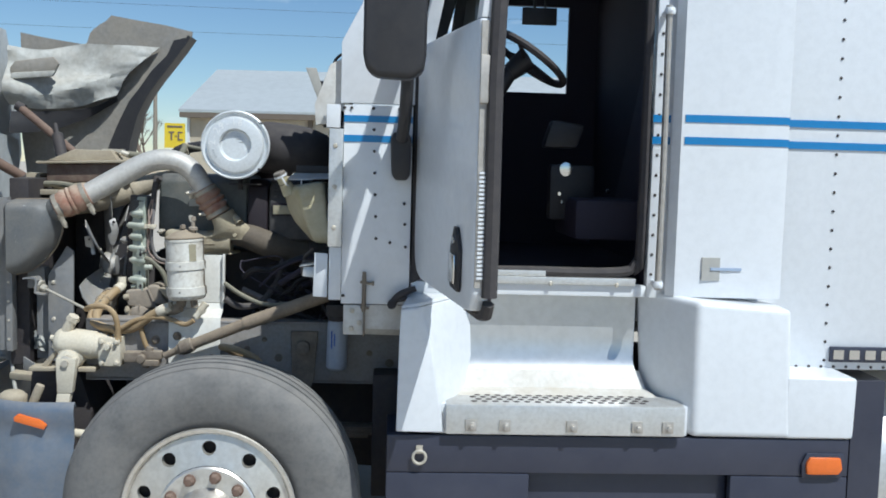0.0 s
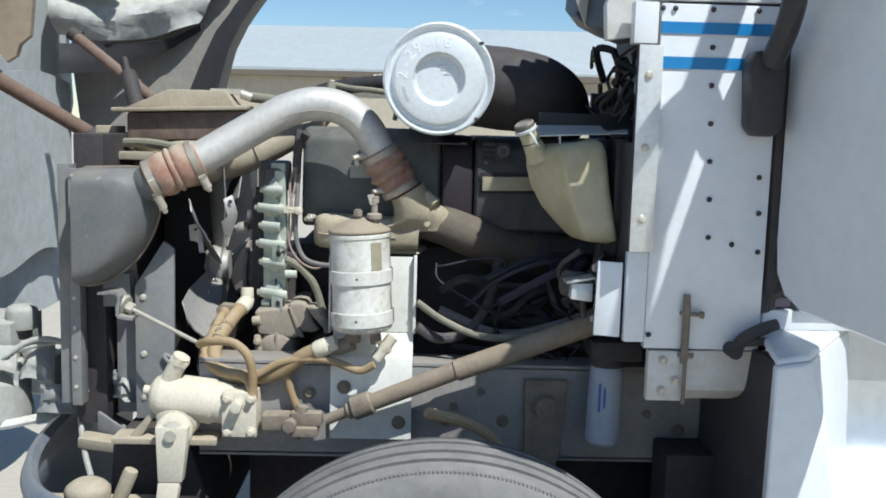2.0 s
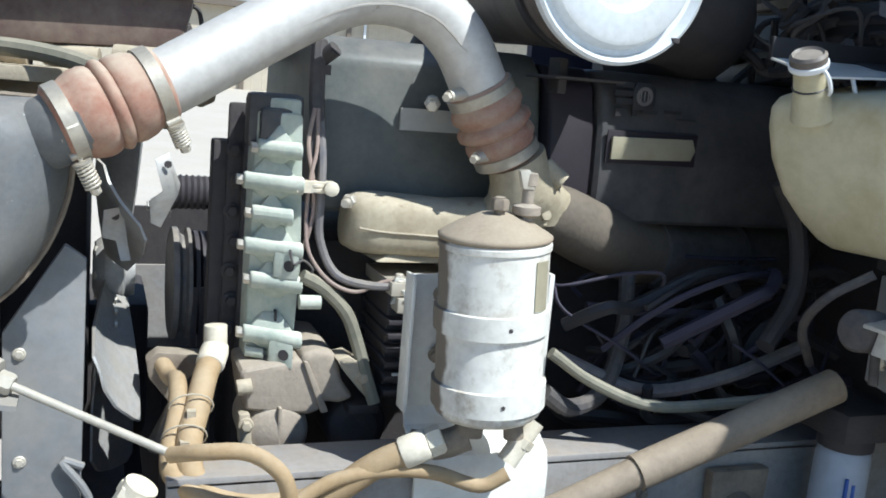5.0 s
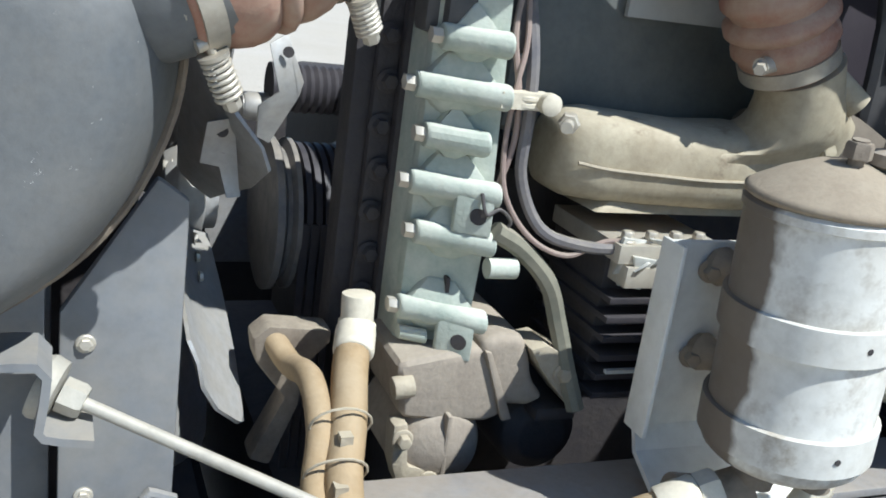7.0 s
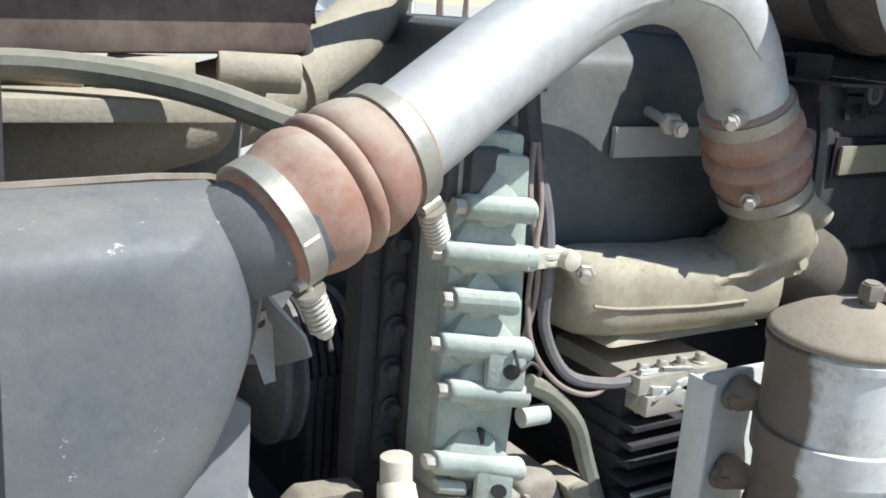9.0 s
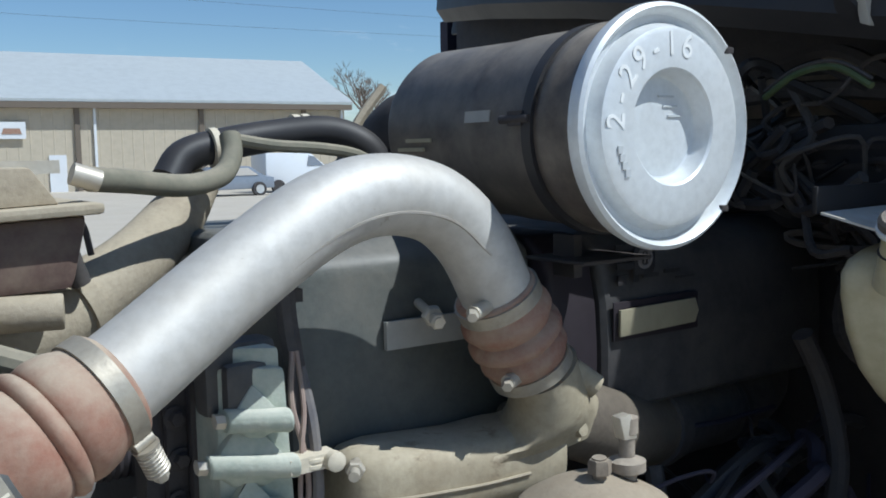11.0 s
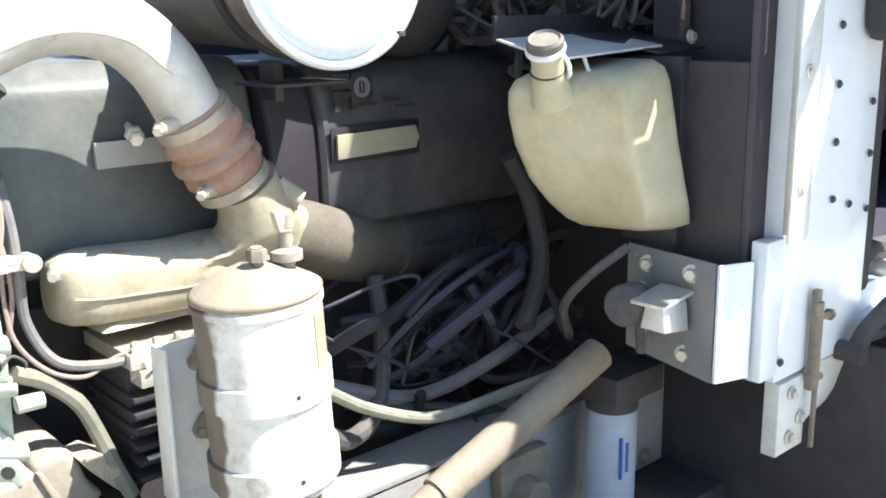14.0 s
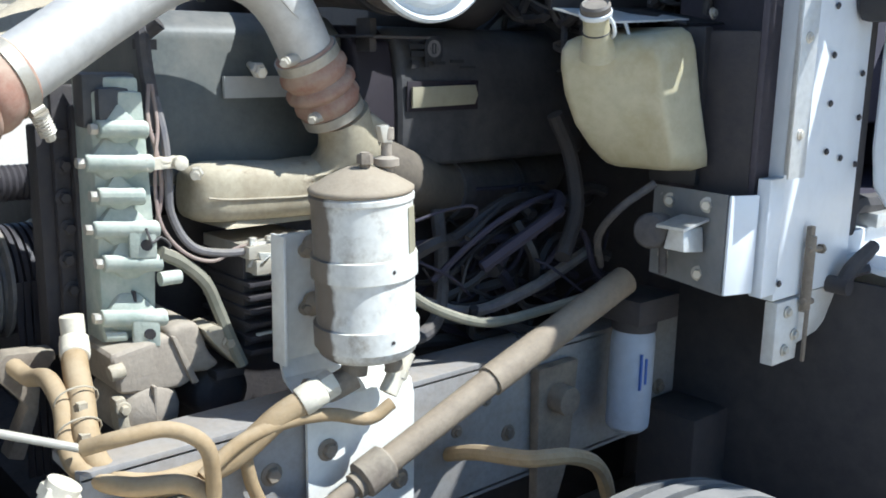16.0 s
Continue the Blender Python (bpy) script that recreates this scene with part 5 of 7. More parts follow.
# gear case with its bolt bosses
gc = part("gear_case", join(box(-1.15, -1.075, 3.632, 3.69, 1.22, 1.66), prism([(-1.15, 1.22), (-1.075, 1.22), (-1.07, 1.30), (-1.065, 1.42), (-1.075, 1.64), (-1.15, 1.64)], "y", 3.62, 3.64)), castgreen, truck, "pale green dusty gear case with a row of bolt bosses", bev=0.006)
for z, x0, x1 in ((1.587, -1.147, -1.078), (1.538, -1.168, -1.072), (1.490, -1.152, -1.087), (1.441, -1.162, -1.068), (1.390, -1.15, -1.066), (1.306, -1.157, -1.062)):
    bo = part("bolt_boss", join(lathe([(0.0125, 0), (0.0135, .004), (0.0125, (x1 - x0) * .5), (0.0135, x1 - x0 - .004), (0.0125, x1 - x0)], (x0, 3.606, z), (1, 0, 0), 14),
                                hexa([(x0 + .008, 3.625, z), (x1 - .008, 3.625, z), (x1 - .008, 3.602, z + .006), (x0 + .008, 3.602, z + .006)], [(x0 + .032, 3.63, z + .036), (x1 - .03, 3.63, z + .036), (x1 - .032, 3.617, z + .034), (x0 + .034, 3.617, z + .034)]),
                                hexa([(x0 + .008, 3.625, z), (x1 - .008, 3.625, z), (x1 - .008, 3.602, z - .006), (x0 + .008, 3.602, z - .006)], [(x0 + .03, 3.63, z - .028), (x1 - .03, 3.63, z - .028), (x1 - .032, 3.618, z - .026), (x0 + .034, 3.618, z - .026)])), castgreen, gc, bev=0.0022)
    part("boss_bolt", join(nut((x0 - .011, 3.606, z), (1, 0, 0), 0.0085, 0.011)), steel, bo)
pieces("case_lip", (lathe([(0.011, 0), (0.011, .032)], (-1.068, 3.606, 1.365), (1, 0, 0), 14), lathe([(0.008, 0), (0.008, .03)], (-1.152, 3.608, 1.277), (1, 0, 0), 12)), castgreen, gc)
part("case_seam", box(-1.1055, -1.1015, 3.611, 3.622, 1.225, 1.345), engdark, gc)
for x, z in ((-1.085, 1.411), (-1.086, 1.275)):
    tb = part("lifting_tab", box(x - .022, x + .018, 3.598, 3.606, z - .02, z + .024), castgreen, gc, bev=0.003)
    part("tab_hole", lathe([(0.0, .0015), (0.0085, .0015), (0.0085, 0)], (x + .002, 3.598, z), (0, -1, 0), 16), engdark, tb)
# the case's face turns away towards the front of the engine
for ob in [gc] + list(gc.children) + [c for k in gc.children for c in k.children]:
    for v in ob.data.vertices:
        s_ = max(0.0, -1.066 - v.co.x)
        v.co.y += 0.52 * s_
        v.co.x += 0.17 * s_
for ob in gc.children:
    if ob.name.startswith("lifting_tab"):
        shift((-.006, 0, .008), ob)
shift((-.008, -.003, .014), gc)
part("timing_housing", box(-1.10, -1.06, 3.70, 4.1, 1.0, 1.42), engdark, truck, bev=0.006)
part("gear_case_top", join(box(-1.155, -1.072, 3.66, 3.70, 1.60, 1.68), box(-1.14, -1.085, 3.64, 3.66, 1.60, 1.66)), coverdark, truck, bev=0.012)
acc = part("accessory_casting", prism([(-1.159, 1.262), (-1.125, 1.268), (-1.065, 1.278), (-1.05, 1.25), (-1.027, 1.196), (-1.05, 1.188), (-1.10, 1.192), (-1.148, 1.198)], "y", 3.60, 3.72), castdust, truck, "brown dust-caked accessory casting", bev=0.012, seg=3)
part("casting_rib", prism([(-1.066, 1.276), (-1.058, 1.274), (-1.022, 1.194), (-1.034, 1.192)], "y", 3.594, 3.602), castdust, acc, bev=0.003)
part("pump_body", join(lathe([(0.0, .012), (0.02, .01), (0.042, 0), (0.05, -.015), (0.052, -.03), (0.052, -.12)], (-1.098, 3.60, 1.158), (0, -1, 0), 32), box(-1.10, -1.094, 3.588, 3.602, 1.11, 1.205)), castdust, acc, "rounded dusty pump body", bev=0.003)
part("pump_flange", prism([(-1.158, 1.196), (-1.141, 1.197), (-1.136, 1.147), (-1.102, 1.138), (-1.100, 1.118), (-1.146, 1.124), (-1.155, 1.15)], "y", 3.592, 3.62), casttan, acc, "pale dusty flange", bev=0.005)
pieces("flange_bolt", (cyl((-1.162, 3.6, 1.235), (-1.14, 3.6, 1.238), 0.012), bolt((-1.147, 3.592, 1.18), (0, -1, 0), .008, .01), bolt((-1.112, 3.592, 1.128), (0, -1, 0), .008, .01)), casttan, acc, bev=0.002)
dh = part("drive_housing", prism([(-1.058, 1.284), (-1.03, 1.291), (-1.005, 1.288), (-0.995, 1.262), (-0.988, 1.235), (-0.967, 1.212), (-0.99, 1.204), (-1.03, 1.207), (-1.05, 1.235)], "y", 3.60, 3.78), castdust, truck, "rounded dusty housing", bev=0.018, seg=4)
part("drive_drum", join(lathe([(0.0, .006), (0.03, .005), (0.036, .0), (0.046, -.006), (0.05, -.02), (0.05, -.15)], (-0.965, 3.625, 1.168), (0, -1, 0), 28), box(-0.99, -0.94, 3.60, 3.66, 1.20, 1.215)), engdark, truck, "black accessory drive", bev=0.003)

df = part("drive_flange", join(prism([(-1.004, 1.279), (-0.985, 1.283), (-0.955, 1.268), (-0.945, 1.24), (-0.932, 1.214), (-0.945, 1.208), (-0.966, 1.23), (-0.99, 1.258)], "y", 3.588, 3.64), bolt((-0.962, 3.588, 1.25), (0, -1, 0), .008, .008)), casttan, truck, "pale cracked drive flange", bev=0.004)
cmp_ = part("air_compressor", box(-0.905, -0.78, 3.60, 3.72, 1.20, 1.37), engdark, truck, "finned black compressor with a bright cylinder head", bev=0.003)
# pale strips put on the fins where sun would catch them
pieces("fin_edge", [box(-0.90, -0.83, 3.566, 3.572, 1.246, 1.25), box(-0.86, -0.81, 3.566, 3.572, 1.225, 1.234)], sunlitpale, cmp_)
pieces("fin", [box(-0.91, -0.775, 3.57, 3.73, 1.215 + .022 * i, 1.222 + .022 * i) for i in range(6)], beltblack, cmp_, bev=0.001)
part("compressor_head", join(box(-0.91, -0.775, 3.57, 3.72, 1.37, 1.39), box(-0.90, -0.84, 3.565, 3.60, 1.345, 1.368), *[bolt((-0.895 + .03 * i, 3.585, 1.39), (0, 0, 1), .007, .01) for i in range(4)]), steel, cmp_, bev=0.004)
# pale scraps on the head, partly standing for its sunlit top
rc = random.Random(8)
for k in range(13):
    x, y, z = -0.915 + rc.uniform(0, .11), 3.562 + rc.uniform(-.006, .03), 1.335 + rc.uniform(0, .055)
    w, h, t = rc.uniform(.02, .045), rc.uniform(.010, .026), rc.uniform(-.014, .014)
    part("gasket_scrap", hexa([(x, y, z), (x + w, y + t, z + t * .4), (x + w, y + t + .004, z + t * .4), (x, y + .004, z)], [(x + t, y - .006, z + h), (x + w * .8, y + t, z + h * .8), (x + w * .8, y + t + .004, z + h * .8), (x + t, y, z + h)]), sunlitpale, cmp_, bev=0.001)

shift((0, 0, .014), acc)
shift((-.012, 0, .014), dh, df)
shift((-.034, 0, .026), cmp_)

# valve covers and block
part("engine_block", box(-1.07, 0.02, 3.80, 4.6, 0.9, 1.44), engdark, truck, "oily black engine block", bev=0.02)


def cover(x0, x1, yf, zt, m, name, label, bevel=0.018):
    sec = [(yf, 1.50), (yf, 1.60), (yf + .004, 1.66), (yf + .018, zt - .03), (yf + .06, zt), (4.18, zt), (4.22, 1.50)]
    return part(name, prism([(y, z) for y, z in sec], "x", x0, x1), m, truck, label, bev=bevel, seg=3)


vcf = cover(-1.045, -0.66, 3.70, 1.775, covergrey, "front_valve_cover", "dark grey front valve cover")
part("name_plate", box(-0.912, -0.752, 3.692, 3.699, 1.637, 1.672), labelgrey, vcf, "dusty grey name plate")
part("lower_plate", box(-0.865, -0.735, 3.73, 3.737, 1.535, 1.585), coverdark, vcf, bev=0.002)
cover(-0.66, -0.575, 3.672, 1.76, coverpurple, "middle_cover", "dark purplish oil-stained cover", 0.01)
vcr = cover(-0.57, -0.05, 3.667, 1.76, coverdark, "rear_valve_cover", "dark dusty rear valve cover with a label")
part("label_recess", box(-0.556, -0.378, 3.663, 3.666, 1.606, 1.662), coverpurple, vcr, bev=0.002)
part("label_plate", prism([(-0.549, 1.613), (-0.392, 1.617), (-0.384, 1.634), (-0.392, 1.654), (-0.549, 1.651)], "y", 3.656, 3.661), brass_label, vcr, "yellowed label plate", bev=0.001)
for x, z, w, h in ((-0.525, 1.704, .034, .009), (-0.525, 1.690, .036, .009), (-0.522, 1.676, .034, .010), (-0.52, 1.655, .018, .014), (-0.488, 1.657, .010, .018), (-0.468, 1.662, .03, .006), (-0.425, 1.665, .034, .006), (-0.40, 1.655, .04, .004)):
    part("worn_print_bar", box(x - .026, x - .026 + w, 3.664, 3.6662, z + .03, z + .03 + h), blackplastic, vcr)
part("emblem_patch", prism([(-0.514, 1.698), (-0.478, 1.698), (-0.472, 1.708), (-0.473, 1.735), (-0.481, 1.744), (-0.511, 1.744), (-0.516, 1.73)], "y", 3.663, 3.6662), blackplastic, vcr, "worn dark emblem", bev=0.0005)
part("emblem_ring", join(lathe([(.010, 0), (.010, .0005), (.016, .0005), (.016, 0)], (-0.494, 3.6625, 1.721), (0, -1, 0), 24, cap=False), *[box(-0.494 + .007 * i - .0012, -0.494 + .007 * i + .0012, 3.6622, 3.6628, 1.713, 1.729) for i in (-1, 0, 1)]), wire_grey, vcr)

# charge pipe, boots, clamps, intake elbow
pl = [(-1.372, 3.508, 1.640), (-1.282, 3.53, 1.687), (-1.166, 3.555, 1.758), (-1.068, 3.567, 1.814), (-0.994, 3.572, 1.833), (-0.922, 3.576, 1.821), (-0.868, 3.58, 1.780), (-0.831, 3.583, 1.72), (-0.813, 3.585, 1.68)]
pipe = part("charge_pipe", tube(pl, 0.0435, 32, 8), pipealu, truck, "bent aluminium charge air pipe")
part("pipe_weld", tube([(x, y - .04, z - .017) for x, y, z in pl[1:7]], 0.002, 5, 6), alu_dull, pipe)


def boot(line, prof, name, label):
    p0, p1 = [np.array(p, float) for p in line]
    return part(name, lathe(prof, p0, p1 - p0, 32), silicone, truck, label, smooth=60)


def clamp(c, d, r, w, side, tip, name):
    """A band with a T-bolt and spring towards tip."""
    c, d = np.array(c, float), np.array(d, float) / np.linalg.norm(d)
    b = part(name, lathe([(r, -w / 2), (r + .002, -w / 2), (r + .002, w / 2), (r, w / 2)], c, d, 40), clampsteel, truck, "dusty steel band clamp with a coil spring")
    tip, side = np.array(tip, float), np.array(side, float)
    q = (tip - side) / np.linalg.norm(tip - side)
    ln = np.linalg.norm(tip - side)
    n = side - c
    n -= d * n.dot(d)
    n /= np.linalg.norm(n)
    plate = [[c + d * o + (n * math.cos(a) - q * math.sin(a)) * (r + h) for h in (.0022, .0055)] for a in (.28, .5, .75, 1.0) for o in (-w * .42, w * .42)]
    part("clamp_plate", loft([[plate[k][0], plate[k][1], plate[k + 1][1], plate[k + 1][0]] for k in (0, 2, 4, 6)]), gearwhite, b, "pale worn strap end")
    part("trunnion", cyl(side + d * w * .6, side - d * w * .6, 0.006, n=12), clampsteel, b)
    part("trunnion", cyl(side + q * .024 + d * w * .55, side + q * .024 - d * w * .55, 0.0055, n=12), clampsteel, b)
    part("clamp_bolt", cyl(side - q * .012, tip, 0.0036, n=10), clampsteel, b)
    part("clamp_spring", spring(side + q * ln * .45, side + q * ln * .86, 0.0098, 7, 0.0019), steel, b)
    part("clamp_seat", cyl(side + q * ln * .41, side + q * ln * .45, 0.012), clampsteel, b)
    part("clamp_nut", nut(side + q * ln * .88, q, .007, .008), steel, b)
    return b


A0, A1 = (-1.410, 3.503, 1.624), (-1.284, 3.527, 1.686)
boot((A0, A1), [(0.047, 0), (0.0505, .003), (0.0505, .022), (0.0545, .03), (0.058, .042), (0.0585, .052), (0.0555, .061), (0.0525, .0635), (0.0565, .0655), (0.0595, .070), (0.0595, .074), (0.0565, .0785), (0.0525, .0805), (0.056, .083), (0.0575, .093), (0.0555, .107), (0.0515, .116), (0.0505, .122), (0.0505, .14), (0.047, .143)], "cooler_hose", "dusty red silicone hose with ribs")
dA = np.array(A1) - np.array(A0)
clamp(np.array(A0) + dA * .09, dA, .0515, .017, (-1.394, 3.47, 1.617), (-1.36, 3.484, 1.546), "hose_clamp")
clamp(np.array(A0) + dA * .9, dA, .0515, .017, (-1.282, 3.49, 1.662), (-1.254, 3.504, 1.603), "hose_clamp")
B0, B1 = (-0.831, 3.584, 1.717), (-0.765, 3.592, 1.608)
boot((B0, B1), [(0.046, 0), (0.0495, .003), (0.0495, .022), (0.056, .032), (0.057, .04), (0.05, .05), (0.049, .054), (0.059, .062), (0.059, .07), (0.05, .078), (0.055, .086), (0.056, .094), (0.05, .102), (0.05, .124), (0.046, .127)], "intake_hose", "dusty red silicone hose with ribs")
dB = np.array(B1) - np.array(B0)
for k, yy in ((.1, 0), (.9, 0)):
    c = np.array(B0) + dB * k
    cb = part("hose_clamp", lathe([(.0505, -.008), (.0525, -.008), (.0525, .008), (.0505, .008)], c, dB, 40), clampsteel, truck, "steel band clamp")
    e = c + np.array((-.050, -.022, -.004))
    part("clamp_bolt", join(cyl(e + np.array((.02, 0, .002)), e + np.array((-.012, -.012, -.004)), .009, n=14), nut(e + np.array((-.012, -.012, -.004)), (-.6, -.7, -.2), .007, .012)), steel, cb)
runner = [((-1.004, 3.665, 1.494), .022, .028, 2.4), ((-1.000, 3.663, 1.494), .036, .038, 2.6), ((-0.985, 3.660, 1.494), .05, .045, 3.0), ((-0.955, 3.657, 1.494), .057, .047, 3.6), ((-0.90, 3.653, 1.492), .06, .046, 3.6),
          ((-0.84, 3.650, 1.490), .062, .045, 3.4), ((-0.78, 3.646, 1.492), .064, .047, 3.2), ((-0.72, 3.645, 1.490), .064, .045, 3.0)]
elb = part("intake_elbow", loft([oval(c, (0, 1, 0), (.05, 0, 1), a, b, e) for c, a, b, e in runner]), elbowtan, truck, "tan dusty cast intake elbow", smooth=50)
neck = [((-0.752, 3.592, 1.612), .049, .049, 0), ((-0.744, 3.596, 1.590), .051, .05, 0), ((-0.736, 3.604, 1.568), .058, .052, .1), ((-0.732, 3.613, 1.550), .073, .055, .3), ((-0.730, 3.624, 1.536), .098, .058, .6), ((-0.748, 3.634, 1.524), .122, .057, .9), ((-0.765, 3.64, 1.508), .155, .055, 1)]
part("elbow_neck", loft([oval(c, np.array((.85, .05, .50)) * (1 - k) + np.array((1, 0, .02)) * k, (.05, 1, .1), a, b, 2.1, 32) for c, a, b, k in neck]), elbowtan, elb, smooth=60)
part("parting_line", tube([(-0.99, 3.607, 1.492), (-0.955, 3.599, 1.488), (-0.90, 3.592, 1.486), (-0.84, 3.587, 1.484), (-0.78, 3.581, 1.486)], .0022, 6, 5), casttan, elb)
part("elbow_flange", hexa([(-0.96, 3.605, 1.440), (-0.72, 3.605, 1.440), (-0.69, 3.72, 1.440), (-0.97, 3.72, 1.440)], [(-0.94, 3.612, 1.452), (-0.73, 3.612, 1.452), (-0.70, 3.72, 1.452), (-0.95, 3.72, 1.452)]), elbowtan, elb, bev=0.004)
part("intake_branch", tube([(-0.76, 3.65, 1.525), (-0.70, 3.645, 1.524), (-0.64, 3.648, 1.512), (-0.56, 3.668, 1.480), (-0.46, 3.72, 1.45), (-0.36, 3.75, 1.435)], [.03, .048, .054, .057, .06, .06], 24, 5), elbowbrown, truck, "brown dusty intake branch", smooth=60)
bh = part("branch_hose", tube([(-0.39, 3.745, 1.438), (-0.30, 3.76, 1.432), (-0.18, 3.77, 1.43), (-0.06, 3.80, 1.44), (0.03, 3.86, 1.46)], [.062, .059, .06, .058, .058], 24, 6), wire_dark, truck, "dusty black intake hose", smooth=60)
pieces("hose_band", [lathe([(.060, -.006), (.064, -.006), (.064, .006), (.060, .006)], (x, 3.762 + .02 * (x + .3), 1.432), (1, .1, 0), 28) for x in (-.34, -.2)], rubber, bh)
part("joint_sleeve", lathe([(.056, -.022), (.066, -.02), (.068, 0), (.066, .02), (.056, .022)], (-0.392, 3.743, 1.439), (1, .3, -.1), 32), wire_dark, bh, smooth=50)
pieces("elbow_lug", (cyl((-0.705, 3.59, 1.602), (-0.676, 3.576, 1.578), 0.016), bolt((-0.698, 3.594, 1.524), (0, -1, .1), .010, .018), hexa([(-0.712, 3.60, 1.55), (-0.69, 3.60, 1.55), (-0.69, 3.63, 1.55), (-0.712, 3.63, 1.55)], [(-0.708, 3.588, 1.508), (-0.69, 3.588, 1.508), (-0.69, 3.62, 1.508), (-0.708, 3.62, 1.508)])), elbowtan, elb)
for p in ((-1.0, 3.62, 1.535),):
    part("stud", join(cyl(p, (p[0] - .02, p[1] - .03, p[2] - .005), .006), nut((p[0] - .008, p[1] - .012, p[2] - .002), (-.5, -.8, -.1), .011, .01)), steel, truck)
part("cover_stud", join(cyl((-0.86, 3.70, 1.69), (-0.89, 3.611, 1.68), .006), nut((-0.878, 3.645, 1.684), (-.3, -.93, -.1), .013, .012), nut((-0.886, 3.622, 1.681), (-.3, -.93, -.1), .010, .008)), steel, truck, "steel stud and nut")

# air cleaner
AC = np.array((-0.679, 3.462, 1.900))
af = part("air_cleaner", lathe([(0.0930, 0.42), (0.1097, .415), (0.1153, .40), (0.1163, .22), (0.1181, .215), (0.1181, .205), (0.1190, .2), (0.1218, .08), (0.1251, .075), (0.1251, .06), (0.1228, .055), (0.1246, .024), (0.1209, .02)], AC, (0, 1, 0.02), 64), cansteel, truck, "black cylindrical air cleaner canister", smooth=40)
lid = part("air_cleaner_lid", lathe([(0.1246, .014), (0.1367, .012), (0.1395, .004), (0.1386, -.006), (0.1339, -.009), (0.1293, -.004), (0.1256, .004), (0.1172, .005), (0.1135, -.004), (0.1107, -.012), (0.1042, -.0145), (0.0660, -0.0145), (0.0635, -.012), (0.0600, .004), (0.0580, .0075), (0.0555, .0082), (0.0530, .007), (0.03, .006), (0.0, .006)], AC, (0, 1, 0), 72), lidsteel, af, "pressed steel air cleaner lid", smooth=30)
for a in (0.72, 5.5):
    part("lid_notch", box(AC[0] + .136 * math.cos(a) - .006, AC[0] + .136 * math.cos(a) + .006, AC[1] - .010, AC[1] + .006, AC[2] + .136 * math.sin(a) - .004, AC[2] + .136 * math.sin(a) + .004), engdark, lid, bev=0.002)
part("clamp_band", lathe([(.1232, 0), (.127, 0), (.127, .016), (.1232, .016)], AC + np.array((0, .085, 0)), (0, 1, 0.02), 64), blackplastic, af)
part("band_buckle", join(box(-0.808, -0.795, 3.56, 3.585, 1.905, 1.922), cyl((-0.805, 3.55, 1.913), (-0.805, 3.60, 1.913), .005)), engdark, af)
part("sticker", hexa([(-0.793, 3.63, 1.912), (-0.792, 3.63, 1.926), (-0.792, 3.68, 1.926), (-0.793, 3.68, 1.912)], [(-0.8, 3.63, 1.912), (-0.798, 3.63, 1.926), (-0.798, 3.68, 1.926), (-0.8, 3.68, 1.912)]), labelgrey, af)
for s_, z_ in ((3.76, 1.88), (3.78, 1.868)):
    part("lettering_bar", box(-0.7965, -0.790, s_, s_ + .06, z_ + .01, z_ + .015), brass_label, af)
part("mount_bracket", join(box(-0.69, -0.675, 3.60, 3.64, 1.715, 1.77), box(-0.72, -0.60, 3.55, 3.66, 1.737, 1.742)), engdark, af, bev=0.003)


def chalk(text, centre, r, a0, step, size):
    """Hand-chalked characters along an arc on the lid."""
    for i, c in enumerate(text):
        cu = bpy.data.curves.new("lettering", "FONT")
        cu.body, cu.size, cu.align_x, cu.align_y, cu.extrude, cu.offset = c, size, "CENTER", "CENTER", 0.0003, 0.0002
        tmp = new("lettering", cu)
        bpy.context.view_layer.update()
        me = bpy.data.meshes.new_from_object(tmp.evaluated_get(bpy.context.evaluated_depsgraph_get()))
        bpy.data.objects.remove(tmp)
        me.materials.clear()
        me.materials.append(marker)
        a = radians(a0 - step * i)
        m = Matrix.Translation((centre[0] + r * math.cos(a), centre[1], centre[2] + r * math.sin(a))) @ Matrix.Rotation(-(a - math.pi / 2), 4, "Y") @ Matrix.Rotation(math.pi / 2, 4, "X")
        me.transform(m)
        part("lettering", me, None, lid, "white chalk digit")


chalk("2-29-16", (AC[0], AC[1] - .0152, AC[2]), 0.091, 176, 16.5, 0.038)
for k in range(4):
    a = radians(196 + 6 * k)
    part("lettering_bar", box(AC[0] + .089 * math.cos(a) - .004, AC[0] + .089 * math.cos(a) + .003, AC[1] - .0165, AC[1] - .014, AC[2] + .089 * math.sin(a) - .004, AC[2] + .089 * math.sin(a) + .004), ink, lid)
for k in range(3):
    part("lettering_bar", box(AC[0] - .005 + .008 * k, AC[0] + .02 + .006 * k, AC[1] + .0042, AC[1] + .006, AC[2] + .034 - .011 * k, AC[2] + .0362 - .011 * k), ink, lid)
part("outlet_duct", tube([(-0.60, 3.70, 1.90), (-0.50, 3.685, 1.89), (-0.42, 3.69, 1.88), (-0.36, 3.74, 1.86), (-0.33, 3.84, 1.83), (-0.32, 3.98, 1.80)], [.11, .112, .108, .10, .095, .09], 28, 6), rubber, truck, "black rubber air duct", smooth=60)
part("rear_elbow", tube([(-0.65, 3.93, 1.905), (-0.65, 4.02, 1.90), (-0.66, 4.12, 1.84), (-0.70, 4.2, 1.72)], [.075, .078, .075, .07], 24, 5), rubber, truck)
part("canister_strap_bracket", join(tube([(-0.80, 3.98, 1.80), (-0.78, 4.0, 1.90), (-0.72, 4.0, 1.98)], .008, 6)), casttan, truck)

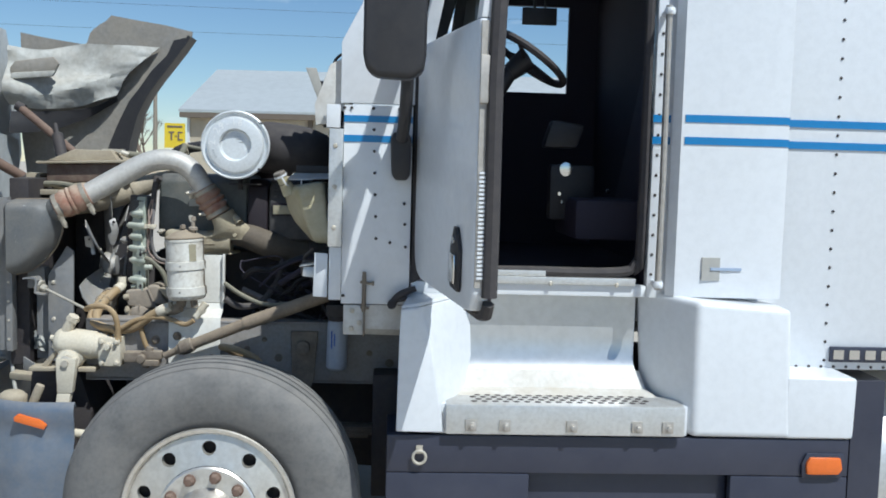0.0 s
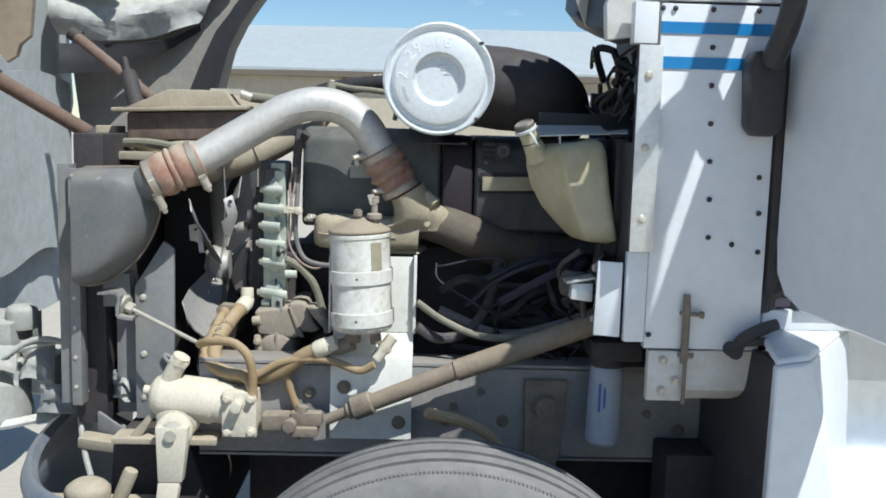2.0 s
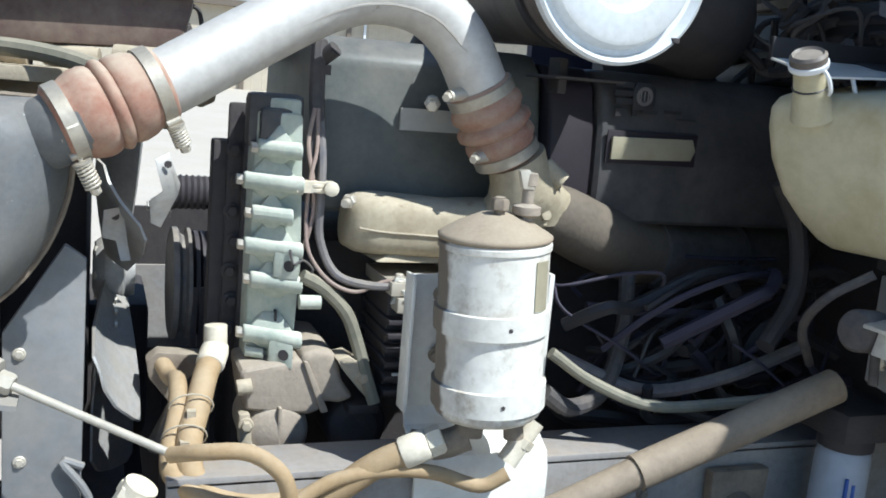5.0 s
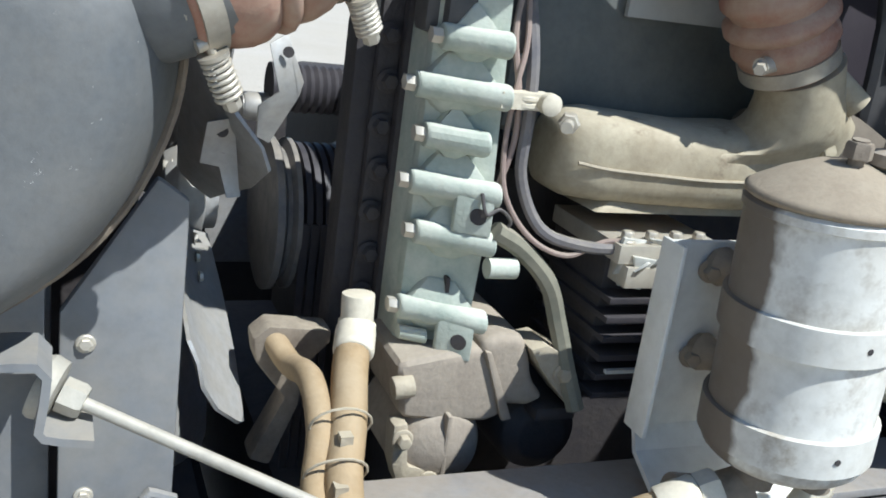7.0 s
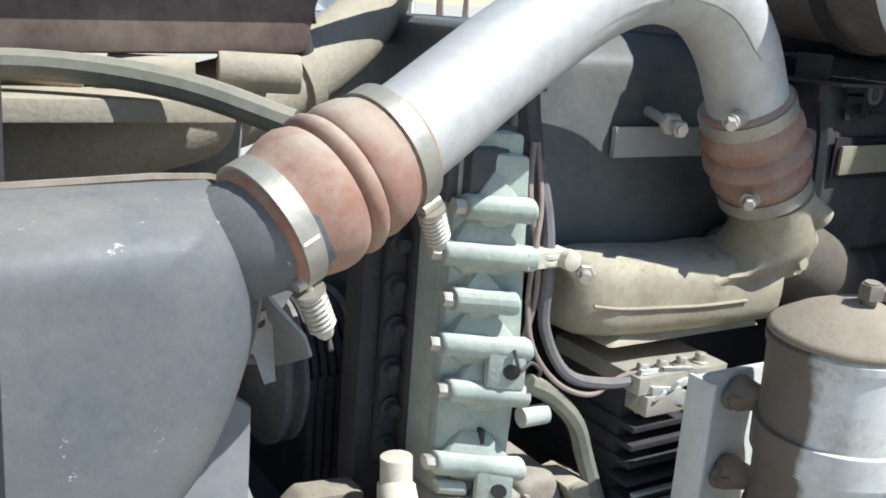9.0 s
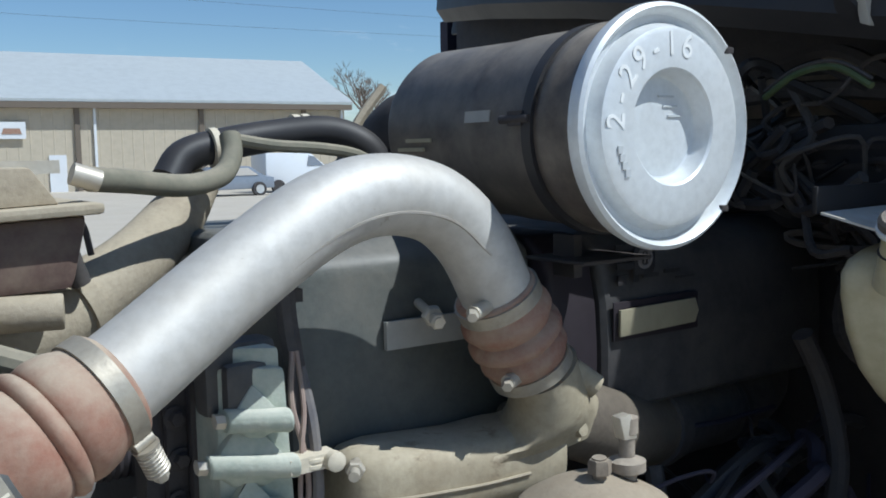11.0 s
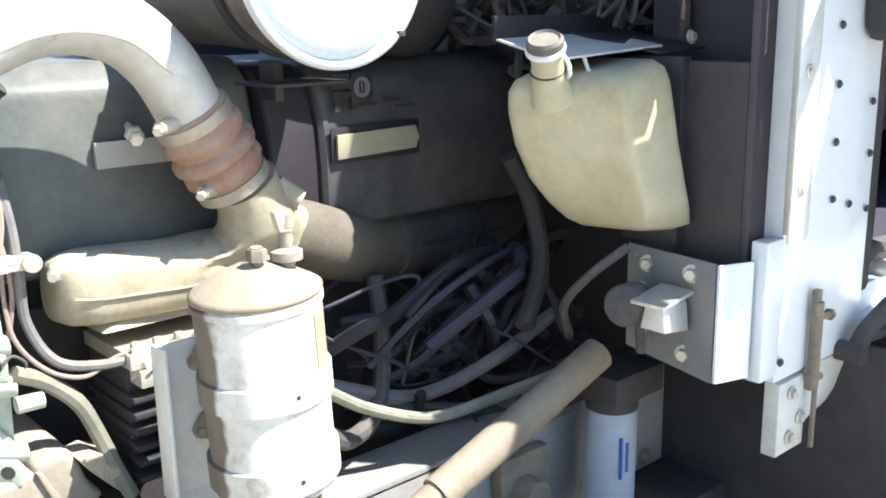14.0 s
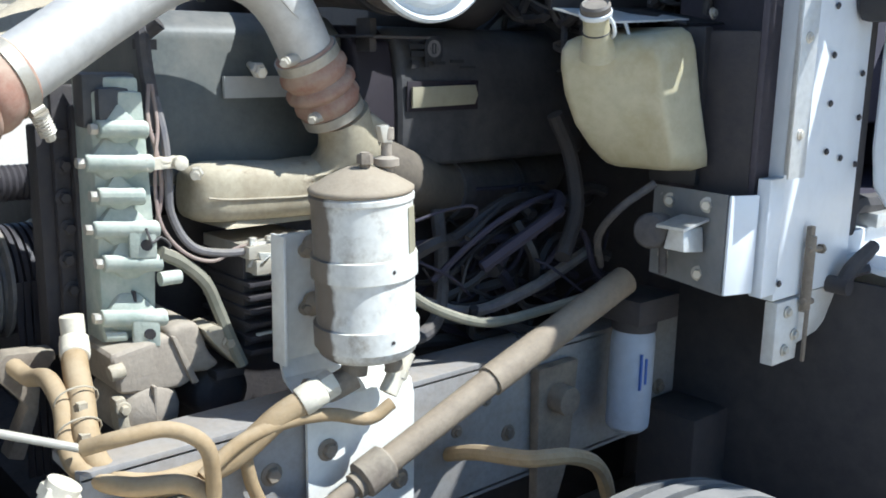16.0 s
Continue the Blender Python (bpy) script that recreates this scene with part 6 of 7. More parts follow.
# steering fluid reservoir and its bracket
CX, CYY = -0.853, 3.386
brk = part("reservoir_bracket", box(-0.94, -0.731, 3.495, 3.503, 1.25, 1.447), bandwhite, truck, "dusty white sheet metal bracket", bev=0.002)
part("bracket_foot", sheet([[(x, y, z) for x in (-0.935, -0.88, -0.80, -0.728)] for y, z in ((3.499, 1.252), (3.488, 1.225), (3.434, 1.195), (3.426, 1.17), (3.424, 1.05), (3.424, .985))], .006), bandwhite, brk)
pieces("bracket_bolt", (bolt((-0.90, 3.424, 1.12), (0, -1, 0), .012, .01), bolt((-0.76, 3.424, 1.03), (0, -1, 0), .012, .01)), castbrown, brk)
pieces("bracket_flange", (box(-0.946, -0.9405, 3.468, 3.503, 1.25, 1.45), box(-0.7305, -0.722, 3.478, 3.503, 1.25, 1.452)), bandwhite, brk, bev=0.002)
for z in (1.425, 1.335):
    mt = part("rubber_mount", lathe([(0.012, 0), (0.017, .004), (0.02, .012), (0.016, .022), (0.011, .04), (0.009, .07)], (-0.888, 3.495, z), (0.35, -1, 0.05), 20), shaftbrown, brk)
    part("bolt", bolt((-0.897, 3.484, z - .004), (-.4, -1, 0), .008, .012), shaftbrown, mt)
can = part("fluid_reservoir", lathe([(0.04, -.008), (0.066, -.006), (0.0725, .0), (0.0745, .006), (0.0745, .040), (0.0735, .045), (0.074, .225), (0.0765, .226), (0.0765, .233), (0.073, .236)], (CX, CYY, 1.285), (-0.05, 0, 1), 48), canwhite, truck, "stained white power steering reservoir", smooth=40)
part("reservoir_lid", lathe([(0.0735, 0), (0.0765, .002), (0.0765, .006), (0.072, .009), (0.05, .022), (0.022, .034), (0.0, .037)], (CX - .0118, CYY, 1.521), (-0.05, 0, 1), 48), lidbrown, can, "dust-caked brown lid", smooth=60)
part("lid_nub", join(cyl((CX - .014, CYY - .012, 1.551), (CX - .016, CYY - .014, 1.578), .007), nut((CX - .0157, CYY - .014, 1.562), (0, 0, 1), .012, .014)), castbrown, can)
part("vent_valve", join(lathe([(0.01, 0), (0.01, .02), (0.019, .024), (0.019, .034), (0.008, .038), (0.008, .06), (0.011, .062), (0.011, .078)], (CX + .024, CYY - .012, 1.533), (0, 0, 1), 18)), castdust, can, "small dusty vent valve")
part("vent_tip", hexa([(CX + .013, CYY - .020, 1.590), (CX + .029, CYY - .022, 1.590), (CX + .031, CYY - .006, 1.590), (CX + .015, CYY - .004, 1.590)], [(CX + .006, CYY - .020, 1.614), (CX + .020, CYY - .022, 1.616), (CX + .022, CYY - .008, 1.616), (CX + .008, CYY - .006, 1.614)]), steel, can, bev=0.002)
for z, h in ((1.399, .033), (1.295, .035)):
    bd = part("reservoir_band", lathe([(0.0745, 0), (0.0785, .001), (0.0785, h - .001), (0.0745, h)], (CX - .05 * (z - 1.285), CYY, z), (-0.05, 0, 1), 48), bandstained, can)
    part("band_hole", lathe([(0, .001), (.003, .001), (.003, 0)], (CX - .012, CYY - .0776, z + h * .5), (0, -1, 0), 10), engdark, bd)
part("data_sticker", loft([[(CX - .05 * (z - 1.285) + r * math.sin(a), CYY - r * math.cos(a), z) for r, z in ((.0742, 1.437), (.0757, 1.437), (.0757, 1.503), (.0742, 1.503))] for a in (.42, .52, .62, .72, .8)]), brass_label, can, "scuffed brown sticker")
part("reservoir_outlet", join(cyl((CX - .02, CYY, 1.283), (CX - .025, CYY, 1.248), .02), cyl((CX + .03, CYY - .02, 1.283), (CX + .035, CYY - .02, 1.248), .014), tube([(CX - .025, CYY, 1.245), (CX - .06, CYY + .01, 1.23), (CX - .1, CYY + .015, 1.232)], .02, 12)), castbrown, can)
part("outlet_fitting", join(cyl((CX + .075, CYY - .0, 1.262), (CX + .035, CYY - .005, 1.205), .015), nut((CX + .06, CYY, 1.24), (-.5, 0, -.8), .02, .016)), gearwhite, can, "pale threaded fitting")

# hoses at the steering gear
fit = part("hose_fitting", join(cyl((-1.188, 3.665, 1.328), (-1.187, 3.662, 1.29), .0175), nut((-1.187, 3.662, 1.298), (0, 0, -1), .021, .014), lathe([(.0195, 0), (.0215, .003), (.0215, .034), (.019, .038)], (-1.188, 3.66, 1.29), (-.25, -.75, -.32), 20)), gearwhite, truck, "pale crimped hose fitting", bev=0.0015)
part("return_hose", tube([(-1.19, 3.655, 1.287), (-1.206, 3.61, 1.268), (-1.222, 3.55, 1.243), (-1.238, 3.495, 1.208), (-1.232, 3.46, 1.17), (-1.185, 3.44, 1.142), (-1.12, 3.43, 1.14), (-1.06, 3.415, 1.16), (-1.00, 3.40, 1.205), (-0.955, 3.388, 1.228)], .0185, 14, 6), hosebrown, truck, "thick dusty brown hose")
part("hose_end", join(lathe([(.021, 0), (.022, .003), (.022, .035), (.02, .038)], (-0.968, 3.392, 1.222), (.8, -.2, .4), 20), nut((-0.934, 3.384, 1.239), (.8, -.2, .4), .021, .02)), gearwhite, truck, "pale crimped hose end")
part("pressure_hose", tube([(-1.262, 3.722, 1.255), (-1.25, 3.68, 1.242), (-1.246, 3.61, 1.258), (-1.25, 3.545, 1.236), (-1.262, 3.50, 1.20), (-1.258, 3.46, 1.175), (-1.21, 3.43, 1.152), (-1.15, 3.40, 1.15), (-1.125, 3.375, 1.13), (-1.122, 3.37, 1.10)], .0135, 12, 6), hosebrown, truck, "dusty brown hose looped to the steering gear")
part("loop_hose", tube([(-1.266, 3.43, 1.222), (-1.23, 3.395, 1.238), (-1.175, 3.38, 1.24), (-1.135, 3.362, 1.215), (-1.122, 3.365, 1.165), (-1.122, 3.37, 1.11)], .011, 12, 6), hosebrown, truck, "dusty brown hose")
part("drain_hose", tube([(-1.12, 3.40, 1.15), (-1.06, 3.40, 1.185), (-0.99, 3.39, 1.20), (-0.924, 3.38, 1.197), (-0.86, 3.372, 1.177), (-0.822, 3.365, 1.195)], .010, 12, 6), hosebrown, truck, "thin dusty brown hose")
part("bleed_hose", tube([(-1.045, 3.42, 1.165), (-1.035, 3.42, 1.11), (-1.015, 3.42, 1.06), (-0.993, 3.42, 1.01)], .010, 12, 6), hosebrown, truck)
for p, tilt in (((-1.232, 3.54, 1.245), .35), ((-1.243, 3.505, 1.215), .5)):
    part("cable_tie", join(tube([(p[0] + .030 * math.cos(a), p[1] - tilt * .02 * math.sin(a), p[2] + .021 * math.sin(a)) for a in [i * math.pi / 8 for i in range(17)]], .0014, 5, smooth=False), box(p[0] - .008, p[0] + .004, p[1] - .03, p[1] - .018, p[2] - .006, p[2] + .004)), casttan, truck, "pale dusty cable tie")

# steering gear, pitman arm, shaft
sg = part("steering_gear", join(lathe([(.0, 0), (.03, .002), (.045, .012), (.055, .03), (.057, .06), (.057, .16), (.052, .165), (.052, .21), (.048, .215)], (-1.375, 3.41, 1.092), (1, 0, -.11), 28),
                                lathe([(.03, 0), (.05, .01), (.056, .03), (.056, .1)], (-1.30, 3.36, 1.03), (0, 1, 0.2), 24), box(-1.185, -1.10, 3.355, 3.46, 1.0, 1.115)), gearwhite, truck, "pale dusty steering gear box", bev=0.008, seg=2, smooth=45)
pieces("gear_cap", [bolt((-1.14 + dx, 3.354, 1.055 + dz), (0, -1, 0), .009, .014) for dx, dz in ((-.03, .045), (.028, .045), (-.03, -.04), (.028, -.04))] + [cyl((-1.145, 3.355, 1.085), (-1.145, 3.32, 1.085), .014)], gearwhite, sg, bev=0.001)
part("top_port", join(cyl((-1.325, 3.40, 1.13), (-1.29, 3.39, 1.195), .022), nut((-1.30, 3.393, 1.175), (.5, 0, .9), .026, .016), cyl((-1.375, 3.41, 1.10), (-1.39, 3.41, 1.102), .012)), gearwhite, sg)
part("mount_foot", join(box(-1.46, -1.20, 3.36, 3.44, 0.975, 0.99), prism([(-1.42, .99), (-1.36, 1.06), (-1.345, 1.06), (-1.39, .99)], "y", 3.38, 3.40)), casttan, sg, bev=0.003)
pit = part("pitman_arm", join(hexa([(-1.335, 3.30, 1.04), (-1.255, 3.30, 1.04), (-1.255, 3.345, 1.04), (-1.335, 3.345, 1.04)], [(-1.33, 3.30, .90), (-1.27, 3.30, .90), (-1.27, 3.335, .90), (-1.33, 3.335, .90)]), hexa([(-1.33, 3.30, .90), (-1.275, 3.30, .90), (-1.275, 3.335, .90), (-1.33, 3.335, .90)], [(-1.34, 3.27, .75), (-1.30, 3.27, .75), (-1.30, 3.31, .75), (-1.34, 3.31, .75)]),
                               lathe([(.046, 0), (.046, .02), (.03, .026)], (-1.297, 3.345, 1.02), (0, -1, 0), 24)), gearwhite, truck, "pale dusty pitman arm", bev=0.006)
part("sector_nut", join(lathe([(.03, 0), (.03, .012), (.022, .016)], (-1.297, 3.318, 1.02), (0, -1, 0), 8), cyl((-1.297, 3.30, 1.02), (-1.297, 3.29, 1.02), .014)), steel, pit)
part("drag_link", join(lathe([(.02, -.02), (.03, -.015), (.032, .01), (.02, .03)], (-1.32, 3.26, .765), (0, .2, 1), 18), tube([(-1.31, 3.26, .765), (-1.2, 3.27, .75), (-0.9, 3.3, .72)], .018, 12)), gearwhite, truck, "dusty drag link ball joint")
shf = part("steering_shaft", join(cyl((-0.94, 3.385, 1.045), (-0.86, 3.37, 1.085), .014), cyl((-0.885, 3.375, 1.072), (-0.62, 3.36, 1.185), .021, .023), cyl((-0.62, 3.36, 1.185), (-0.29, 3.35, 1.31), .027, .027)), shaftbrown, truck, "dusty two-piece steering shaft", smooth=40)
part("shaft_sleeve", join(lathe([(.024, 0), (.03, .004), (.03, .05), (.024, .055)], (-0.875, 3.374, 1.078), (.26, -.015, .11), 20)), castbrown, shf)
part("universal_joint", join(box(-1.10, -1.03, 3.365, 3.42, 1.02, 1.06), box(-1.03, -0.96, 3.36, 3.425, 1.005, 1.03), box(-1.03, -0.95, 3.375, 3.41, 1.03, 1.065), cyl((-1.03, 3.35, 1.035), (-1.03, 3.435, 1.035), .018), cyl((-1.02, 3.392, 0.995), (-1.0, 3.392, 1.08), .016)), castbrown, shf, "rusty universal joint", bev=0.008)

shift((-.012, .008, .003), sg, pit)

# stay rod with its bracket on the radiator side
rd = part("stay_rod", cyl((-1.472, 3.532, 1.292), (-1.262, 3.455, 1.212), .0058, n=14), rodgrey, truck, "thin dusty stay rod")
part("rod_bushing", join(lathe([(.012, -.006), (.026, -.004), (.028, .0), (.026, .012), (.012, .014)], (-1.490, 3.538, 1.299), (.95, -.3, -.36), 20), nut((-1.476, 3.533, 1.294), (.95, -.3, -.36), .015, .02)), rodgrey, rd)
bend = [(-1.553, 1.349), (-1.52, 1.352), (-1.506, 1.352), (-1.500, 1.345), (-1.502, 1.325), (-1.506, 1.298), (-1.500, 1.290), (-1.485, 1.287), (-1.462, 1.285)]
rb = part("rod_bracket", sheet([[(x + .01, y - .25 * (x + 1.5) * .4, z - .02) for x, z in bend] for y in (3.495, 3.515, 3.535, 3.555)], .007), panelgrey, truck, "pale bent steel bracket")
part("bracket_rod_rest", box(-1.56, -1.49, 3.60, 3.66, 1.28, 1.37), panelgrey, truck)

# wiring loom beside the gear case
lm = part("wiring_loom", join(tube([(-1.035, 3.69, 1.75), (-1.04, 3.67, 1.68), (-1.04, 3.655, 1.63), (-1.043, 3.645, 1.58)], .012, 8, 5)), wire_dark, truck, "dark taped wiring loom")
for pts, r, m in (([(-1.045, 3.65, 1.65), (-1.055, 3.635, 1.60), (-1.048, 3.625, 1.55), (-1.045, 3.62, 1.50), (-1.055, 3.62, 1.45), (-1.07, 3.61, 1.42)], .0035, wire_pink),
                  ([(-1.04, 3.65, 1.65), (-1.043, 3.63, 1.59), (-1.052, 3.62, 1.55), (-1.055, 3.62, 1.49), (-1.05, 3.61, 1.44), (-1.02, 3.60, 1.40), (-0.98, 3.59, 1.385), (-0.94, 3.59, 1.40), (-0.915, 3.58, 1.405)], .003, wire_pink),
                  ([(-1.036, 3.66, 1.65), (-1.034, 3.63, 1.58), (-1.036, 3.615, 1.52), (-1.034, 3.615, 1.46), (-1.01, 3.60, 1.41), (-0.96, 3.59, 1.395), (-0.905, 3.585, 1.395)], .0065, wire_grey),
                  ([(-1.075, 3.60, 1.42), (-1.04, 3.605, 1.40), (-1.005, 3.60, 1.365), (-0.985, 3.60, 1.32), (-0.97, 3.59, 1.27), (-0.955, 3.58, 1.225)], .0105, hosegreen),
                  ([(-1.08, 3.602, 1.445), (-1.075, 3.595, 1.425), (-1.06, 3.597, 1.43), (-1.045, 3.60, 1.415), (-1.06, 3.605, 1.40)], .002, wire_dark)):
    part("wire" if r < .009 else "coolant_hose", tube(pts, r, 8, 6), m, lm if r < .009 else truck)
part("loom_clip", join(box(-1.075, -1.02, 3.60, 3.625, 1.53, 1.546), lathe([(.011, 0), (.011, .01), (.007, .012)], (-1.026, 3.60, 1.538), (0, -1, 0), 14), *[tube([(-1.045 + .018 * math.cos(a), 3.618 + .018 * math.sin(a), z) for a in [i * math.pi / 6 for i in range(13)]], .003, 5, smooth=False) for z in (1.534, 1.541)]), gearwhite, lm, "pale cable clip")
part("loom_top_clip", join(cyl((-1.035, 3.69, 1.72), (-1.015, 3.67, 1.74), .012), box(-1.045, -1.02, 3.67, 3.70, 1.70, 1.715)), rubber, lm)

shift((-.014, 0, .013), lm)

# washer tank, its bracket, white box
tank_rings = [(1.527, (-0.352, 3.335), (-0.328, 3.248), (-0.285, 3.222), .008, 0), (1.536, (-0.366, 3.352), (-0.339, 3.232), (-0.270, 3.200), .014, 0), (1.56, (-0.392, 3.366), (-0.349, 3.225), (-0.272, 3.199), .018, 0), (1.60, (-0.430, 3.372), (-0.364, 3.224), (-0.280, 3.204), .018, 0), (1.65, (-0.458, 3.374), (-0.381, 3.225), (-0.288, 3.211), .018, 0),
              (1.70, (-0.470, 3.376), (-0.395, 3.226), (-0.294, 3.217), .018, -.004), (1.735, (-0.470, 3.376), (-0.403, 3.228), (-0.299, 3.221), .018, -.012), (1.754, (-0.460, 3.372), (-0.402, 3.236), (-0.306, 3.226), .018, -.016), (1.764, (-0.442, 3.362), (-0.394, 3.25), (-0.318, 3.238), .014, -.018)]
rings = []
for z, lb_, rg, rt, r, dip in tank_rings:
    corners = [np.array(q, float) for q in (lb_, rg, rt, (rt[0] + .012, 3.37), (lb_[0] + .03, 3.385))]
    ring = []
    for k, q in enumerate(corners):
        r_ = r * (.45 if k == 1 else 1)
        a_, b_ = corners[k - 1], corners[(k + 1) % 5]
        ua, ub = (a_ - q) / np.linalg.norm(a_ - q), (b_ - q) / np.linalg.norm(b_ - q)
        for w in (0, .25, .5, .75, 1):
            g = q + ua * r_ * (1 - w) ** 2 + ub * r_ * w ** 2
            ring.append((g[0], g[1], z + dip * min(1, max(0, (-0.33 - g[0]) / .08))))
    rings.append(ring)
wt = part("washer_tank", loft(rings), cream, truck, "translucent cream washer tank stained brown", smooth=60)
part("filler_neck", tube([(-0.440, 3.315, 1.715), (-0.455, 3.307, 1.742), (-0.468, 3.300, 1.765), (-0.478, 3.294, 1.785)], [.030, .024, .0205, .021], 20, 4), cream, wt)
part("filler_cap", lathe([(.0215, -.006), (.0245, -.004), (.0245, .008), (.021, .012), (.018, .009), (0, .009)], (-0.479, 3.2935, 1.786), (-.42, -.25, .87), 24), cansteel, wt, "black filler cap with a pale rim")
part("cap_ring", lathe([(.0255, -.009), (.0265, -.007), (.0265, -.002), (.0245, -.001)], (-0.479, 3.2935, 1.786), (-.42, -.25, .87), 24), white, wt)
part("cap_tether", tube([(-0.472, 3.275, 1.780), (-0.462, 3.27, 1.765), (-0.452, 3.275, 1.75), (-0.445, 3.285, 1.745)], .003, 6, 4), white, wt)
part("neck_band", lathe([(.0225, -.0015), (.024, 0), (.0225, .0015)], (-0.462, 3.304, 1.754), (-.42, -.25, .87), 20), blackplastic, wt)
part("tank_strap", join(hexa([(-0.452, 3.30, 1.7655), (-0.24, 3.285, 1.7775), (-0.21, 3.42, 1.7945), (-0.44, 3.42, 1.7905)], [(-0.452, 3.30, 1.7685), (-0.24, 3.285, 1.7805), (-0.21, 3.42, 1.7975), (-0.44, 3.42, 1.7935)]), cyl((-0.396, 3.30, 1.770), (-0.394, 3.285, 1.735), .003)), white_dirty, wt, "pale tank strap")
sh = part("tank_shelf", join(hexa([(-0.28, 3.262, 1.768), (-0.165, 3.262, 1.772), (-0.165, 3.43, 1.80), (-0.28, 3.43, 1.796)], [(-0.28, 3.262, 1.772), (-0.165, 3.262, 1.776), (-0.165, 3.43, 1.804), (-0.28, 3.43, 1.80)])), blackplastic, truck, "black tank shelf and bracket", bev=0.002)
pieces("shelf_bracket", (box(-0.43, -0.165, 3.432, 3.44, 1.79, 1.825), box(-0.276, -0.255, 3.225, 3.322, 1.50, 1.766)), blackplastic, sh, bev=0.002)
part("screw", bolt((-0.205, 3.262, 1.790), (0, -1, .2), .007, .006), steel, sh)
wb = part("white_box", hexa([(-0.330, 3.118, 1.335), (-0.2755, 3.100, 1.335), (-0.2755, 3.105, 1.335), (-0.330, 3.123, 1.335)], [(-0.326, 3.120, 1.500), (-0.2755, 3.100, 1.500), (-0.2755, 3.105, 1.500), (-0.326, 3.125, 1.500)]), white, truck, "open-topped white sheet metal box", bev=0.002)
pieces("box_side", (hexa([(-0.331, 3.125, 1.335), (-0.326, 3.125, 1.335), (-0.276, 3.304, 1.335), (-0.281, 3.304, 1.335)], [(-0.327, 3.127, 1.500), (-0.322, 3.127, 1.500), (-0.276, 3.304, 1.494), (-0.281, 3.304, 1.494)]), hexa([(-0.325, 3.125, 1.336), (-0.277, 3.107, 1.336), (-0.275, 3.30, 1.336), (-0.276, 3.304, 1.336)], [(-0.325, 3.125, 1.340), (-0.277, 3.107, 1.340), (-0.275, 3.30, 1.340), (-0.276, 3.304, 1.340)])), panelgrey, wb)
for k, z in ((.25, 1.478), (.75, 1.472), (.3, 1.36), (.78, 1.375), (.8, 1.43)):
    part("bolt", bolt((-0.328 + .048 * k, 3.125 + .179 * k, z), (-.96, -.27, 0), .009, .010), steel, wb)
sol = part("solenoid", join(lathe([(0, 0), (.026, .002), (.03, .008), (.03, .05), (.026, .056), (.02, .07)], (-0.385, 3.235, 1.432), (.8, .2, -.1), 24), cyl((-0.335, 3.24, 1.40), (-0.33, 3.24, 1.35), .007)), wire_dark, truck, "dusty dark solenoid on a bright bracket", bev=0.002)
part("solenoid_bracket", join(hexa([(-0.375, 3.17, 1.405), (-0.326, 3.165, 1.40), (-0.326, 3.205, 1.40), (-0.375, 3.21, 1.405)], [(-0.372, 3.175, 1.440), (-0.325, 3.17, 1.442), (-0.325, 3.20, 1.442), (-0.372, 3.205, 1.440)]), hexa([(-0.386, 3.165, 1.440), (-0.322, 3.160, 1.452), (-0.322, 3.215, 1.452), (-0.386, 3.22, 1.440)], [(-0.386, 3.165, 1.446), (-0.322, 3.160, 1.458), (-0.322, 3.215, 1.458), (-0.386, 3.22, 1.446)])), alu, sol, "bright bent bracket", bev=0.002)

# ---- truck: tilted hood, bumper, lamps ----
def ragged(poly, seed, amp=0.012, n=4):
    """A polygon's outline with broken, uneven edges."""
    rnd = random.Random(seed)
    o = []
    for (x0, z0), (x1, z1) in zip(poly, poly[1:] + poly[:1]):
        for k in range(n):
            t = k / n
            o.append((x0 + (x1 - x0) * t + (rnd.uniform(-amp, amp) if k else 0), z0 + (z1 - z0) * t + (rnd.uniform(-amp, amp) if k else 0)))
    return o


hood = part("tilted_hood", sheet([[(-2.40 + .05 * math.sin(3 * y + 5 * z), y, z) for y in (3.25, 3.7, 4.2, 4.7, 5.2, 5.6)] for z in (0.95, 1.4, 1.85, 2.2, 2.6)], 0.02), hoodpale, truck, "inside of the tilted white hood, pale rippled fibreglass")
hood_far = part("far_fender_liner", prism(ragged([(-2.05, 1.5), (-2.12, 2.02), (-2.12, 2.6), (-1.73, 2.54), (-1.69, 2.63), (-1.58, 2.72), (-1.10, 2.64), (-1.12, 2.56), (-1.23, 2.46), (-1.30, 2.37), (-1.37, 2.26), (-1.44, 2.12), (-1.49, 1.95), (-1.52, 1.86), (-1.62, 1.80), (-1.85, 1.66)], 4, .008, 3), "y", 5.50, 5.53), hoodgrey, hood, "torn grey lining of the far fender")
arc = [(-1.10, 2.605), (-1.15, 2.53), (-1.21, 2.45), (-1.29, 2.345), (-1.355, 2.25), (-1.41, 2.14), (-1.435, 2.055), (-1.46, 1.96), (-1.475, 1.84)]
# edge and flare: fender skin in shadow, the shade put in as black
part("far_fender_edge", sheet([[(x, 5.40, z) for x, z in arc], [(x + .004, 5.55, z) for x, z in arc], [(x - .03, 5.66, z) for x, z in arc]], .02), blackplastic, hood, "wheel arch edge of the far fender, blackened for its shade")
part("far_fender_flare", prism(arc + [(-1.61, 1.84), (-1.585, 1.94), (-1.54, 2.053), (-1.465, 2.21), (-1.41, 2.28), (-1.335, 2.39), (-1.24, 2.49), (-1.20, 2.58)], "y", 5.47, 5.495), blackplastic, hood, "underside band of the far fender, blackened for its shade")
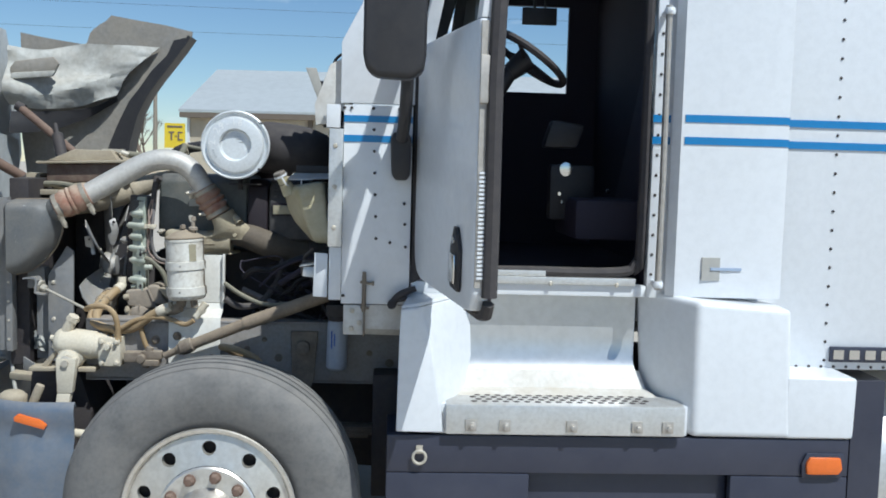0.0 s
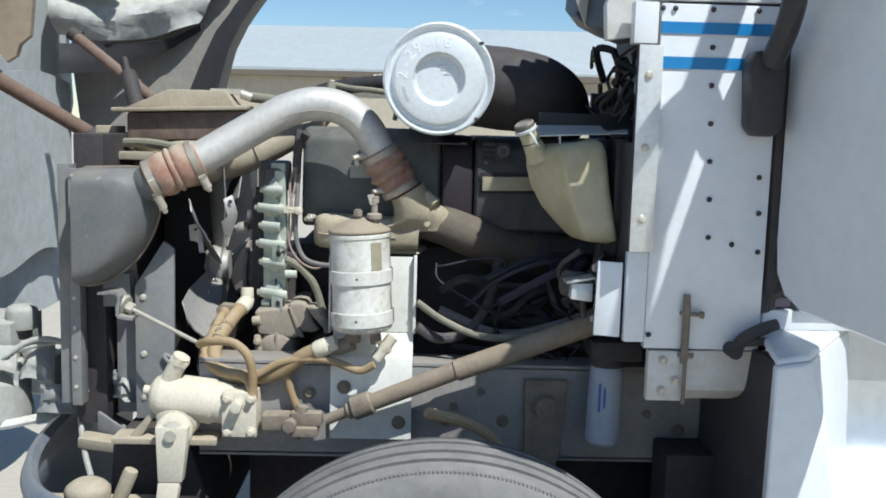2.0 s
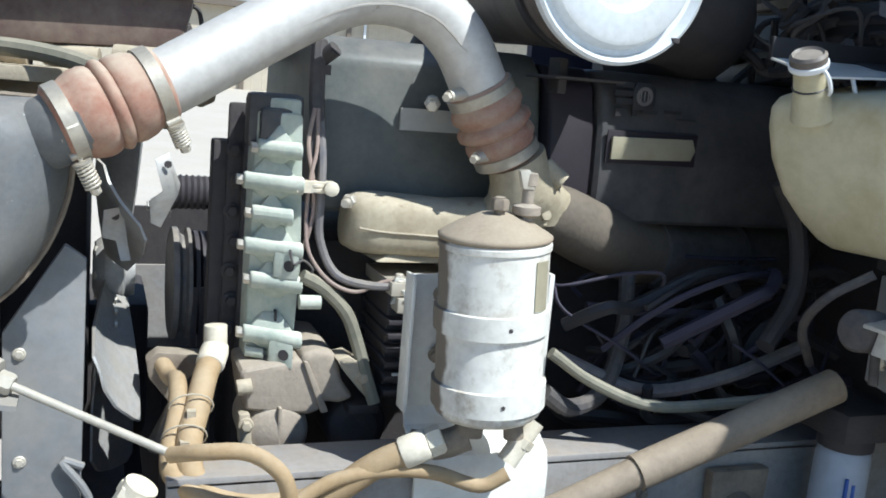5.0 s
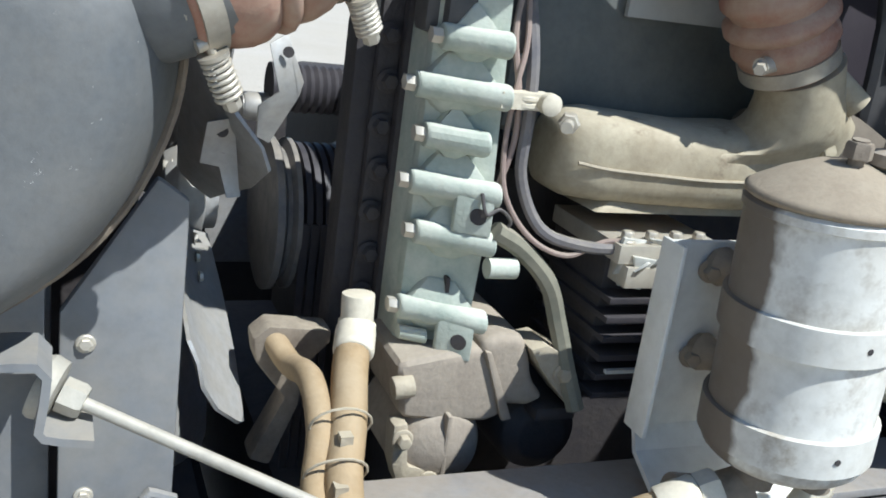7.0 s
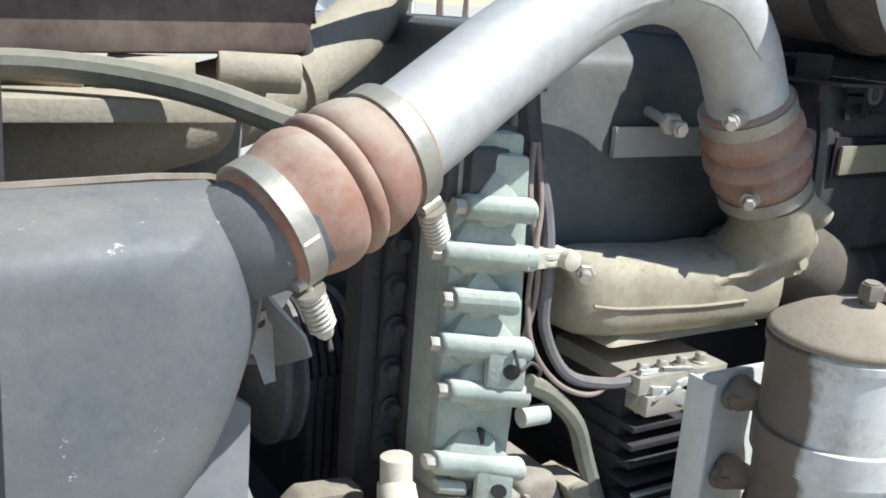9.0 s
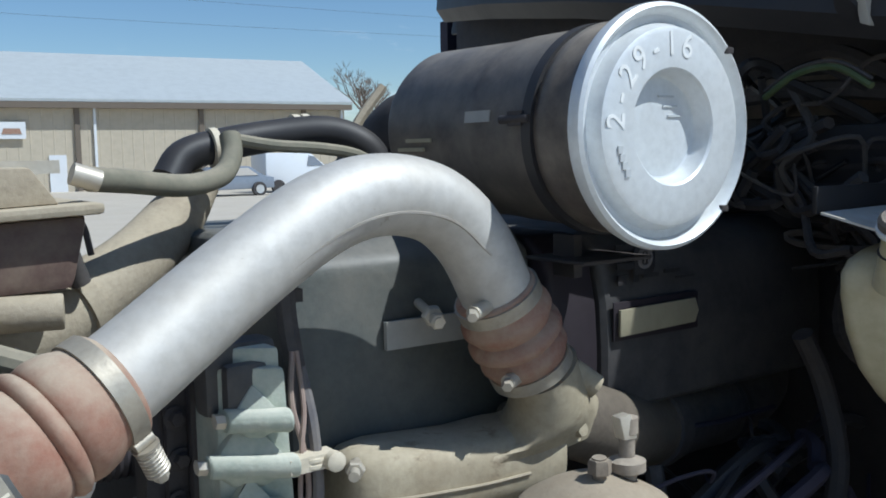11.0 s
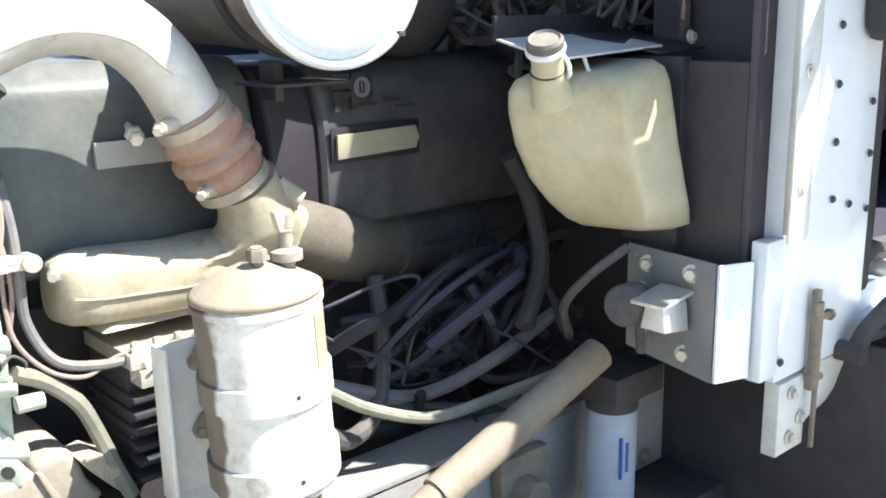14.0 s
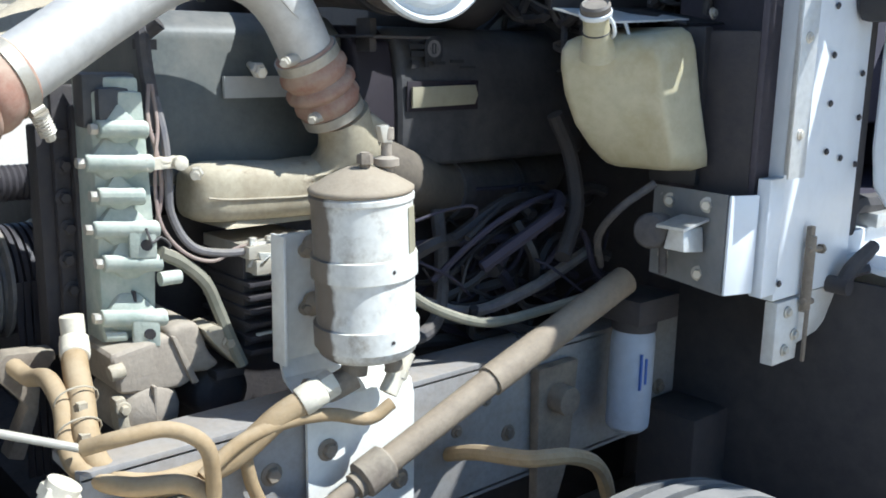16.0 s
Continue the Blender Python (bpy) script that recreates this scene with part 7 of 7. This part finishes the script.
lin = part("torn_white_panel", crumpled([[(-2.02, 5.25, 2.22), (-1.85, 5.33, 2.20), (-1.65, 5.4, 2.23), (-1.45, 5.44, 2.30)], [(-2.02, 5.2, 2.30), (-1.85, 5.28, 2.30), (-1.65, 5.36, 2.33), (-1.38, 5.42, 2.42)], [(-2.02, 5.25, 2.42), (-1.85, 5.33, 2.43), (-1.65, 5.4, 2.44), (-1.3, 5.44, 2.5)], [(-2.02, 5.3, 2.56), (-1.85, 5.38, 2.55), (-1.62, 5.44, 2.60), (-1.2, 5.46, 2.6)]], .012, 5, .05, 5.0), hoodwhite, hood, "scuffed white moulding with a slot")
part("slot", join(prism([(-1.99, 2.39), (-1.74, 2.42), (-1.72, 2.46), (-1.75, 2.50), (-1.97, 2.47), (-2.0, 2.43)], "y", 5.24, 5.27)), hoodgrey, lin, bev=0.01)
part("slot_ledge", prism([(-2.0, 2.36), (-1.75, 2.385), (-1.73, 2.42), (-1.98, 2.40)], "y", 5.22, 5.25), hoodwhite, lin, bev=0.01)
# black sheet laid in as the shadow below the white moulding
part("shadow_gap", crumpled([[(-2.0, 5.24, 2.05), (-1.8, 5.35, 2.08), (-1.6, 5.44, 2.17), (-1.45, 5.47, 2.27)], [(-2.0, 5.24, 2.18), (-1.8, 5.33, 2.19), (-1.6, 5.42, 2.22), (-1.45, 5.45, 2.29)]], .01, 4, .02, 8.0), blackplastic, hood)
part("ripple_panel", crumpled([[(-2.30, y, 1.2 + .15 * j + .03 * math.sin(9 * y + j)) for y in (3.5, 3.9, 4.3, 4.7, 5.1, 5.45)] for j in range(6)], .01, 5, .0), hoodpale, hood)
for ob in hood.children:
    if ob.name.startswith("far_fender"):
        shift((-.185, 0, -.02), ob)
    elif ob.name.startswith(("torn_white", "shadow_gap")):
        shift((-.27, 0, -.085), ob)
# near fender, torn liner
# fender standing in shadow, the shade given by black material
part("near_fender", sheet([[(-1.50, 3.0, 2.6), (-1.9, 3.02, 2.6), (-2.3, 3.1, 2.6)], [(-1.485, 3.0, 2.2), (-1.9, 3.02, 2.2), (-2.3, 3.1, 2.2)], [(-1.53, 3.0, 2.05), (-1.9, 3.02, 2.05), (-2.3, 3.1, 2.05)], [(-1.62, 3.0, 1.87), (-1.9, 3.02, 1.87), (-2.3, 3.1, 1.87)], [(-1.62, 3.0, 1.80), (-1.9, 3.02, 1.75), (-2.3, 3.1, 1.7)]], .02), blackplastic, hood, "inner face of the near fender, blackened for its shade")
part("near_liner", prism(ragged([(-1.50, 2.25), (-1.545, 1.96), (-1.60, 1.90), (-1.625, 1.94), (-1.69, 1.87), (-1.74, 1.81), (-1.70, 1.79), (-1.9, 1.84), (-1.9, 2.3), (-1.56, 2.4)], 9, .006, 3), "y", 3.27, 3.29), hoodtan, hood, "torn tan fender liner")
part("near_liner_flap", prism(ragged([(-1.76, 1.80), (-1.67, 1.74), (-1.65, 1.64), (-1.66, 1.40), (-1.70, 1.36), (-1.80, 1.40), (-2.1, 1.54), (-2.1, 1.8)], 12, .008, 3), "y", 3.31, 3.325), hoodtan, hood, "torn brown liner flap")
for a, b, r in (((-2.0, 4.9, 2.10), (-1.64, 4.72, 1.85), .022), ((-1.93, 3.98, 1.90), (-1.69, 4.12, 1.735), .024)):
    hr = part("hood_stay", cyl(a, b, r, n=14), rust, hood, "rusty brown hood stay rod")
    part("stay_eye", join(cyl((b[0] - .02, b[1], b[2]), (b[0] + .03, b[1] + .01, b[2] - .02), r * 1.3, n=14), cyl((a[0] - .02, a[1], a[2] + .01), (a[0] + .02, a[1], a[2] - .01), r * 1.2)), engdark, hr)
part("gas_spring", join(cyl((-1.83, 4.75, 1.95), (-1.75, 4.62, 1.78), .03, n=14), cyl((-1.86, 4.8, 2.01), (-1.83, 4.75, 1.95), .012)), engdark, hood, "black gas spring")
part("deflector", sheet([[(-1.74, 4.35, 1.74), (-1.62, 4.5, 1.86), (-1.45, 4.75, 1.85)], [(-1.70, 4.4, 1.70), (-1.58, 4.5, 1.74), (-1.42, 4.7, 1.74)]], .006), panelgrey, truck, "grey air deflector")

for ob in hood.children:
    if ob.name.startswith("near_"):
        shift((-.06, 0, 0), ob)
    elif ob.name.startswith("hood_stay"):
        shift((-.08, 0, 0), ob)

# bumper
bl = [(-1.215, 3.128), (-1.40, 3.12), (-1.55, 3.19), (-1.66, 3.32), (-1.74, 3.55), (-1.775, 3.85), (-1.78, 4.2), (-1.78, 4.6)]
bs = spline([(x, y, 0) for x, y in bl], 5)
prof = [(0.028, 0.895), (0.012, 0.912), (-0.004, 0.905), (-0.014, 0.875), (-0.004, 0.83), (0.0, 0.77), (-0.012, 0.745), (-0.015, 0.62), (0.0, 0.42)]
rows = []
for i, c in enumerate(bs):
    d = bs[min(i + 1, len(bs) - 1)] - bs[max(i - 1, 0)]
    d /= np.linalg.norm(d)
    nrm = np.array((d[1], -d[0], 0))
    if nrm[1] > 0.2 or nrm[0] > 0.2:
        nrm = -nrm
    rows.append([tuple(c - nrm * o + np.array((0, 0, z + .0 * i))) for o, z in prof])
bum = part("bumper", sheet(rows, .008), bumperpaint, truck, "scuffed blue-grey wraparound bumper", smooth=50)
part("turn_signal", prism([(-1.425, .845), (-1.315, .815), (-1.308, .83), (-1.33, .852), (-1.41, .875), (-1.428, .862)], "y", 3.095, 3.13), orange, bum, "orange turn signal", bev=0.006)
part("bumper_bracket", join(box(-1.66, -1.36, 3.30, 3.42, .80, .83), hexa([(-1.62, 3.55, .90), (-1.45, 3.50, .90), (-1.45, 3.56, .90), (-1.62, 3.62, .90)], [(-1.62, 3.55, .93), (-1.47, 3.5, .93), (-1.47, 3.56, .93), (-1.62, 3.62, .93)])), casttan, truck, bev=0.006)
tray = part("bracket_tray", join(hexa([(-1.58, 3.62, .93), (-1.46, 3.56, .90), (-1.46, 3.68, .90), (-1.58, 3.74, .93)], [(-1.58, 3.62, .94), (-1.46, 3.56, .91), (-1.46, 3.68, .91), (-1.58, 3.74, .94)]), hexa([(-1.58, 3.62, .93), (-1.46, 3.56, .90), (-1.455, 3.555, .90), (-1.585, 3.61, .93)], [(-1.58, 3.62, .985), (-1.46, 3.56, .93), (-1.455, 3.555, .93), (-1.585, 3.61, .985)]), hexa([(-1.59, 3.72, .96), (-1.54, 3.72, 1.06), (-1.53, 3.74, 1.06), (-1.58, 3.74, .96)], [(-1.50, 3.72, .99), (-1.48, 3.72, 1.03), (-1.475, 3.74, 1.03), (-1.49, 3.74, .99)])), panelgrey, truck, "bent pale bracket tray", bev=0.003)
part("hook_casting", join(lathe([(.03, 0), (.05, .02), (.055, .08), (.03, .1)], (-1.50, 3.28, .82), (0, 0, 1), 16), box(-1.55, -1.42, 3.24, 3.34, .79, .86), cyl((-1.44, 3.3, .84), (-1.40, 3.3, .94), .018)), casttan, truck, "dusty cast hook", bev=0.01)
# headlamp bucket on the tilted hood
lamp = part("headlamp_bucket", join(lathe([(.0, .0), (.07, .01), (.16, .05), (.19, .12), (.195, .15), (.185, .155)], (-1.98, 3.75, 1.10), (-.2, -.15, -1), 32)), lampgrey, truck, "pale dusty headlamp bucket on the hood")
part("lamp_body", join(box(-2.05, -1.86, 3.72, 3.95, 1.08, 1.2), box(-1.93, -1.84, 3.72, 3.9, .98, 1.09), lathe([(.045, 0), (.045, .06), (.03, .07)], (-1.86, 3.8, 1.17), (0, 0, 1), 18), box(-1.82, -1.75, 3.75, 3.86, .99, 1.1)), lampgrey, lamp, bev=0.012)
part("lamp_rim", tube([(-1.97 + .23 * math.cos(a), 3.80 + .2 * math.sin(a), .93 + .01 * math.cos(a)) for a in [i * math.pi / 10 for i in range(21)]], .014, 8, smooth=False), white_dirty, lamp)
for k, pts in enumerate(([(-2.1, 3.68, 1.17), (-1.98, 3.66, 1.11), (-1.90, 3.66, 1.12), (-1.80, 3.7, 1.14), (-1.73, 3.74, 1.15)], [(-2.1, 3.67, 1.15), (-1.98, 3.64, 1.09), (-1.89, 3.65, 1.10), (-1.79, 3.7, 1.16), (-1.70, 3.72, 1.14), (-1.66, 3.70, 1.05), (-1.65, 3.66, .96), (-1.60, 3.55, .89), (-1.55, 3.45, .86)])):
    part("lamp_cable", tube(pts, .008, 8, 5), lampgrey, truck)

rl_ = random.Random(31)
for k in range(7):
    x, y, z = -2.12 + .09 * k, 3.62 + rl_.uniform(0, .2), .97 + rl_.uniform(0, .16)
    w, h = rl_.uniform(.07, .14), rl_.uniform(.05, .1)
    part("torn_bracket", crumpled([[(x, y, z), (x + w * .5, y - .03, z + .01), (x + w, y + .02, z - .02)], [(x + .01, y + .01, z + h * .5), (x + w * .5, y - .01, z + h * .6), (x + w, y + .03, z + h * .4)], [(x, y + .03, z + h), (x + w * .5, y + .02, z + h * 1.1), (x + w * .9, y + .05, z + h * .9)]], .006, 4, .03, 18.0), (lampgrey, panelgrey, labelgrey)[k % 3], lamp)

# radiator top, surge tank and pipes over the engine
sur = part("surge_tank", join(prism([(-1.56, 1.72), (-1.24, 1.73), (-1.22, 1.814), (-1.56, 1.80)], "y", 3.82, 4.6)), maroon, truck, "dark maroon metal surge tank", bev=0.012)
part("tank_lid", join(prism([(-1.595, 1.80), (-1.21, 1.815), (-1.21, 1.828), (-1.595, 1.812)], "y", 3.79, 4.62), prism([(-1.56, 1.814), (-1.25, 1.826), (-1.28, 1.868), (-1.44, 1.868)], "y", 3.82, 4.6)), casttan, sur, "dusty tan tank lid", bev=0.008)
part("tank_neck", join(cyl((-1.30, 3.9, 1.855), (-1.30, 3.9, 1.875), .03), box(-1.33, -1.24, 3.86, 3.90, 1.86, 1.875), cyl((-1.235, 3.83, 1.86), (-1.205, 3.83, 1.85), .013)), steel, sur)
part("top_bracket", join(*[cyl((-1.64 + .1 * i, 3.9 - .03 * i, 1.70 + .004 * i), (-1.56 + .1 * i, 3.88 - .03 * i, 1.70 + .004 * i), .016 + .004 * (i % 2)) for i in range(4)], box(-1.60, -1.34, 3.75, 3.86, 1.668, 1.69), box(-1.66, -1.6, 3.86, 3.95, 1.66, 1.76)), casttan, truck, "dusty bolted top bracket", bev=0.003)
part("top_hose", tube([(-1.62, 3.82, 1.71), (-1.50, 3.78, 1.715), (-1.40, 3.72, 1.705), (-1.32, 3.66, 1.68)], .014, 10, 5), hosegreen, truck)
part("coolant_hose", tube([(-1.215, 3.84, 1.853), (-1.16, 3.86, 1.848), (-1.08, 3.90, 1.84), (-1.02, 3.93, 1.85), (-0.995, 3.95, 1.875), (-0.99, 3.965, 1.905)], .0145, 12, 6), hosegreen, truck, "dusty green coolant hose")
cp = part("coolant_pipe", tube([(-1.06, 4.02, 1.845), (-1.035, 4.03, 1.875), (-0.99, 4.03, 1.89), (-0.90, 4.02, 1.905), (-0.82, 4.0, 1.91), (-0.77, 3.98, 1.89), (-0.74, 3.97, 1.85)], .024, 16, 6), blackplastic, truck, "black coolant crossover pipe")
part("side_hose", tube([(-0.985, 3.97, 1.90), (-0.93, 3.955, 1.89), (-0.86, 3.95, 1.885), (-0.80, 3.95, 1.875), (-0.75, 3.95, 1.85)], .009, 10, 5), hosegreen, truck)
for x, z in ((-0.99, 1.888), (-0.86, 1.908), (-0.845, 1.909)):
    part("pipe_clamp", lathe([(.026, -.005), (.029, -.005), (.029, .005), (.026, .005)], (x, 4.025, z), (1, -.05, .1), 20), gearwhite, cp)
th = part("thermostat_pipe", tube([(-1.55, 3.92, 1.62), (-1.40, 3.92, 1.64), (-1.26, 3.93, 1.675), (-1.14, 3.97, 1.73), (-1.05, 4.03, 1.79), (-1.0, 4.06, 1.84)], [.055, .055, .052, .045, .04, .03], 20, 6), casttan, truck, "dusty tan thermostat pipe", smooth=60)
part("hose_clamp", lathe([(.055, -.01), (.058, -.01), (.058, .01), (.055, .01)], (-1.21, 3.945, 1.695), (.85, .25, .4), 28), casttan, th)
part("sensor", join(cyl((-1.22, 3.88, 1.73), (-1.235, 3.87, 1.77), .013), tube([(-1.235, 3.87, 1.77), (-1.24, 3.88, 1.80), (-1.21, 3.9, 1.80), (-1.20, 3.9, 1.76)], .004, 6), cyl((-1.28, 3.86, 1.765), (-1.245, 3.868, 1.76), .008)), wire_dark, th)

part("far_engine_side", join(box(-1.45, -1.25, 4.3, 4.6, 0.9, 1.2), box(-1.0, 0.0, 4.5, 4.75, 1.0, 1.36)), engdark, truck, bev=0.02)

# clutter on the firewall and below the manifold
rnd = random.Random(21)
fw = part("firewall_loom", tube([(-0.05, 3.40, 1.92), (-0.08, 3.55, 1.96), (-0.06, 3.75, 1.97), (-0.04, 4.0, 1.95)], .016, 8, 5), wire_dark, truck, "dark wiring along the firewall")
for k in range(22):
    y0 = rnd.uniform(3.38, 3.9)
    z0 = rnd.uniform(1.66, 1.98)
    pts = [(-.02, y0, z0)]
    for j in range(4):
        pts.append((-.05 - rnd.uniform(0, .14), min(4.0, max(3.36, pts[-1][1] + rnd.uniform(-.14, .14))), pts[-1][2] + rnd.uniform(-.12, .06)))
    part("wire", tube(pts, rnd.choice((.004, .006, .009, .012)), 6, 5), rnd.choice((wire_dark, rubber, blackplastic, blackplastic)), fw)
for k in range(26):
    y0, z0 = rnd.uniform(3.40, 3.72), rnd.uniform(1.80, 2.0)
    pts = [(-.10 - rnd.uniform(0, .12), y0, z0)]
    for j in range(5):
        pts.append((min(-.06, max(-.30, pts[-1][0] + rnd.uniform(-.06, .05))), min(3.8, max(3.37, pts[-1][1] + rnd.uniform(-.09, .09))), min(2.0, max(1.68, pts[-1][2] + rnd.uniform(-.09, .06)))))
    part("wire", tube(pts, rnd.choice((.003, .004, .005, .007, .010)), 6, 5), rnd.choice((wire_dark, rubber, blackplastic, blackplastic, engdark)), fw)
part("green_wire", tube([(-.30, 3.44, 1.955), (-.29, 3.50, 1.985), (-.28, 3.57, 1.98), (-.27, 3.63, 1.95)], .005, 6, 5), wire_green, fw)
part("yellow_wire", tube([(-.30, 3.44, 1.965), (-.29, 3.50, 1.993), (-.28, 3.57, 1.988), (-.27, 3.63, 1.96)], .0025, 6, 5), wire_dark, fw)
mod = part("control_module", box(-.16, -.08, 3.46, 3.66, 1.79, 1.91), blackplastic, truck, "dusty black control module on the firewall", bev=0.012)
pieces("module_rib", [box(-.165, -.16, 3.465, 3.655, 1.81 + .03 * i, 1.818 + .03 * i) for i in range(3)], engdark, mod)
part("wire_tag", hexa([(-.23, 3.42, 1.885), (-.23, 3.45, 1.90), (-.228, 3.45, 1.90), (-.228, 3.42, 1.885)], [(-.235, 3.41, 1.865), (-.235, 3.44, 1.875), (-.233, 3.44, 1.875), (-.233, 3.41, 1.865)]), wire_grey, fw)
part("bulkhead_plate", prism([(3.36, 1.93), (3.62, 1.95), (3.7, 2.03), (3.36, 2.0)], "x", -.03, -.02), castbrown, truck, "rusty bulkhead plate with holes", bev=0.003)
for y in (3.42, 3.50, 3.58):
    part("plate_hole", lathe([(0, .001), (.022, .001), (.022, 0)], (-.031, y, 1.972), (-1, 0, 0), 16), engdark, truck)
part("heater_box", join(box(-0.12, 0.035, 3.55, 4.0, 1.74, 1.90), box(-0.13, 0.03, 3.53, 4.02, 1.815, 1.83)), blackplastic, truck, "dusty black heater box", bev=0.012)
part("grommet_plate", join(box(0.01, 0.038, 3.4, 4.3, 1.93, 2.0), *[lathe([(.03, 0), (.034, .01), (.02, .012)], (.01, y, 1.965), (-1, 0, 0), 16) for y in (3.5, 3.62, 3.8)]), castbrown, truck)
rl = part("relay", join(box(-0.212, -0.165, 3.275, 3.30, 1.907, 1.967), box(-0.163, -0.14, 3.28, 3.30, 1.915, 1.962)), wire_grey, truck, "grey relay box with orange wires", bev=0.004)
for k in range(4):
    part("relay_wire", tube([(-0.20 + .010 * k, 3.285, 1.906), (-0.195 + .009 * k, 3.287, 1.88), (-0.183 + .005 * k, 3.29, 1.855), (-0.178 + .003 * k, 3.295, 1.815)], .003, 6, 4), (silicone, rust, silicone, wire_grey)[k], rl)
part("wire_sleeve", tube([(-0.18, 3.292, 1.858), (-0.172, 3.295, 1.825), (-0.17, 3.30, 1.79)], .008, 8, 4), wire_dark, rl)
fu = part("inline_fuse", join(lathe([(.006, 0), (.0095, .004), (.0095, .04), (.006, .046)], (-0.191, 3.386, 1.966), (-.12, -.2, -1), 14), lathe([(.005, 0), (.008, .003), (.008, .025), (.005, .028)], (-0.202, 3.372, 1.90), (-.1, -.15, -1), 12), cyl((-0.196, 3.379, 1.925), (-0.204, 3.37, 1.87), .004)), alu_dull, truck, "pale inline fuse holder")
part("fuse_lead", tube([(-0.206, 3.367, 1.87), (-0.205, 3.36, 1.84), (-0.215, 3.36, 1.81)], .004, 6, 4), wire_dark, fu)
part("fuse_lead", tube([(-0.19, 3.386, 1.964), (-0.186, 3.38, 1.99), (-0.20, 3.36, 2.0)], .004, 6, 4), wire_dark, fu)
part("conduit", tube([(-0.20, 3.36, 1.995), (-0.185, 3.34, 1.96), (-0.165, 3.32, 1.90), (-0.152, 3.31, 1.84), (-0.148, 3.31, 1.80)], .008, 8, 5), wire_grey, fu)
low = part("lower_loom", tube([(-0.66, 3.56, 1.30), (-0.5, 3.55, 1.24), (-0.36, 3.52, 1.27), (-0.22, 3.5, 1.33)], .012, 8, 5), wire_grey, truck, "tangle of dusty wires and hoses under the intake")
for k in range(40):
    p = [rnd.uniform(-.68, -.30), rnd.uniform(3.50, 3.68), rnd.uniform(1.17, 1.42)]
    pts = [tuple(p)]
    for j in range(4):
        p = [min(-.1, p[0] + rnd.uniform(.0, .15)), min(3.7, max(3.46, p[1] + rnd.uniform(-.06, .06))), min(1.44, max(1.14, p[2] + rnd.uniform(-.09, .09)))]
        pts.append(tuple(p))
    part("wire", tube(pts, rnd.choice((.003, .004, .006, .009, .012)), 6, 5), rnd.choice((blackplastic, interior, blackplastic, interior, engdark)), low)
part("bracket_hose", tube([(-0.72, 3.47, 1.335), (-0.65, 3.46, 1.29), (-0.55, 3.44, 1.255), (-0.42, 3.42, 1.262), (-0.33, 3.38, 1.285)], .009, 10, 6), hosegreen, truck, "dusty hose to the cowl")
part("bracket_hose", tube([(-0.72, 3.48, 1.27), (-0.66, 3.5, 1.235), (-0.58, 3.54, 1.25), (-0.52, 3.6, 1.33), (-0.50, 3.64, 1.42)], .014, 10, 6), wire_dark, truck)
part("rear_drop_hose", tube([(-0.28, 3.55, 1.60), (-0.24, 3.54, 1.52), (-0.26, 3.50, 1.42), (-0.34, 3.46, 1.34)], .016, 10, 6), rubber, truck)
part("tank_hose", tube([(-0.34, 3.26, 1.505), (-0.38, 3.30, 1.46), (-0.36, 3.36, 1.40), (-0.30, 3.4, 1.33)], .007, 8, 6), wire_dark, truck)
part("brake_hose", tube([(-0.635, 3.445, 1.03), (-0.675, 3.33, 1.085), (-0.685, 3.215, 1.118), (-0.66, 3.188, 1.122), (-0.613, 3.185, 1.112), (-0.55, 3.188, 1.08), (-0.515, 3.19, 1.03), (-0.495, 3.20, .95), (-0.53, 3.22, .75), (-0.63, 3.22, .59)], .013, 10, 6), hosebrown, truck)
part("square_nut", join(box(-0.835, -0.805, 3.555, 3.585, 1.145, 1.175), cyl((-0.82, 3.56, 1.16), (-0.82, 3.53, 1.16), .009)), castbrown, truck, bev=0.003)
